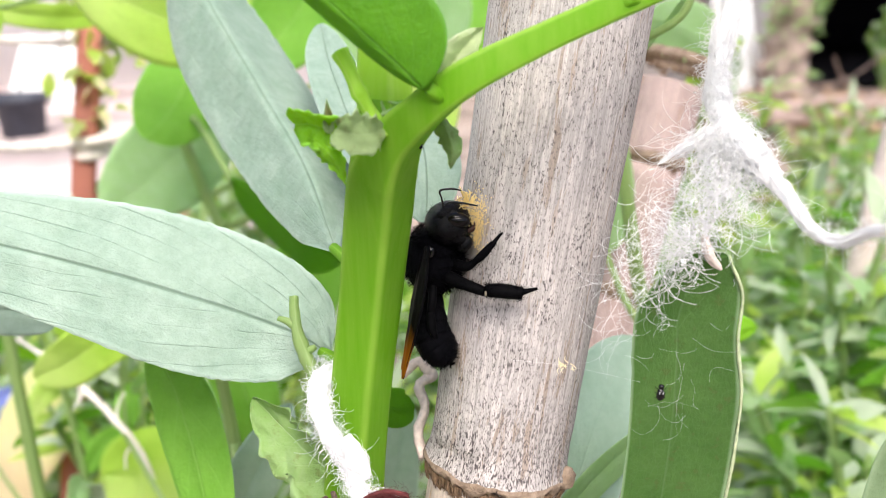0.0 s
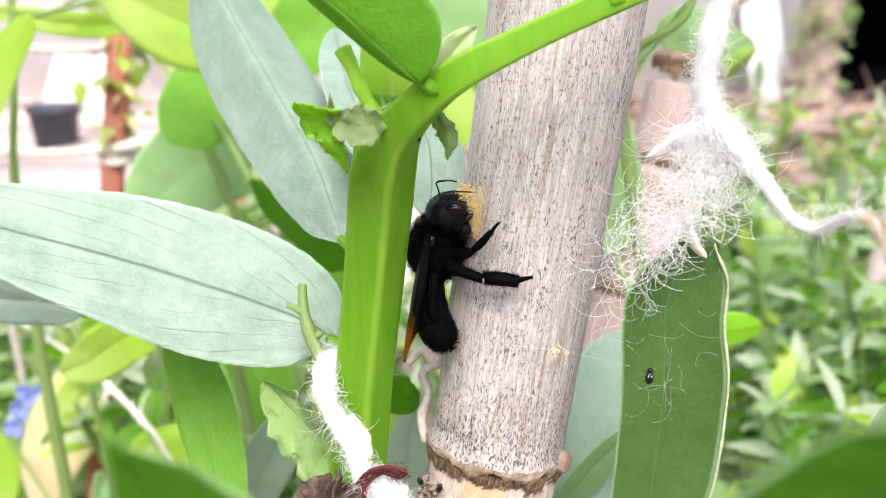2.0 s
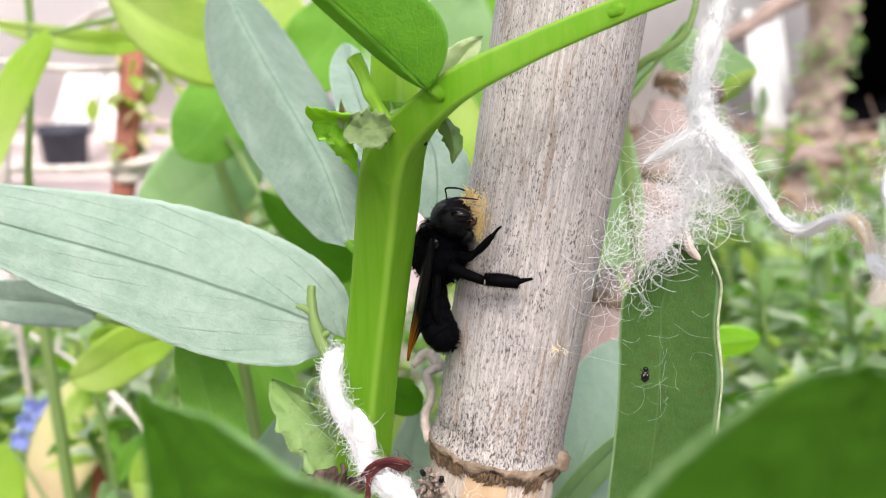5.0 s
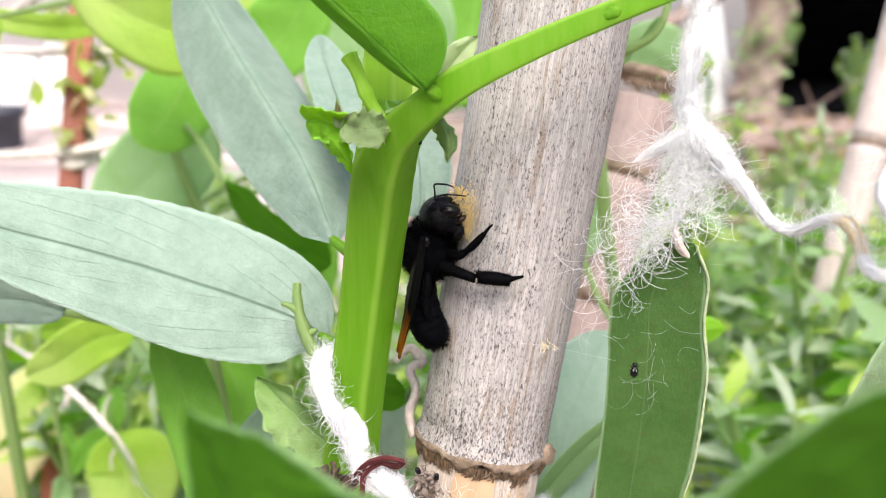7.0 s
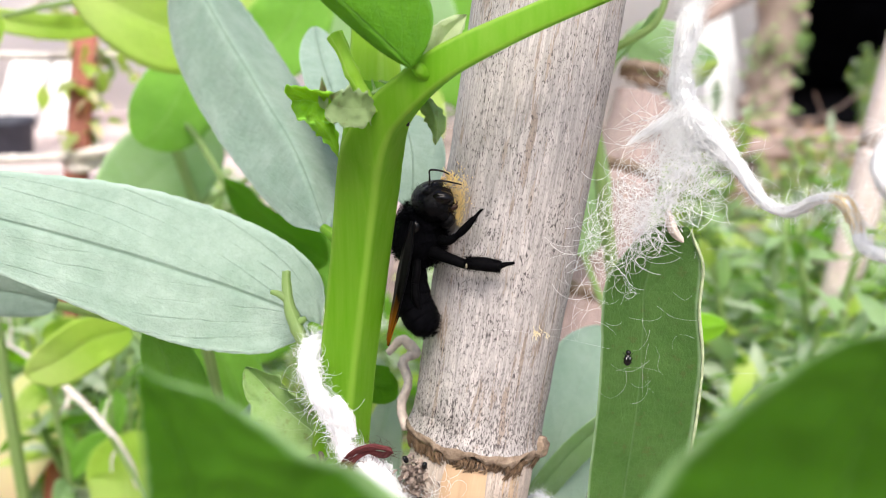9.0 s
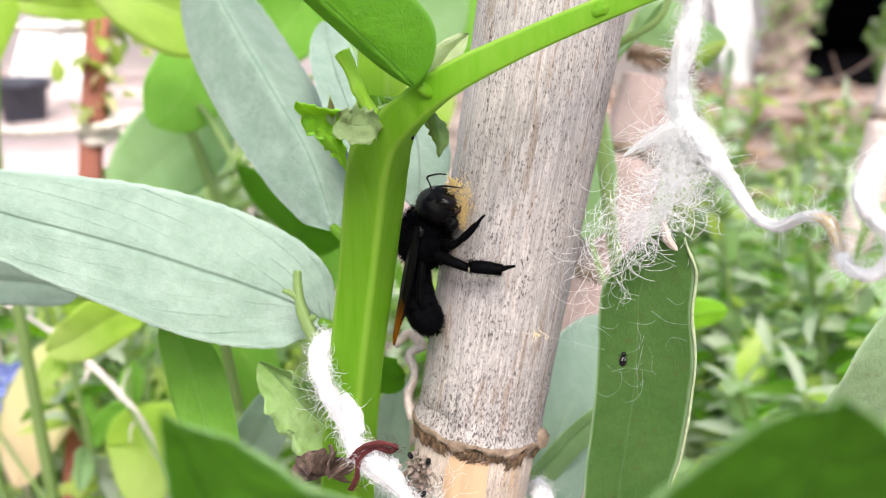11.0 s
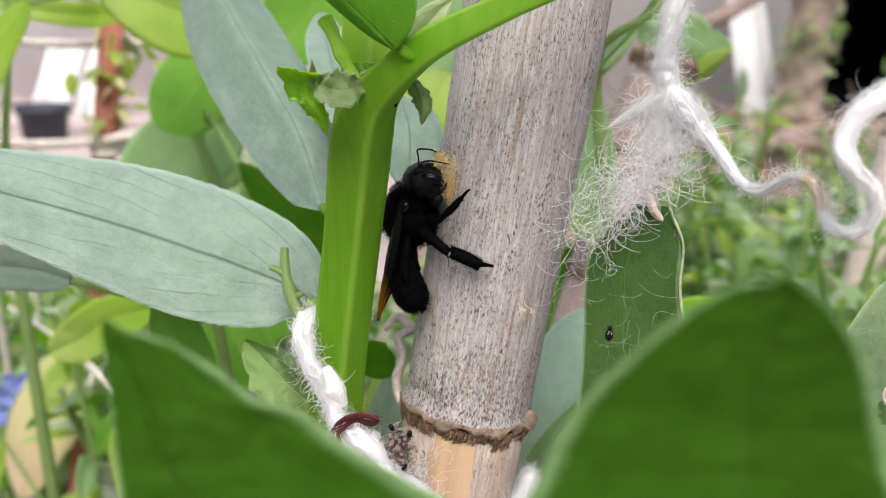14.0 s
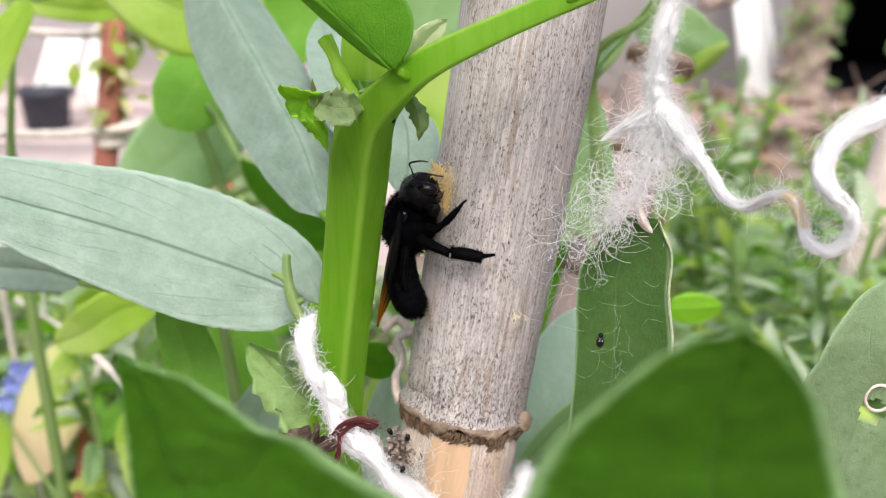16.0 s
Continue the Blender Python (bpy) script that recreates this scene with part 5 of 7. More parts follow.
def low_plant():
    """Lower leaves left of the stem."""
    foot = Vector((-0.05, 0.2, 0.0))
    root = thing("bean_plant", foot, "low broad bean plant with hanging green leaves", "bean plant")
    crown = Vector((-0.0560, 0.1724, 0.3450))
    main = spline([foot - Vector((0, 0, 0.02)), Vector((-0.0520, 0.1757, 0.2457)), Vector((-0.0545, 0.1803, 0.3043)), crown], 30)
    part("stem", tube_bm(main, [0.003, 0.0015, 0.0009], 20, section=SQUARE), STALK, root)
    specs = (
        ([(-0.0569, 0.1428, 0.3521), (-0.0516, 0.1382, 0.3417), (-0.0467, 0.1319, 0.3288), (-0.0428, 0.1251, 0.3100)], (1, 0, 0.25), 0.0064, BRIGHT, "long hanging green leaflet"),
        ([(-0.0803, 0.1530, 0.3515), (-0.0881, 0.1517, 0.3545), (-0.0966, 0.1490, 0.3561), (-0.1105, 0.1494, 0.3577)], (0, 0.2, 1), 0.0052, GLAUCOUS, "grey-green leaflet"),
        ([(-0.0860, 0.2323, 0.3120), (-0.0965, 0.2450, 0.3020), (-0.1060, 0.2560, 0.2900), (-0.1140, 0.2660, 0.2780)], (0.6, 0, 0.7), 0.0062, SOFT, "green leaflet"),
        ([(-0.0676, 0.2046, 0.3312), (-0.0597, 0.2016, 0.3190), (-0.0550, 0.1985, 0.3067), (-0.0535, 0.1954, 0.2944)], (1, 0, -0.2), 0.0085, BRIGHT, "bright green leaflet"),
        ([(-0.1031, 0.2504, 0.3084), (-0.1170, 0.2494, 0.3044), (-0.1290, 0.2475, 0.2968), (-0.1391, 0.2465, 0.2928)], (0.3, 0, 1), 0.009, LIME, "lime leaflet"),
        ([(-0.0471, 0.1517, 0.3052), (-0.0436, 0.1510, 0.3146), (-0.0391, 0.1511, 0.3233), (-0.0340, 0.1536, 0.3332)], (1, 0, 0.4), 0.0058, GLAUCOUS_LIT, "grey-green leaflet lightened against the shade"),
        ([(-0.0136, 0.1626, 0.2866), (-0.0141, 0.1642, 0.3014), (-0.0129, 0.1654, 0.3145), (-0.0104, 0.1674, 0.3268)], (1, 0, 0.1), 0.0052, GLAUCOUS_LIT, "grey-green leaflet lightened against the shade"),
        ([(-0.0205, 0.1741, 0.2915), (-0.0188, 0.1769, 0.3028), (-0.0165, 0.1790, 0.3114), (-0.0148, 0.1815, 0.3213)], (1, 0, 0.1), 0.0042, LIME, "lime leaflet"),
        ([(-0.1341, 0.2963, 0.2442), (-0.1272, 0.2923, 0.2284), (-0.1324, 0.2865, 0.2052)], (1, 0, 0.2), 0.02, LIME, "lime leaflet"),
        ([(-0.0977, 0.2749, 0.2826), (-0.0893, 0.2703, 0.2642), (-0.0917, 0.2652, 0.2434)], (1, 0, -0.3), 0.014, SOFT, "soft green leaflet"),
        ([(-0.2642, 0.4043, 0.1816), (-0.2714, 0.3989, 0.1597), (-0.2770, 0.3934, 0.1376), (-0.2793, 0.3871, 0.1124)], (1, 0, 0.3), 0.016, LIME, "sunlit lime leaflet"),
    )
    for k, (mid, side, half, mat, text) in enumerate(specs):
        part("leaflet", blade(mid, side, half, 0.5, 0.6, fold=0.15, wave=0.06, seed=70.0 + k, along=30, across=14), mat, root, text)
        q = Vector(mid[0])
        near = min(main, key=lambda p: (p - q).length)
        part("petiole", tube_bm(spline([near, (near + q) / 2 - Vector((0, -0.002, 0.004)), q], 10), [0.0013, 0.0009], 8), STALK, root)
    return root


def bed_plant():
    """A leafy plant low among the stalks, beyond the beans."""
    rng = random.Random(77)
    foot = Vector((-0.15, 0.32, 0.0))
    root = thing("garden_plant", foot, "leafy light green plant among the bean stalks", "garden plant")
    stems = []
    for k, (dx, dy, dz) in enumerate(((-0.016, -0.01, 0.285), (0.006, 0.005, 0.29), (0.022, -0.012, 0.275), (-0.03, 0.02, 0.27))):
        path = spline([foot - Vector((0, 0, 0.02)), foot + Vector((dx * 0.4, dy * 0.4, dz * 0.5)), foot + Vector((dx, dy, dz))], 24)
        part("stem", tube_bm(path, [0.0018, 0.0013, 0.0008], 10), STALK, root)
        stems += path[12:]
    for k in range(26):
        q = stems[rng.randrange(len(stems))] + Vector((rng.gauss(0, 0.002), rng.gauss(0, 0.002), 0))
        d = Vector((rng.gauss(0, 1), rng.gauss(-0.4, 0.5), rng.gauss(0.1, 0.7))).normalized()
        ln = rng.uniform(0.014, 0.026)
        mid = [q, q + d * ln * 0.5 + Vector((0, 0, 0.002)), q + d * ln - Vector((0, 0, 0.003))]
        side = d.cross(Vector((rng.gauss(0, 0.3), -1, rng.gauss(0, 0.3)))).normalized()
        part("leaf", blade(mid, tuple(side), ln * rng.uniform(0.22, 0.32), 0.5, 0.6, fold=0.2, wave=0.08, seed=200.0 + k, along=14, across=8), (LIME, SOFT, BRIGHT, GLOW, PALE_HERB)[k % 5], root)
    return root


def blush_plant():
    """The low plant with the yellowing leaf."""
    eye = Vector((0.006, -0.025, 0.42))
    mid = [eye + (Vector(q) - eye) * 1.08 for q in ((-0.1908, 0.3676, 0.2409), (-0.2028, 0.3621, 0.2188), (-0.2135, 0.3565, 0.1965), (-0.2200, 0.3496, 0.1686))]
    foot = Vector((mid[0].x + 0.03, mid[0].y + 0.03, 0.0))
    root = thing("garden_plant", foot, "low plant with a yellow leaf blushed pink", "garden plant")
    part("leaf", blade(mid, (1, 0, 0.35), 0.0205, 0.5, 0.6, fold=0.2, wave=0.06, seed=90.0, along=26, across=12), BLUSH, root, "yellow leaf blushed pink")
    part("stem", tube_bm(spline([foot - Vector((0, 0, 0.02)), foot + Vector((-0.004, 0, mid[0].z * 0.6)), mid[0] + Vector((0.012, 0.012, 0.004)), mid[0]], 20), [0.003, 0.0022, 0.0016, 0.0012], 10), STALK, root)
    for k, (dx, dy, dz, ln) in enumerate(((0.05, 0.0, -0.02, 0.05), (0.02, -0.03, -0.05, 0.05), (0.06, 0.03, 0.01, 0.045))):
        q = foot + Vector((0, 0, mid[0].z * (0.5 + 0.12 * k)))
        tip = q + Vector((dx, dy, dz)).normalized() * ln
        part("leaf", blade([q, (q + tip) / 2 + Vector((0, 0, 0.006)), tip], (0.2, -0.6, 0.8), 0.013, 0.5, 0.6, fold=0.2, wave=0.06, seed=92.0 + k, along=16, across=8), (SOFT, LIME, BRIGHT)[k], root)
    return root


def right_leaf_plant():
    """Leaves between the cane and the tree."""
    foot = Vector((0.085, 0.27, 0.0))
    root = thing("bean_plant", foot, "broad bean plant with a bright broken leaf", "bean plant")
    main = spline([foot - Vector((0, 0, 0.02)), foot + Vector((0.0, 0.0, 0.2)), Vector((0.0417, 0.1896, 0.3536)), Vector((0.0358, 0.1902, 0.3975)), Vector((0.0385, 0.1814, 0.4036)), Vector((0.0465, 0.1778, 0.4096)), Vector((0.0499, 0.1803, 0.4198))], 40)
    part("stem", tube_bm(main, [0.003, 0.002, 0.0012, 0.0009, 0.0007], 16), STALK, root)
    specs = (
        ([(0.0345, 0.1892, 0.3936), (0.0404, 0.1909, 0.4002), (0.0463, 0.1925, 0.4067), (0.0515, 0.1938, 0.4120)], (0.7, 0, 0.8), 0.0075, SOFT, "soft green leaflet with a pale midrib"),
        ([(0.0625, 0.3046, 0.4017), (0.0757, 0.3083, 0.3956), (0.0871, 0.3121, 0.3903), (0.0989, 0.3175, 0.3913)], (0.1, 0, 1.0), 0.0115, SOFT, "broken green leaflet with a bright tip"),
        ([(0.0773, 0.3088, 0.3771), (0.0845, 0.3111, 0.3821), (0.0918, 0.3134, 0.3871), (0.0980, 0.3155, 0.3915)], (0.5, 0, 0.8), 0.0045, LIME, "bright lime leaf fold"),
        ([(0.0407, 0.2279, 0.3419), (0.0394, 0.2315, 0.3566), (0.0381, 0.2352, 0.3713), (0.0411, 0.2380, 0.3826)], (1, 0, 0), 0.009, SOFT, "soft green leaflet"),
        ([(0.0606, 0.2, 0.3302), (0.065, 0.2, 0.3304), (0.0702, 0.2, 0.3309), (0.0752, 0.2, 0.3317)], (0.1, 0.3, 1.0), 0.0042, GLOW, "bright lime leaflet"),
        ([(0.0364, 0.2381, 0.3002), (0.0341, 0.2426, 0.3181), (0.0373, 0.2466, 0.3342)], (1, 0, 0), 0.012, FRESH, "green leaflet"),
    )
    for k, (mid, side, half, mat, text) in enumerate(specs):
        part("leaflet", blade(mid, side, half, 0.5, 0.6, fold=0.15, wave=0.06, seed=100.0 + k, along=26, across=12), mat, root, text)
        q = Vector(mid[0])
        near = min(main, key=lambda p: (p - q).length)
        part("petiole", tube_bm(spline([near, (near + q) / 2 + Vector((0, 0.002, -0.003)), q], 10), [0.0012, 0.0008], 8), STALK, root)
    return root


# ---- yarn ----
def upper_yarn():
    rng = random.Random(11)
    top = Vector((0.0418, 0.1243, 0.4184))
    main = [top + Vector((-0.02, 0.012, 0.05)), top + Vector((-0.004, 0.004, 0.025)), top, (0.0403, 0.1205, 0.4113), (0.0382, 0.1150, 0.4038), (0.0386, 0.1102, 0.3991), (0.0404, 0.1043, 0.3962), (0.0435, 0.0993, 0.3926), (0.0458, 0.0938, 0.3889), (0.0479, 0.0896, 0.3887), (0.0497, 0.0861, 0.3911), (0.0514, 0.0831, 0.3916), (0.0522, 0.0806, 0.3898), (0.0526, 0.0782, 0.3873), (0.0543, 0.0753, 0.3870), (0.0560, 0.0743, 0.3895), (0.0552, 0.0741, 0.3928), (0.0530, 0.0746, 0.3947), (0.0520, 0.0753, 0.3976), (0.0535, 0.0761, 0.4009), (0.0566, 0.0767, 0.4030), (0.0626, 0.0775, 0.4045), (0.0686, 0.0774, 0.3999)]
    root = thing("yarn", top, "frayed white wool yarn hanging from the cane", "yarn")
    path = spline(main, 260)
    n = len(path)
    cut = int(n * 6.2 / 22)
    bm = woolly(bmesh.new(), path[: cut + 8], [0.001, 0.0011, 0.001, 0.0013, 0.001, 0.0016, 0.0011, 0.0017, 0.0014, 0.002, 0.0016, 0.0011], 1, 420)
    for k, r in ((52, 0.0011), (60, 0.0013), (66, 0.0011)):
        p, t, a, b = frames_along(path)[k]
        loop = [p + (a * math.cos(w) + b * math.sin(w)) * r + t * 0.0007 * math.sin(w + k) for w in (math.tau * i / 12 for i in range(13))]
        woolly(bm, spline(loop, 30), [0.00055, 0.00075, 0.0005], k, 60, 0.00004)
    part("strand", bm, WOOL, root, "thick soft white strand")
    bm = woolly(bmesh.new(), path[cut:], [0.0012, 0.00072, 0.00064, 0.00064, 0.0007, 0.00085, 0.0012, 0.0015, 0.0014], 2, 300, 0.00004)
    part("strand", bm, WOOL, root, "curly white strand")
    s0, s1 = int(n * 10.3 / 22), int(n * 12.6 / 22)
    part("stain", woolly(bmesh.new(), path[s0:s1], [0.0006, 0.00078, 0.00082, 0.0006], 3, 40, 0.00004), WOOL_TAN, root, "tan stained stretch of the strand")
    end = spline([(0.0367, 0.1090, 0.3984), (0.0337, 0.1081, 0.3969), (0.0310, 0.1072, 0.3954), (0.0291, 0.1069, 0.3942)], 16)
    bm = woolly(bmesh.new(), end, [0.0007, 0.0004, 0.00022, 0.00006], 8, 40, 0.00003)
    for k in range(70):
        o = Vector((rng.gauss(0, 1), rng.gauss(0, 1), rng.gauss(0, 1))) * 0.00055
        m = rng.randrange(7, 17)
        strand(bm, [q + o * (1 - 0.75 * i / 16) * (1 + 0.3 * math.sin(i * 0.9 + k)) for i, q in enumerate(end[:m])], 0.00006)
    part("loose_end", bm, HAIR, root, "frayed loose end")
    # frayed fibres fan out below the joint
    bm = bmesh.new()
    for _ in range(430):
        s = rng.random()
        p = Vector((0.0348, 0.1089, 0.3979)).lerp(Vector((0.0408, 0.1050, 0.3958)), s) + Vector((rng.gauss(0, 0.0008), rng.gauss(0, 0.0008), rng.gauss(0, 0.0008)))
        d = Vector((-0.9 + 0.9 * s + rng.gauss(0, 0.3), rng.gauss(-0.1, 0.12), -1.0))
        strand(bm, wander(rng, p, d, rng.uniform(0.003, 0.013), 18, 0.2, (-0.35, -0.1, -0.8), 0.04), rng.uniform(0.000032, 0.000056))
    for _ in range(390):
        s = rng.random() ** 1.6
        mid = spline_at(((0.0376, 0.1045, 0.3940), (0.0352, 0.1015, 0.3896), (0.0330, 0.1000, 0.3860), (0.0303, 0.0997, 0.3822)), s)
        wide = 0.0026 + 0.0010 * math.sin(s * math.pi) - 0.0012 * s
        e = rng.gauss(0, 0.62)
        p = mid + Vector((e * wide, rng.gauss(0, 0.0009), 0.35 * e * wide + rng.gauss(0, 0.0012)))
        d = Vector((rng.gauss(-0.35, 0.9), rng.gauss(0, 0.3), rng.gauss(-0.6, 0.8)))
        strand(bm, curly(rng, p, d, rng.uniform(0.003, 0.010), 20, rng.choice((0.0006, 0.0010, 0.0016, 0.0030))), rng.uniform(0.000028, 0.00005) * (1.15 - 0.5 * s), 3, False)
    for _ in range(90):
        p = Vector((0.0385, 0.1015, 0.3905)) + Vector((rng.gauss(0, 0.002), rng.gauss(0, 0.001), rng.gauss(0, 0.0028)))
        strand(bm, curly(rng, p, (rng.gauss(0.2, 1), rng.gauss(0, 0.4), rng.gauss(-0.6, 0.8)), rng.uniform(0.003, 0.008), 18, rng.uniform(0.0008, 0.002)), rng.uniform(0.000018, 0.000034), 3, False)
    for _ in range(240):
        s = rng.random()
        p = Vector((0.0318, 0.1015, 0.3905)).lerp(Vector((0.0262, 0.1003, 0.3795)), s) + Vector((rng.gauss(0, 0.0022), rng.gauss(0, 0.0008), rng.gauss(0, 0.0024)))
        strand(bm, curly(rng, p, (rng.gauss(-0.4, 0.8), rng.gauss(0, 0.2), rng.gauss(-0.5, 0.8)), rng.uniform(0.003, 0.009), 18, rng.choice((0.0007, 0.0012, 0.002, 0.0035))), rng.uniform(0.00002, 0.000034), 3, False)
    for _ in range(22):
        p = Vector((0.0321, 0.1001, 0.3688)) + Vector((rng.gauss(0, 0.0045), rng.gauss(0, 0.0002), rng.gauss(0, 0.007)))
        strand(bm, wander(rng, p, (rng.gauss(0, 0.6), 0, rng.gauss(-0.5, 0.8)), rng.uniform(0.004, 0.009), 12, 0.16), 0.000014)
    for _ in range(34):
        p = Vector((0.0254, 0.0999, 0.3743)) + Vector((rng.gauss(0, 0.0022), rng.gauss(0, 0.001), rng.gauss(0, 0.003)))
        strand(bm, curly(rng, p, (rng.gauss(-0.3, 0.8), rng.gauss(0, 0.2), rng.gauss(-0.4, 0.8)), rng.uniform(0.003, 0.009), 16, rng.uniform(0.001, 0.003)), 0.00002)
    part("fray", bm, HAIR, root, "cloud of fine frayed fibres", kind="stuff")
    bm = bmesh.new()
    fuzz_along(bm, path[40:cut], 0.0024, 160, 0.005, 0.00003, 5, loop=0.0016)
    fuzz_along(bm, path[20 : cut + 4], 0.0014, 2000, 0.0026, 0.00004, 55, loop=0.0008)
    fuzz_along(bm, path[cut:], 0.0009, 200, 0.005, 0.000026, 6, loop=0.0014)
    fuzz_along(bm, path[cut:], 0.0008, 900, 0.0018, 0.000032, 66, loop=0.0006)
    part("fluff", bm, HAIR, root, "fine fluff on the strand", kind="stuff")
    return root


def tie_yarn():
    rng = random.Random(13)
    main = [(-0.0151, 0.1166, 0.3584), (-0.0178, 0.1101, 0.3613), (-0.0182, 0.1037, 0.3605), (-0.0163, 0.1002, 0.3567), (-0.0131, 0.0976, 0.3534), (-0.0111, 0.0948, 0.3495), (-0.0056, 0.0907, 0.3477), (-0.0016, 0.0896, 0.3434), (0.0046, 0.0907, 0.3374), (0.0118, 0.0934, 0.3337), (0.0174, 0.1009, 0.3328), (0.0199, 0.1126, 0.3300), (0.0196, 0.1263, 0.3233)]
    root = thing("yarn", main[4], "white wool yarn tying the bean stem to the cane", "yarn")
    path = spline(main, 170)
    bm = woolly(bmesh.new(), path, [0.0011, 0.0012, 0.0016, 0.0011, 0.0015, 0.0011, 0.0019, 0.0011, 0.0018, 0.0015, 0.0018, 0.0013, 0.0016, 0.0014], 5, 340)
    part("strand", bm, WOOL, root, "fluffy white strand")
    bm = bmesh.new()
    for c, d, ln, r in (((-0.0122, 0.0972, 0.3545), (0.4, 0, -1), 0.0034, 0.0016), ((-0.0186, 0.1067, 0.3602), (0.1, 0, -1), 0.003, 0.0012), ((-0.0063, 0.0921, 0.3479), (0.5, 0, -0.6), 0.003, 0.002)):
        ax = Vector(d).normalized() * ln
        woolly(bm, spline([Vector(c) - ax, Vector(c), Vector(c) + ax], 24), [r * 0.5, r, r * 0.5], int(r * 1e5), 70)
    part("fluff_wad", bm, WOOL, root, "soft wad of white fluff")
    bm = bmesh.new()
    fuzz_along(bm, path, 0.0017, 120, 0.0045, 0.00003, 21, loop=0.0015)
    fuzz_along(bm, path, 0.0016, 1800, 0.0026, 0.00004, 22, loop=0.0007)
    for _ in range(260):
        p = Vector((-0.0030, 0.0912, 0.3455)).lerp(Vector((0.0004, 0.0905, 0.3415)), rng.random()) + Vector((rng.gauss(0, 0.0012), rng.gauss(-0.0004, 0.0006), rng.gauss(0, 0.0012)))
        strand(bm, curly(rng, p, (rng.gauss(0, 1), rng.gauss(-0.3, 0.3), rng.gauss(0, 1)), rng.uniform(0.002, 0.005), 16, rng.uniform(0.0008, 0.002)), 0.00003)
    for _ in range(24):
        p = Vector((0.0018, 0.0963, 0.3411)) + Vector((rng.gauss(0, 0.002), rng.gauss(0, 0.0008), rng.gauss(0, 0.002)))
        strand(bm, wander(rng, p, (rng.gauss(0, 1), rng.gauss(-0.2, 0.3), rng.gauss(0, 1)), rng.uniform(0.003, 0.007), 12, 0.35), 0.000028)
    part("fluff", bm, HAIR, root, "fine white fluff", kind="stuff")
    return root


def maroon_thread():
    a = [(-0.0117, 0.0931, 0.3489), (-0.0101, 0.0917, 0.3516), (-0.0072, 0.0910, 0.3531), (-0.0046, 0.0909, 0.3526), (-0.0055, 0.0916, 0.3514), (-0.0082, 0.0920, 0.3517), (-0.0102, 0.0918, 0.3499), (-0.0107, 0.0913, 0.3471), (-0.0117, 0.0915, 0.3445)]
    root = thing("thread", a[2], "dark maroon thread looped over the white yarn", "thread")
    path = spline(a, 70)
    for k in range(18):
        o = Vector((math.cos(k * 2.4), 0.6 * math.sin(k * 1.3), math.sin(k * 2.4))) * (0.0001 + 0.000014 * k)
        part("strand", tube_bm([p + o * (1 + 0.5 * math.sin(i * 0.31 + k)) for i, p in enumerate(path)], [0.00013, 0.00009], 6, rough=0.3), THREAD, root)
    bm = bmesh.new()
    fuzz_along(bm, path, 0.0005, 130, 0.0022, 0.00003, 31)
    part("fuzz", bm, THREAD, root, kind="stuff")
    return root


def dried_bits():
    """Withered flower by the tie, and the crumb caught on its fibres."""
    rng = random.Random(17)
    at = Vector((-0.0011, 0.0904, 0.3485))
    root = thing("crumb", at, "dry brown crumb of withered flower on the yarn", "plant crumb")
    bm = bmesh.new()
    for _ in range(340):
        p = at + Vector((rng.gauss(0, 0.0009), rng.gauss(0, 0.0005), rng.gauss(0, 0.0015)))
        leaflet(bm, p, (rng.gauss(0, 1), rng.gauss(0, 1), rng.gauss(0, 1)), rng.uniform(0.0005, 0.0013), rng.uniform(0.0003, 0.0006), rng, 1.6)
    part("flake", bm, CHAFF, root, kind="stuff")
    bm = bmesh.new()
    for q in ((-0.0023, 0.0897, 0.3519), (-0.0003, 0.0883, 0.3462), (0.0004, 0.0898, 0.3509)):
        ball(bm, q, (rng.gauss(0, 1), 0, 1), 0.0006, 0.0004, 0.0004, 10, 8, rough=0.5)
    part("seed", bm, CHITIN, root, "small black seeds")
    at = Vector((-0.0166, 0.0979, 0.3436))
    root2 = thing("withered_flower", at, "shrivelled dark brown bean flower below the tie", "flower")
    for k in range(6):
        w = k * 1.05
        d = Vector((math.cos(w) * 0.7 - 0.1, -0.4 + 0.5 * math.sin(w), 0.5 * math.sin(w * 1.7) + 0.1))
        mid = [at, at + d * 0.002, at + d * 0.0042 + Vector((0, 0, 0.0005)), at + d * 0.0052]
        part("petal", blade(mid, (-d.z, 0.3, d.x), 0.0021, 0.35, 0.35, fold=0.8, wave=0.5, curl=0.5, seed=120.0 + k, along=16, across=10), DRIED, root2)
    return root


def tendril():
    a = [(-0.0081, 0.1293, 0.3516), (-0.0052, 0.1294, 0.3541), (-0.0033, 0.1284, 0.3520), (-0.0051, 0.1266, 0.3511), (-0.0041, 0.1243, 0.3482), (-0.0052, 0.1219, 0.3449), (-0.0043, 0.1195, 0.3411)]
    root = thing("tendril", a[2], "dry pinkish curled tendril against the cane", "tendril")
    part("coil", tube_bm(spline(a, 60), [0.0007, 0.0010, 0.0008, 0.0009], 12, rough=0.5), TENDRIL, root)
    return root


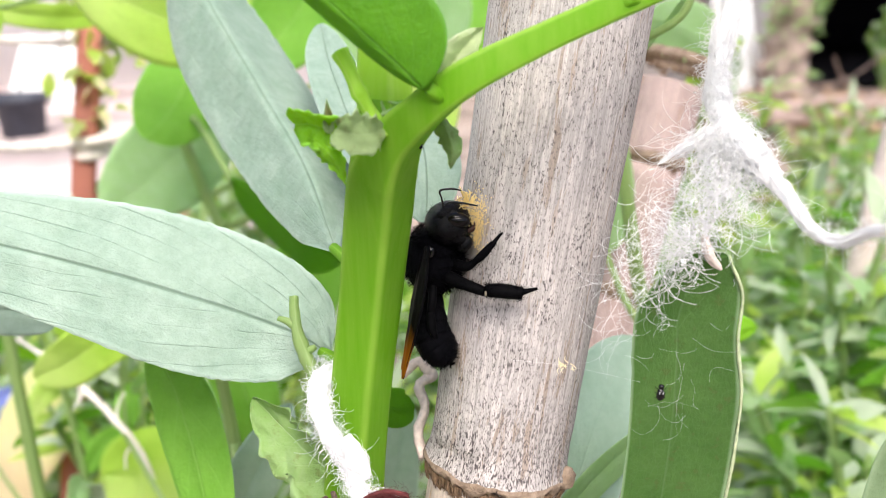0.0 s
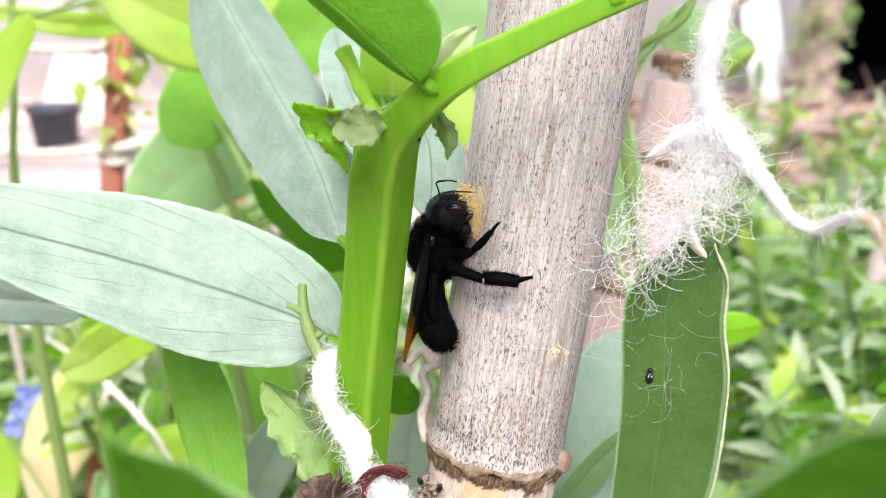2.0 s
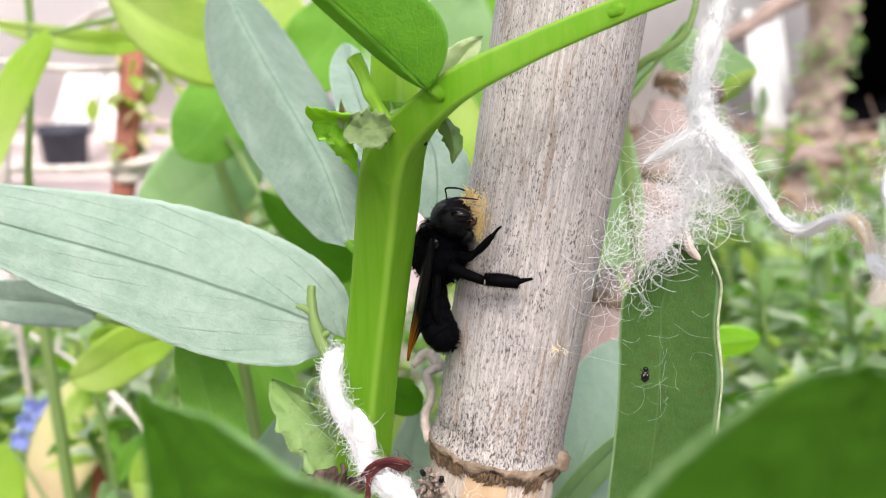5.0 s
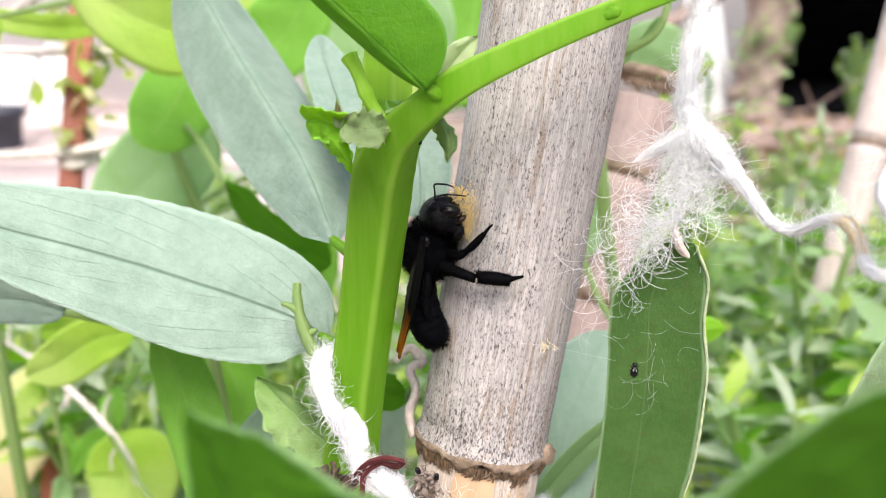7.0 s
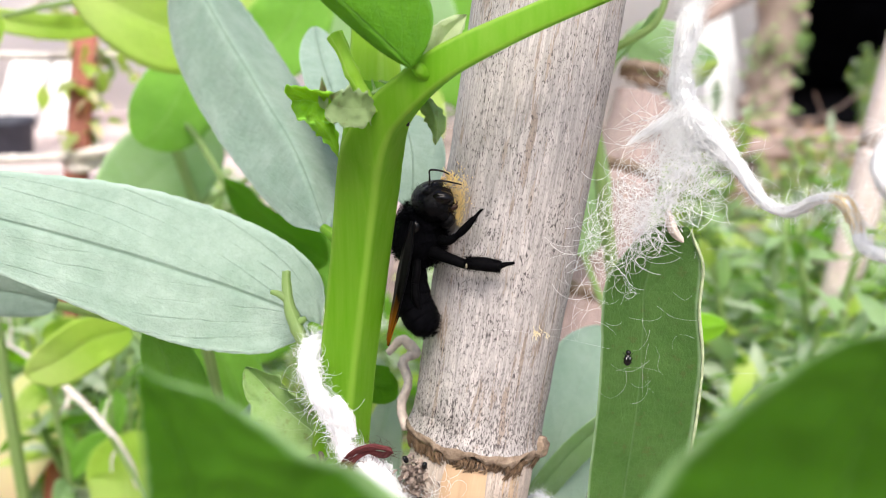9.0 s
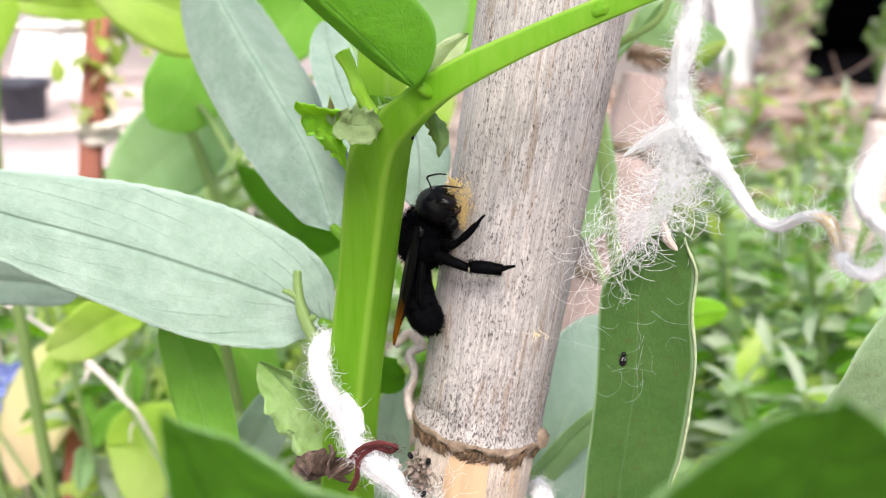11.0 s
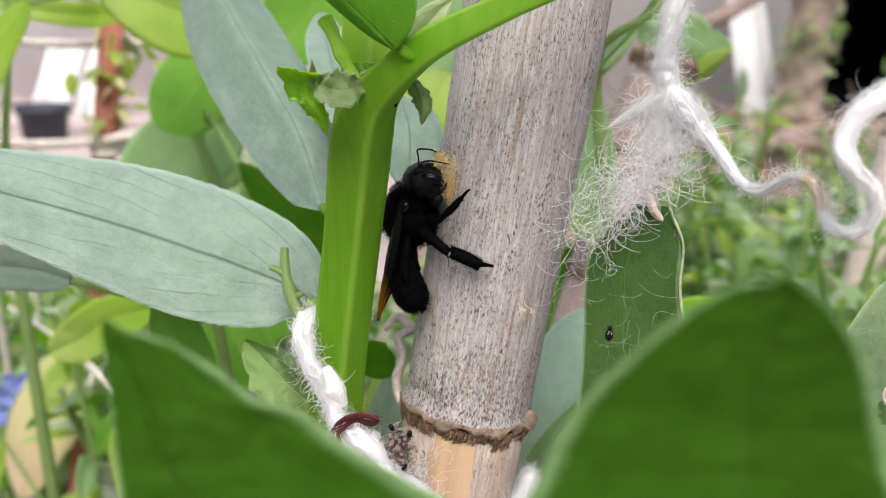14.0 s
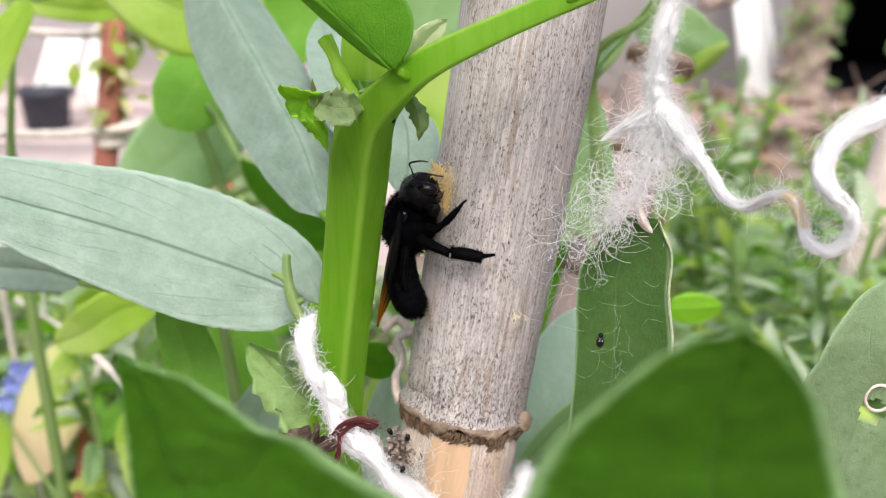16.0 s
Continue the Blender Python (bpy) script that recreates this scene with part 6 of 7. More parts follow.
def splinter():
    at = Vector((0.0173, 0.1044, 0.3655))
    root = thing("wood_splinter", at, "straw-coloured wood crumb caught on a spider thread", "wood crumb")
    rng = random.Random(23)
    bm = bmesh.new()
    for _ in range(16):
        p = at + Vector((rng.gauss(0, 0.0005), rng.gauss(0, 0.0003), rng.gauss(0, 0.0003)))
        strand(bm, wander(rng, p, (rng.gauss(0, 1), rng.gauss(0, 0.4), rng.gauss(0, 0.7)), rng.uniform(0.0008, 0.0016), 5, 0.3), 0.00008, 4)
    part("crumb", bm, STRAW, root)
    bm = bmesh.new()
    strand(bm, spline([(0.0096, 0.1067, 0.3653), at, (0.0276, 0.1016, 0.3644)], 10), 0.000012, 3, False)
    part("thread", bm, HAIR, root, "fine spider thread")
    return root


def shavings():
    at = Vector((0.0042, 0.1154, 0.3848))
    root = thing("wood_shavings", at, "fresh yellow wood shavings round the bored hole", "shavings")
    rng = random.Random(29)
    axis_x, axis_y = Vector((0.0135, 0.1227, 0.3791)).x, Vector((0.0135, 0.1227, 0.3791)).y
    bm = bmesh.new()
    for _ in range(170):
        c = Vector((0.0036, 0.1146, 0.3872)).lerp(Vector((0.0046, 0.1136, 0.3808)), rng.random())
        c += Vector((rng.gauss(0, 0.00045), rng.gauss(0.0, 0.0003), rng.gauss(0, 0.0004)))
        strand(bm, wander(rng, c, (rng.gauss(0, 0.7), rng.gauss(-0.3, 0.5), rng.gauss(0.2, 1)), rng.uniform(0.0003, 0.0010), 4, 0.4), rng.uniform(0.00004, 0.0001), 4)
    for _ in range(38):
        c = Vector((0.0032, 0.1142, 0.3868)) + Vector((rng.gauss(0, 0.0007), rng.gauss(0, 0.0003), rng.gauss(0, 0.0005)))
        strand(bm, wander(rng, c, (rng.gauss(0.05, 0.5), rng.gauss(-0.3, 0.3), 1), rng.uniform(0.0008, 0.0019), 5, 0.2), rng.uniform(0.0001, 0.0002), 4)
    for _ in range(420):
        c = Vector((0.0050, 0.1132, 0.3846)) + Vector((rng.gauss(0.0, 0.0006), rng.gauss(0.0, 0.0002), rng.gauss(0, 0.0020)))
        ball(bm, c, (rng.gauss(0, 1), 0, 1), rng.uniform(0.00005, 0.00015), 0.00009, 0.00008, 5, 4)
    part("sliver", bm, SHAVING, root, kind="stuff")
    return root


# ---- animals ----
def small_bug(at, n, label, length=0.0025):
    root = thing("bug", at, label, "insect")
    p = Vector(at)
    up, out = Vector((0.05, 0.1, 1)).normalized(), Vector((0, -1, 0.1))
    bm = bmesh.new()
    ball(bm, p - up * length * 0.12, up, length * 0.36, length * 0.24, length * 0.18, 14, 10, up=(1, 0, 0))
    part("body", bm, CHITIN, root)
    bm = bmesh.new()
    ball(bm, p + up * length * 0.34, up, length * 0.15, length * 0.17, length * 0.14, 12, 8, up=(1, 0, 0))
    part("head", bm, CHITIN, root)
    for k in (-1, 1):
        for j in range(3):
            bm = bmesh.new()
            s = p + up * length * (0.18 - 0.2 * j) + Vector((k * length * 0.15, 0, 0))
            e = s + Vector((k * length * 0.16, 0.0003, length * (0.12 - 0.14 * j)))
            strand(bm, spline([s, (s + e) / 2 + out * length * 0.08, e], 6), length * 0.035, 5)
            part("leg", bm, CHITIN, root)
    # Two pale slivers stand in for glints on the shiny back.
    bm = bmesh.new()
    for k in (-1, 1):
        ball(bm, p + Vector((k * length * 0.1, -length * 0.17, length * 0.05)), up, length * 0.08, length * 0.016, length * 0.014, 8, 6)
    part("pale_spot", bm, HAIR, root, "pale streaks painted as glints on its back")
    return root


NECK, HIP = (-0.0004, 0.1147, 0.3811), (0.0007, 0.1112, 0.3763)
SHOULDER, HEAD_TOP = (0.0021, 0.1114, 0.3782), (-0.0006, 0.1138, 0.3868)


def limb(name, pts, radii, root, pivot=None, hairs=0, seed=0, label=""):
    ob = part(name, tube_bm(spline(pts, 24), radii, 12), [LEG, BEE_HAIR], root, label, pivot)
    if hairs:
        bm = bmesh.new()
        fuzz_along(bm, spline(pts, 24), max(radii) * 0.85, hairs, max(radii) * 0.7, 0.000028, seed, 0.12)
        part("bristles", bm, BEE_HAIR, ob if ob.parent is root and root.parent is None else root, kind="stuff")
    return ob


def hairy(centre, axis, length, r1, r2, count, size, seed, lean):
    """Short hairs on a rounded body."""
    rng = random.Random(seed)
    bm = bmesh.new()
    z = Vector(axis).normalized()
    x = Vector((1, 0, 0)) - z * z.x
    x.normalize()
    y = z.cross(x)
    for _ in range(count):
        h, f = rng.uniform(-0.98, 0.98), rng.uniform(0, math.tau)
        w = math.sqrt(1 - h * h)
        d = x * math.cos(f) * w + y * math.sin(f) * w + z * h
        p = Vector(centre) + x * (math.cos(f) * w * r1) + y * (math.sin(f) * w * r2) + z * (h * length)
        strand(bm, wander(rng, p, d + Vector(lean) * 0.6 + Vector((rng.gauss(0, 0.25), rng.gauss(0, 0.25), rng.gauss(0, 0.25))), size * rng.uniform(0.6, 1.3), 4, 0.12), 0.000035)
    return bm


def bee():
    thorax = Vector((-0.0018, 0.1156, 0.3775))
    root = thing("carpenter_bee", thorax, "large glossy black carpenter bee boring into the cane", "bee")
    up = Vector((-0.02, -0.05, 1)).normalized()
    bm = bmesh.new()
    ball(bm, thorax, up, 0.0054, 0.0045, 0.0047, 32, 22, [0.85, 1.0, 1.05, 1.0, 0.9], up=(1, 0, 0), rough=0.05)
    part("thorax", bm, CHITIN_DULL, root)
    part("thorax_hair", hairy(thorax, up, 0.0052, 0.0044, 0.0046, 2600, 0.0009, 3, (0, 0, -0.3)), BEE_HAIR, root, "short black hair", kind="stuff")
    # abdomen in overlapping rings, curved towards the cane
    spine = spline([(-0.0023, 0.1150, 0.3749), (-0.0028, 0.1139, 0.3703), (-0.0021, 0.1122, 0.3668), (-0.0006, 0.1108, 0.3647), (0.0009, 0.1097, 0.3633)], 30)
    size = lambda i: 0.0029 * (max(0.004, 1 - abs((i / 30 - 0.55) / (0.6 if i < 16.5 else 0.452)) ** 2.3)) ** 0.5
    for k in range(6):
        a, b = int(30 * k / 6), min(30, int(30 * (k + 1) / 6) + 2)
        seg = spine[a : b + 1]
        radii = [size(i) * (0.95 + 0.11 * min(1.0, 1.3 * j / max(1, len(seg) - 1)) - (0.12 if j == len(seg) - 1 else 0.0)) for j, i in enumerate(range(a, b + 1))]
        part("abdomen_segment", tube_bm(seg, radii, 32, hint=(0, 1, 0)), CHITIN_DULL, root)
    fur = bmesh.new()
    rng = random.Random(6)
    for i, (p, t, a, b) in enumerate(frames_along(spine, (0, 1, 0))):
        r = size(i) * 0.96
        for _ in range(90):
            w = rng.uniform(0, math.tau)
            d = a * math.cos(w) + b * math.sin(w)
            strand(fur, wander(rng, p + d * r, d * 0.6 + t, rng.uniform(0.0003, 0.0008), 4, 0.12), 0.000026)
    part("abdomen_hair", fur, BEE_HAIR, root, "fringe of black hair", kind="stuff")
    # head, hinged at the neck
    face = Vector((0.0005, 0.1142, 0.3838))
    bm = bmesh.new()
    ball(bm, face, (0.25, -0.1, 1), 0.0035, 0.0034, 0.0036, 28, 20, [0.9, 1.05, 1.05, 0.95, 0.8], up=(1, 0, 0), rough=0.06)
    ball(bm, (0.0016, 0.1119, 0.3824), (0.9, 0, -0.35), 0.0016, 0.0011, 0.0010, 18, 12, rough=0.15)
    ball(bm, (-0.0003, 0.1124, 0.3858), (0.9, 0, 0.35), 0.0014, 0.0009, 0.0011, 18, 12, rough=0.2)
    ball(bm, (0.0028, 0.1124, 0.3812), (0.6, 0, 0.7), 0.0015, 0.0011, 0.0011, 16, 12, rough=0.15)
    head = part("head", bm, HEAD, root, "glossy black head", NECK)
    part("head_hair", hairy(face, (0.25, -0.1, 1), 0.003, 0.0035, 0.0036, 130, 0.0005, 9, (-0.3, 0, 0.2)), BEE_HAIR, head, "short black hair", kind="stuff")
    part("ruff", hairy((-0.0006, 0.1147, 0.3812), (0.1, 0, 1), 0.0024, 0.0040, 0.0041, 1300, 0.0008, 19, (-0.1, -0.1, 0.5)), BEE_HAIR, root, "dense black neck hair", kind="stuff")
    for s in (-1, 1):
        bm = bmesh.new()
        c = face + Vector((0.0012, 0.0027 * s, -0.0002)) if s > 0 else Vector((0.0018, 0.1119, 0.3850))
        ball(bm, c, (1, 0, -0.12), 0.0019, 0.0012, 0.0013, 24, 16)
        part("eye", bm, EYE, head, "dark oval compound eye")
    for s in (-1, 1):
        bm = tube_bm(spline([face + Vector((0.0028, 0.0009 * s - 0.0005, -0.0006)), face + Vector((0.0035, 0.0009 * s - 0.0005, -0.0003)), face + Vector((0.0038, 0.0002 * s - 0.0005, 0.0002))], 10), [0.0005, 0.0004, 0.0002], 8)
        part("mandible", bm, JAW, head, "dark brown toothed jaw")
    near = [(-0.0003, 0.1122, 0.3868), (-0.0007, 0.1120, 0.3883), (-0.0010, 0.1118, 0.3891), (-0.0008, 0.1118, 0.3894), (0.0000, 0.1119, 0.3896), (0.0010, 0.1120, 0.3897), (0.0021, 0.1122, 0.3895)]
    far = [(-0.0001, 0.1124, 0.3868), (0.0003, 0.1122, 0.3874), (0.0008, 0.1121, 0.3876), (0.0015, 0.1120, 0.3877), (0.0027, 0.1119, 0.3876), (0.0047, 0.1118, 0.3873)]
    for pts in (near, far):
        part("antenna", tube_bm(spline(pts, 26), [0.00016, 0.00012, 0.00016, 0.00017, 0.00015, 0.0001], 8), CHITIN, head, "thin black elbowed feeler", pts[0])
    # wings folded along the back
    for s, mid in ((1, [(-0.0025, 0.1107, 0.3814), (-0.0036, 0.1092, 0.3764), (-0.0048, 0.1074, 0.3700), (-0.0061, 0.1060, 0.3625)]), (2, [(-0.0032, 0.1170, 0.3790), (-0.0042, 0.1170, 0.3726), (-0.0054, 0.1155, 0.3656), (-0.0069, 0.1139, 0.3602)])):
        w = part("wing", blade(mid, (0.42, -0.9, 0.1), 0.0020, 0.35, 0.5, lean=0.0, fold=0.06, wave=0.03, thick=0.00008, relief=0.00008, seed=130.0 + s, along=40, across=14), WING, root, "smoky brown folded wing, amber at the tip")
        edge = [Vector(q) + Vector((0.001, -0.0018, 0.0)) * k for q, k in zip(mid, (0.25, 1.0, 0.85, 0.1))]
        part("wing_vein", tube_bm(spline(edge, 20), [0.00024, 0.00018, 0.0001], 8), LEG, w, "black leading vein")
    # legs on the near side
    part("wing_root", ball(bmesh.new(), (-0.0020, 0.1109, 0.3804), (0.2, 0, 1), 0.0010, 0.0008, 0.0006, 14, 10), CHITIN, root, "glossy wing root")
    leg = limb("front_leg", [SHOULDER, (0.0034, 0.1098, 0.3786), (0.0046, 0.1095, 0.3795)], [0.0009, 0.0007, 0.00045], root, SHOULDER, 120, 1)
    limb("shin", [(0.0042, 0.1094, 0.3792), (0.0057, 0.1092, 0.3807), (0.0071, 0.1091, 0.3824)], [0.0004, 0.00066, 0.0006, 0.0004], leg, None, 220, 2)
    limb("foot", [(0.0070, 0.1091, 0.3822), (0.0079, 0.1095, 0.3833), (0.0084, 0.1103, 0.3835)], [0.00034, 0.00022, 0.00014], leg, None, 24, 3)
    leg = limb("middle_leg", [HIP, (0.0029, 0.1094, 0.3760), (0.0059, 0.1082, 0.3753)], [0.0011, 0.0009, 0.00075], root, HIP, 200, 4)
    limb("shin", [(0.0060, 0.1081, 0.3755), (0.0080, 0.1075, 0.3757), (0.0113, 0.1072, 0.3754)], [0.0008, 0.00105, 0.0011, 0.0009], leg, None, 700, 5, "thick hairy shin")
    limb("foot", [(0.0110, 0.1072, 0.3755), (0.0123, 0.1075, 0.3758), (0.0133, 0.1081, 0.3758)], [0.0005, 0.00032, 0.00022], leg, None, 30, 6)
    part("knee", ball(bmesh.new(), (0.0060, 0.1072, 0.3754), (1, 0, 0), 0.00016, 0.0004, 0.0004, 12, 8), KNEE, leg, "pale knee joint")
    leg = limb("hind_leg", [(-0.0019, 0.1119, 0.3749), (-0.0018, 0.1108, 0.3735), (-0.0021, 0.1101, 0.3714)], [0.0007, 0.0007, 0.0006], root, None, 50, 7)
    limb("shin", [(-0.0021, 0.1101, 0.3714), (-0.0019, 0.1095, 0.3691), (-0.0013, 0.1095, 0.3673)], [0.0006, 0.0007, 0.0004], leg, None, 60, 8)
    # legs on the far side
    for k, (z0, z1) in enumerate(((0.000, 0.004), (-0.002, -0.002), (-0.004, -0.009))):
        s = thorax + Vector((0.003, 0.003, z0))
        limb("far_leg", [s, s + Vector((0.002, 0.0032, z1 * 0.6)), s + Vector((0.0045, 0.0062, z1))], [0.001, 0.001, 0.0004], root, None, 20, 20 + k)
    return root


# ---- everything in its place ----
ground()
paving()
garden_wall()
post()
rope()
wire()
vine()
plant_pot("plant_pot", (-1.10, 2.12, 0.018), 0.062, 0.1, SLATE, "dark slate-blue plant pot on the paving")
tree()
shed()
litter()
CANE_NODE = (0.0080, 0.1172, 0.3423)
CANE_WAY = Vector((0.0177, 0.1271, 0.4069)) - Vector((0.0096, 0.1189, 0.3533))
cane("bamboo_cane", CANE_NODE, CANE_WAY, 0.36, 0.26, ([0.0098, 0.0106, 0.0108], [0.0112, 0.0123, 0.0128, 0.0131, 0.0131]), "thick weathered grey bamboo cane with black flecks", CANE, CANE_LOW, wrap=True)
c2 = Vector((0.0562, 0.2537, 0.3628))
c2top = Vector((0.0622, 0.2591, 0.3844))
cane("bamboo_cane", c2, c2top - c2, 0.34, (c2top - c2).length, ([0.011, 0.0105, 0.0105], [0.0105, 0.0103]), "short pinkish old cane behind the thick one", CANE_OLD, CANE_OLD, ((-0.04, 0.0106), (-0.085, 0.0106), (0.03, 0.0104)))
c3 = Vector((0.2415, 0.4931, 0.3311))
cane("bamboo_cane", c3, Vector((0.2611, 0.5135, 0.4127)) - c3, 0.33, 0.4, ([0.0105, 0.0105], [0.0105, 0.01]), "pale leaning cane beyond the beans", CANE_PINK, CANE_PINK, ((0.1, 0.0104), (-0.12, 0.0105)))
bean_plant()
back_plant()
side_plant()
front_plant()
left_plant()
low_plant()
bed_plant()
blush_plant()
right_leaf_plant()
upper_yarn()
tie_yarn()
maroon_thread()
dried_bits()
tendril()
splinter()
shavings()
small_bug((0.0301, 0.0998, 0.3637), 1, "tiny black beetle with painted glints on the dull leaf")
small_bug((-0.0025, 0.1012, 0.3981), 2, "tiny black ant on the bean stalk", 0.0012)
BEE = bee()



def white_board(at, wide, high, lean):
    """A made-up white sheet, tilted to catch light for a clipped bright patch."""
    root = thing("white_board", at, "made-up white board by the wall, tilted to catch light", "board", "white boards by the wall")
    m = pose(*at, -lean, 0, 0)
    part("sheet", box(bmesh.new(), (-wide / 2, -0.008, 0.004), (wide / 2, 0.008, high), 0.003, m), PAINT, root)
    for s in (-1, 1):
        part("batten", box(bmesh.new(), (s * wide * 0.42 - 0.012, -0.024, 0.0), (s * wide * 0.42 + 0.012, -0.0085, high * 0.98), 0.003, m), PAINT, root)
    return root


white_board((0.775, 2.62, 0.0), 0.105, 0.5, 42)
white_board((-1.33, 2.6, 0.0), 0.11, 0.27, 42)
white_board((-1.19, 2.58, 0.0), 0.1, 0.29, 42)


def twig(pts, r, label):
    """A thin bare twig with short side spurs."""
    rng = random.Random(61)
    root = thing("twig", pts[0], label, "twig")
    path = spline(pts, 40)
    part("stem", tube_bm(path, [r, r * 0.8, r * 0.5], 10, rough=0.6), ROPE, root)
    bm = bmesh.new()
    for _ in range(16):
        p = path[rng.randrange(4, 38)]
        strand(bm, wander(rng, p, (rng.gauss(0, 1), rng.gauss(0, 0.5), rng.gauss(0.3, 0.8)), rng.uniform(0.006, 0.014), 5, 0.2), r * 0.4, 5)
    part("spur", bm, ROPE, root, kind="stuff")
    return root


twig([(-0.3, 0.5, -0.01), (-0.2610, 0.4294, 0.3236), (-0.2386, 0.4251, 0.3889), (-0.2093, 0.4189, 0.4054), (-0.1730, 0.4125, 0.4209)], 0.0022, "thin grey lichen-covered twig rising from the soil")
twig([(-0.16, 0.36, -0.01), (-0.1248, 0.2929, 0.2307), (-0.1599, 0.3110, 0.2621), (-0.1972, 0.3255, 0.2787)], 0.0017, "thin pale grey twig leaning in the bed")

# herbs of the bed, far and soft
kinds = [
    weed("garden_plant", 1, 0.26, 0.10, 420, 0.026, SOFT, "soft green leafy herb growing in the bed", "herbs of the bed"),
    weed("garden_plant", 2, 0.20, 0.11, 400, 0.025, HERB, "dull green leafy herb growing in the bed", "herbs of the bed"),
    weed("garden_plant", 5, 0.31, 0.07, 420, 0.027, SOFT, "tall soft green herb growing in the bed", "herbs of the bed"),
    weed("garden_plant", 3, 0.15, 0.09, 320, 0.024, OLIVE, "olive-green leafy herb growing in the bed", "herbs of the bed"),
]
rng = random.Random(40)
spots = [(0.28, 0.62), (0.40, 0.70), (0.52, 0.80), (0.33, 0.85), (0.46, 0.95), (0.60, 1.0), (0.25, 1.02), (0.38, 1.12), (0.52, 1.2), (0.70, 1.2), (0.22, 0.78), (0.62, 0.85), (0.75, 1.0), (0.45, 1.45), (0.8, 1.55), (0.95, 1.7), (0.7, 1.75), (-0.12, 0.62), (-0.26, 0.60), (-0.05, 0.8), (-0.2, 0.85), (0.07, 0.75), (0.12, 1.0), (-0.34, 0.72), (0.0, 0.56), (0.85, 2.05), (0.3, 1.4), (-0.42, 0.66), (-0.3, 0.5), (-0.38, 0.56), (-0.24, 0.72), (0.2, 0.5), (0.29, 0.52), (0.25, 0.58), (0.34, 0.6), (0.36, 0.66), (0.18, 0.62), (0.175, 0.40), (0.215, 0.42), (0.25, 0.43), (0.2, 0.36), (0.28, 0.46), (0.19, 0.45), (0.235, 0.46), (0.165, 0.46), (-0.13, 0.42), (-0.17, 0.40), (-0.1, 0.46), (-0.2, 0.44), (-0.15, 0.47)]
heights = (0.26, 0.20, 0.31, 0.15)
for k, (x, y) in enumerate(spots):
    low = min(1.1, max(0.22, (0.43 - 0.23 * y) / heights[k % 4] * rng.uniform(0.7, 1.35))) if y > 0.55 else 1.0
    if k < 4:
        kinds[k].location = (x, y, 0)
        kinds[k].rotation_euler = (0, 0, k * 1.3)
        kinds[k].scale = (1, 1, low)
    else:
        copy_thing(kinds[k % 4], pose(x, y, 0, 0, 0, rng.uniform(0, 360)) @ Matrix.Diagonal((1 / kinds[k % 4].scale.x, 1, low / kinds[k % 4].scale.z, 1)))
for k, (x, y, j, s) in enumerate(((-0.09, 0.33, 2, 0.9), (-0.125, 0.35, 0, 1.05), (-0.065, 0.36, 3, 1.7), (-0.15, 0.38, 2, 0.95), (-0.10, 0.40, 3, 1.8), (-0.18, 0.42, 1, 1.4), (-0.05, 0.3, 1, 1.25))):
    copy_thing(kinds[j], pose(x, y, 0, 0, 0, 70 * k) @ Matrix.Diagonal((0.6, 0.6, s / kinds[j].scale.z, 1)))
for k, (x, y, j, wide, high) in enumerate(((0.56, 1.5, 3, 0.9, 1.05), (0.62, 1.52, 3, 0.8, 1.35), (0.67, 1.48, 0, 0.6, 0.5), (0.50, 1.42, 1, 0.6, 0.45), (1.27, 2.86, 1, 0.8, 1.35), (1.35, 2.9, 3, 0.8, 1.6))):
    copy_thing(kinds[j], pose(x, y, 0, 0, 0, 50 * k) @ Matrix.Diagonal((wide, wide, high / kinds[j].scale.z, 1)))
for k, (p, d, ln, r) in enumerate((((0.6, 2.2, 0.03), (1, 0.1, 0.0), 0.9, 0.028), ((0.5, 2.35, 0.03), (1, -0.25, 0.0), 0.8, 0.024), ((1.1, 2.4, 0.03), (1, 0.15, 0.0), 0.7, 0.03), ((0.28, 1.75, 0.02), (1, 0.3, 0.0), 0.5, 0.018))):
    log(p, d, ln, r, k * 3.0)
for k, (x, y) in enumerate(((-0.48, 1.22), (-0.62, 1.3), (-0.52, 1.4))):
    b = solid("brick", box(bmesh.new(), (-0.105, -0.05, 0), (0.105, 0.05, 0.065), 0.005), BRICK, "red clay brick lying on the soil", "brick", group="bricks on the soil")
    b.matrix_basis = pose(x, y, 0.0, 0, 0, 20 * k)


def blossom(at, material, label, r=0.006):
    root = thing("flower", at, label, "flower", "small flowers")
    p = Vector(at)
    part("stalk", tube_bm(spline([Vector((p.x + 0.01, p.y + 0.01, -0.01)), Vector((p.x + 0.004, p.y, p.z * 0.6)), p], 10), [0.0018, 0.001], 6), STALK, root)
    for k in range(5):
        w = k * math.tau / 5
        d = Vector((math.cos(w), -0.5, math.sin(w))).normalized()
        part("petal", blade([p, p + d * r * 0.6, p + d * r * 1.3], (-math.sin(w), 0, math.cos(w)), r * 0.55, 0.6, 0.35, along=8, across=6, thick=0.0004, seed=k), material, root)
    return root


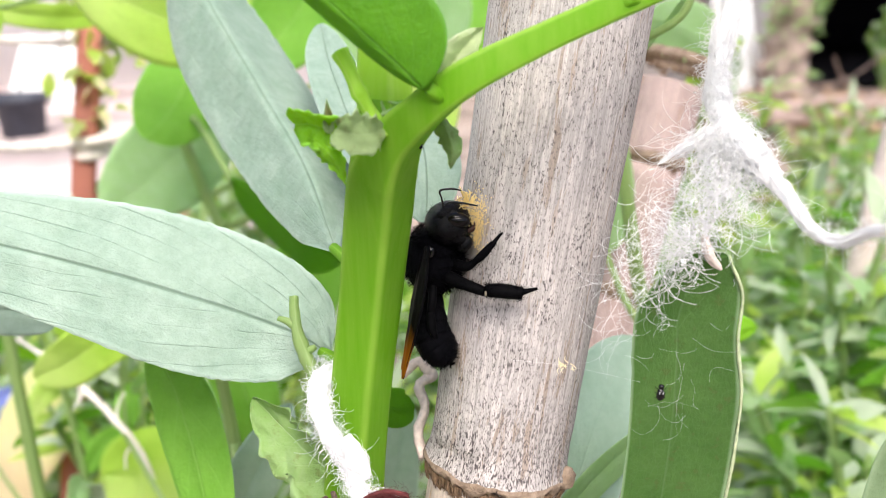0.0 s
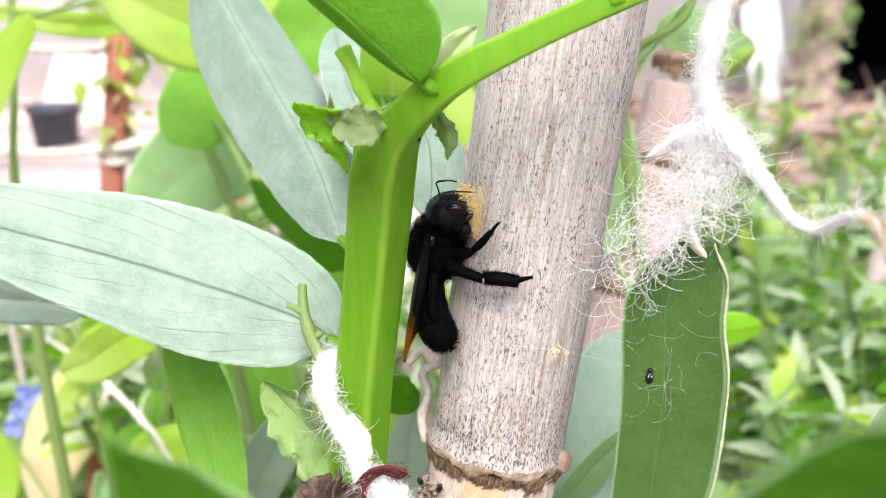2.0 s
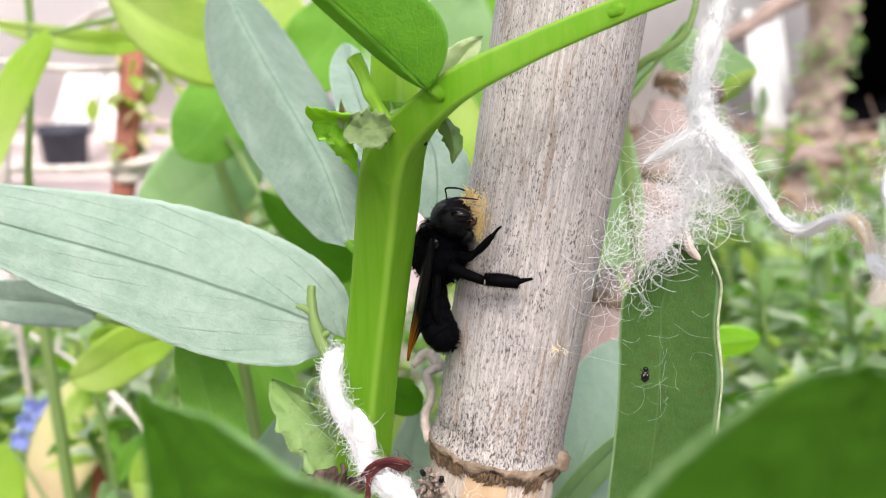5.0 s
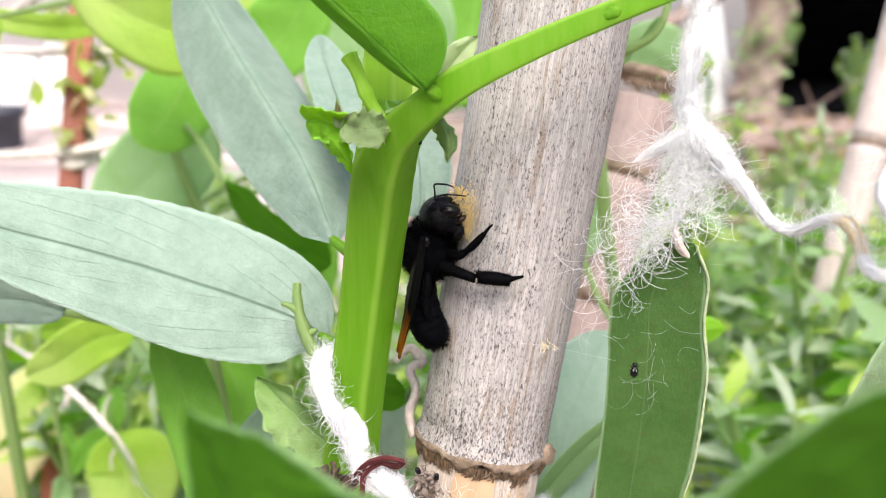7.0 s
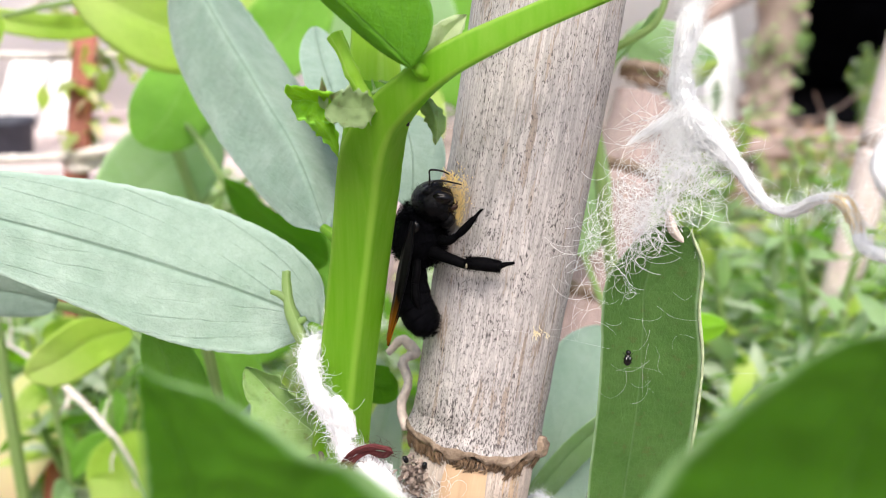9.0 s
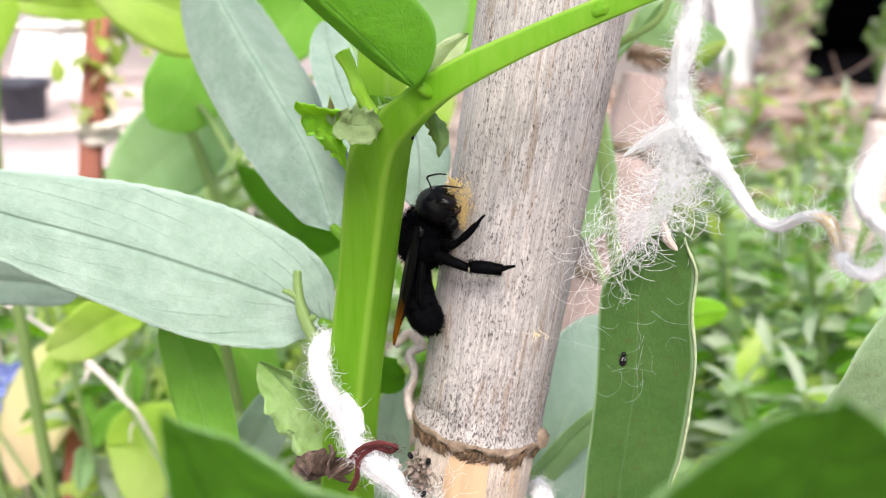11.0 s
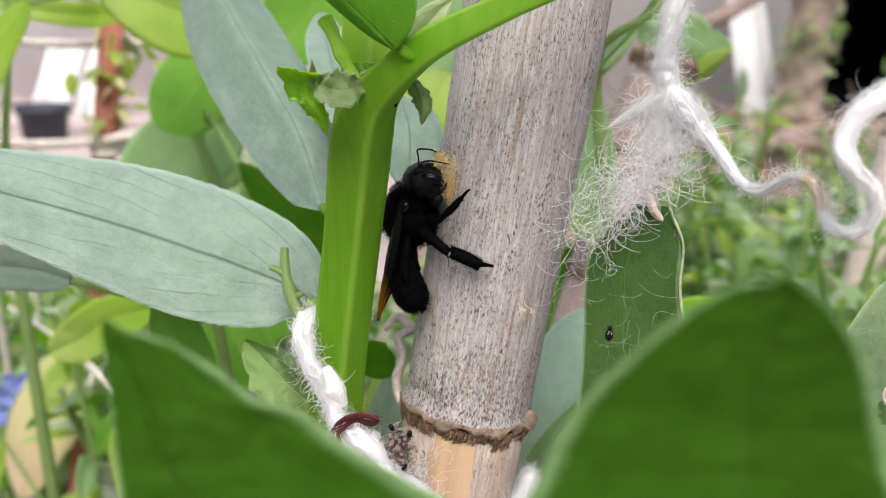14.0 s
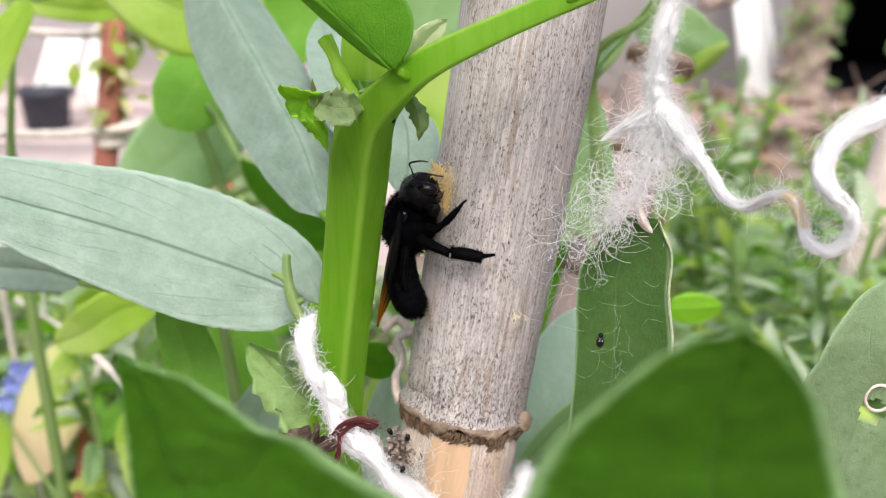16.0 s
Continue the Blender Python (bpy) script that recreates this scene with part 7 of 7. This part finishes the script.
for q in ((-0.2540, 0.4075, 0.1942), (-0.2511, 0.4182, 0.1958), (-0.2519, 0.3961, 0.1898), (-0.2407, 0.4098, 0.2036), (-0.2615, 0.4281, 0.1942)):
    blossom(q, BLUE, "small blue flower on a thin stalk", 0.005)
for q in ((0.2104, 0.6828, 0.0583), (0.1962, 0.7245, 0.0190)):
    blossom(q, YELLOW, "small yellow flower on a thin stalk", 0.006)


def still(ob, t, turn=(0, 0, 0), shift=(0, 0, 0)):
    p = ob.location
    return (t, pose(p.x + shift[0], p.y + shift[1], p.z + shift[2], *turn))


def motions():
    """The bee gnaws: its head nods, the feelers flick, the middle leg steps once."""
    parts = {}
    for o in BEE.children_recursive:
        parts.setdefault(o.name.split(".")[0], []).append(o)
    head = parts["head"][0]
    rows = []
    for k in range(41):
        t = 0.4 * k
        nod = 3.2 * math.sin(t * 5.1) + 2.0 * math.sin(t * 2.3 + 1.0)
        rows.append(still(head, min(t, 16.0), (2.0 * math.sin(t * 1.7), nod, 2.5 * math.sin(t * 3.1))))
    near, far = parts["antenna"]
    a, b = [], []
    for k in range(41):
        t = 0.4 * k
        fold = 10 if 2.5 < t < 10 else 0
        a.append(still(near, min(t, 16.0), (6 * math.sin(t * 4.3), fold + 8 * math.sin(t * 3.7 + 0.5), 0)))
        b.append(still(far, min(t, 16.0), (5 * math.sin(t * 3.1 + 2), 7 * math.sin(t * 4.9), 0)))
    leg = parts["middle_leg"][0]
    steps = ((0, 0), (3, 1), (6, 0), (9, 1), (12, 0), (13.5, 2), (13.8, 12), (14.0, 20), (14.2, 14), (14.5, 8), (15, 8), (15.5, 5), (16, 4))
    walk(head, rows)
    walk(near, a)
    walk(far, b)
    walk(leg, [still(leg, t, (0, d, 0)) for t, d in steps])
    base = BEE.location.copy()
    sway = ((0, 0, 0), (2, 0.0001, 0.0001), (4.7, -0.0001, 0), (7, 0.0001, -0.0001), (9.5, 0, 0.0001), (12, -0.0001, 0), (14, -0.0002, -0.0001), (16, -0.0001, -0.0001))
    walk(BEE, [(t, pose(base.x + x, base.y, base.z + z)) for t, x, z in sway])


motions()
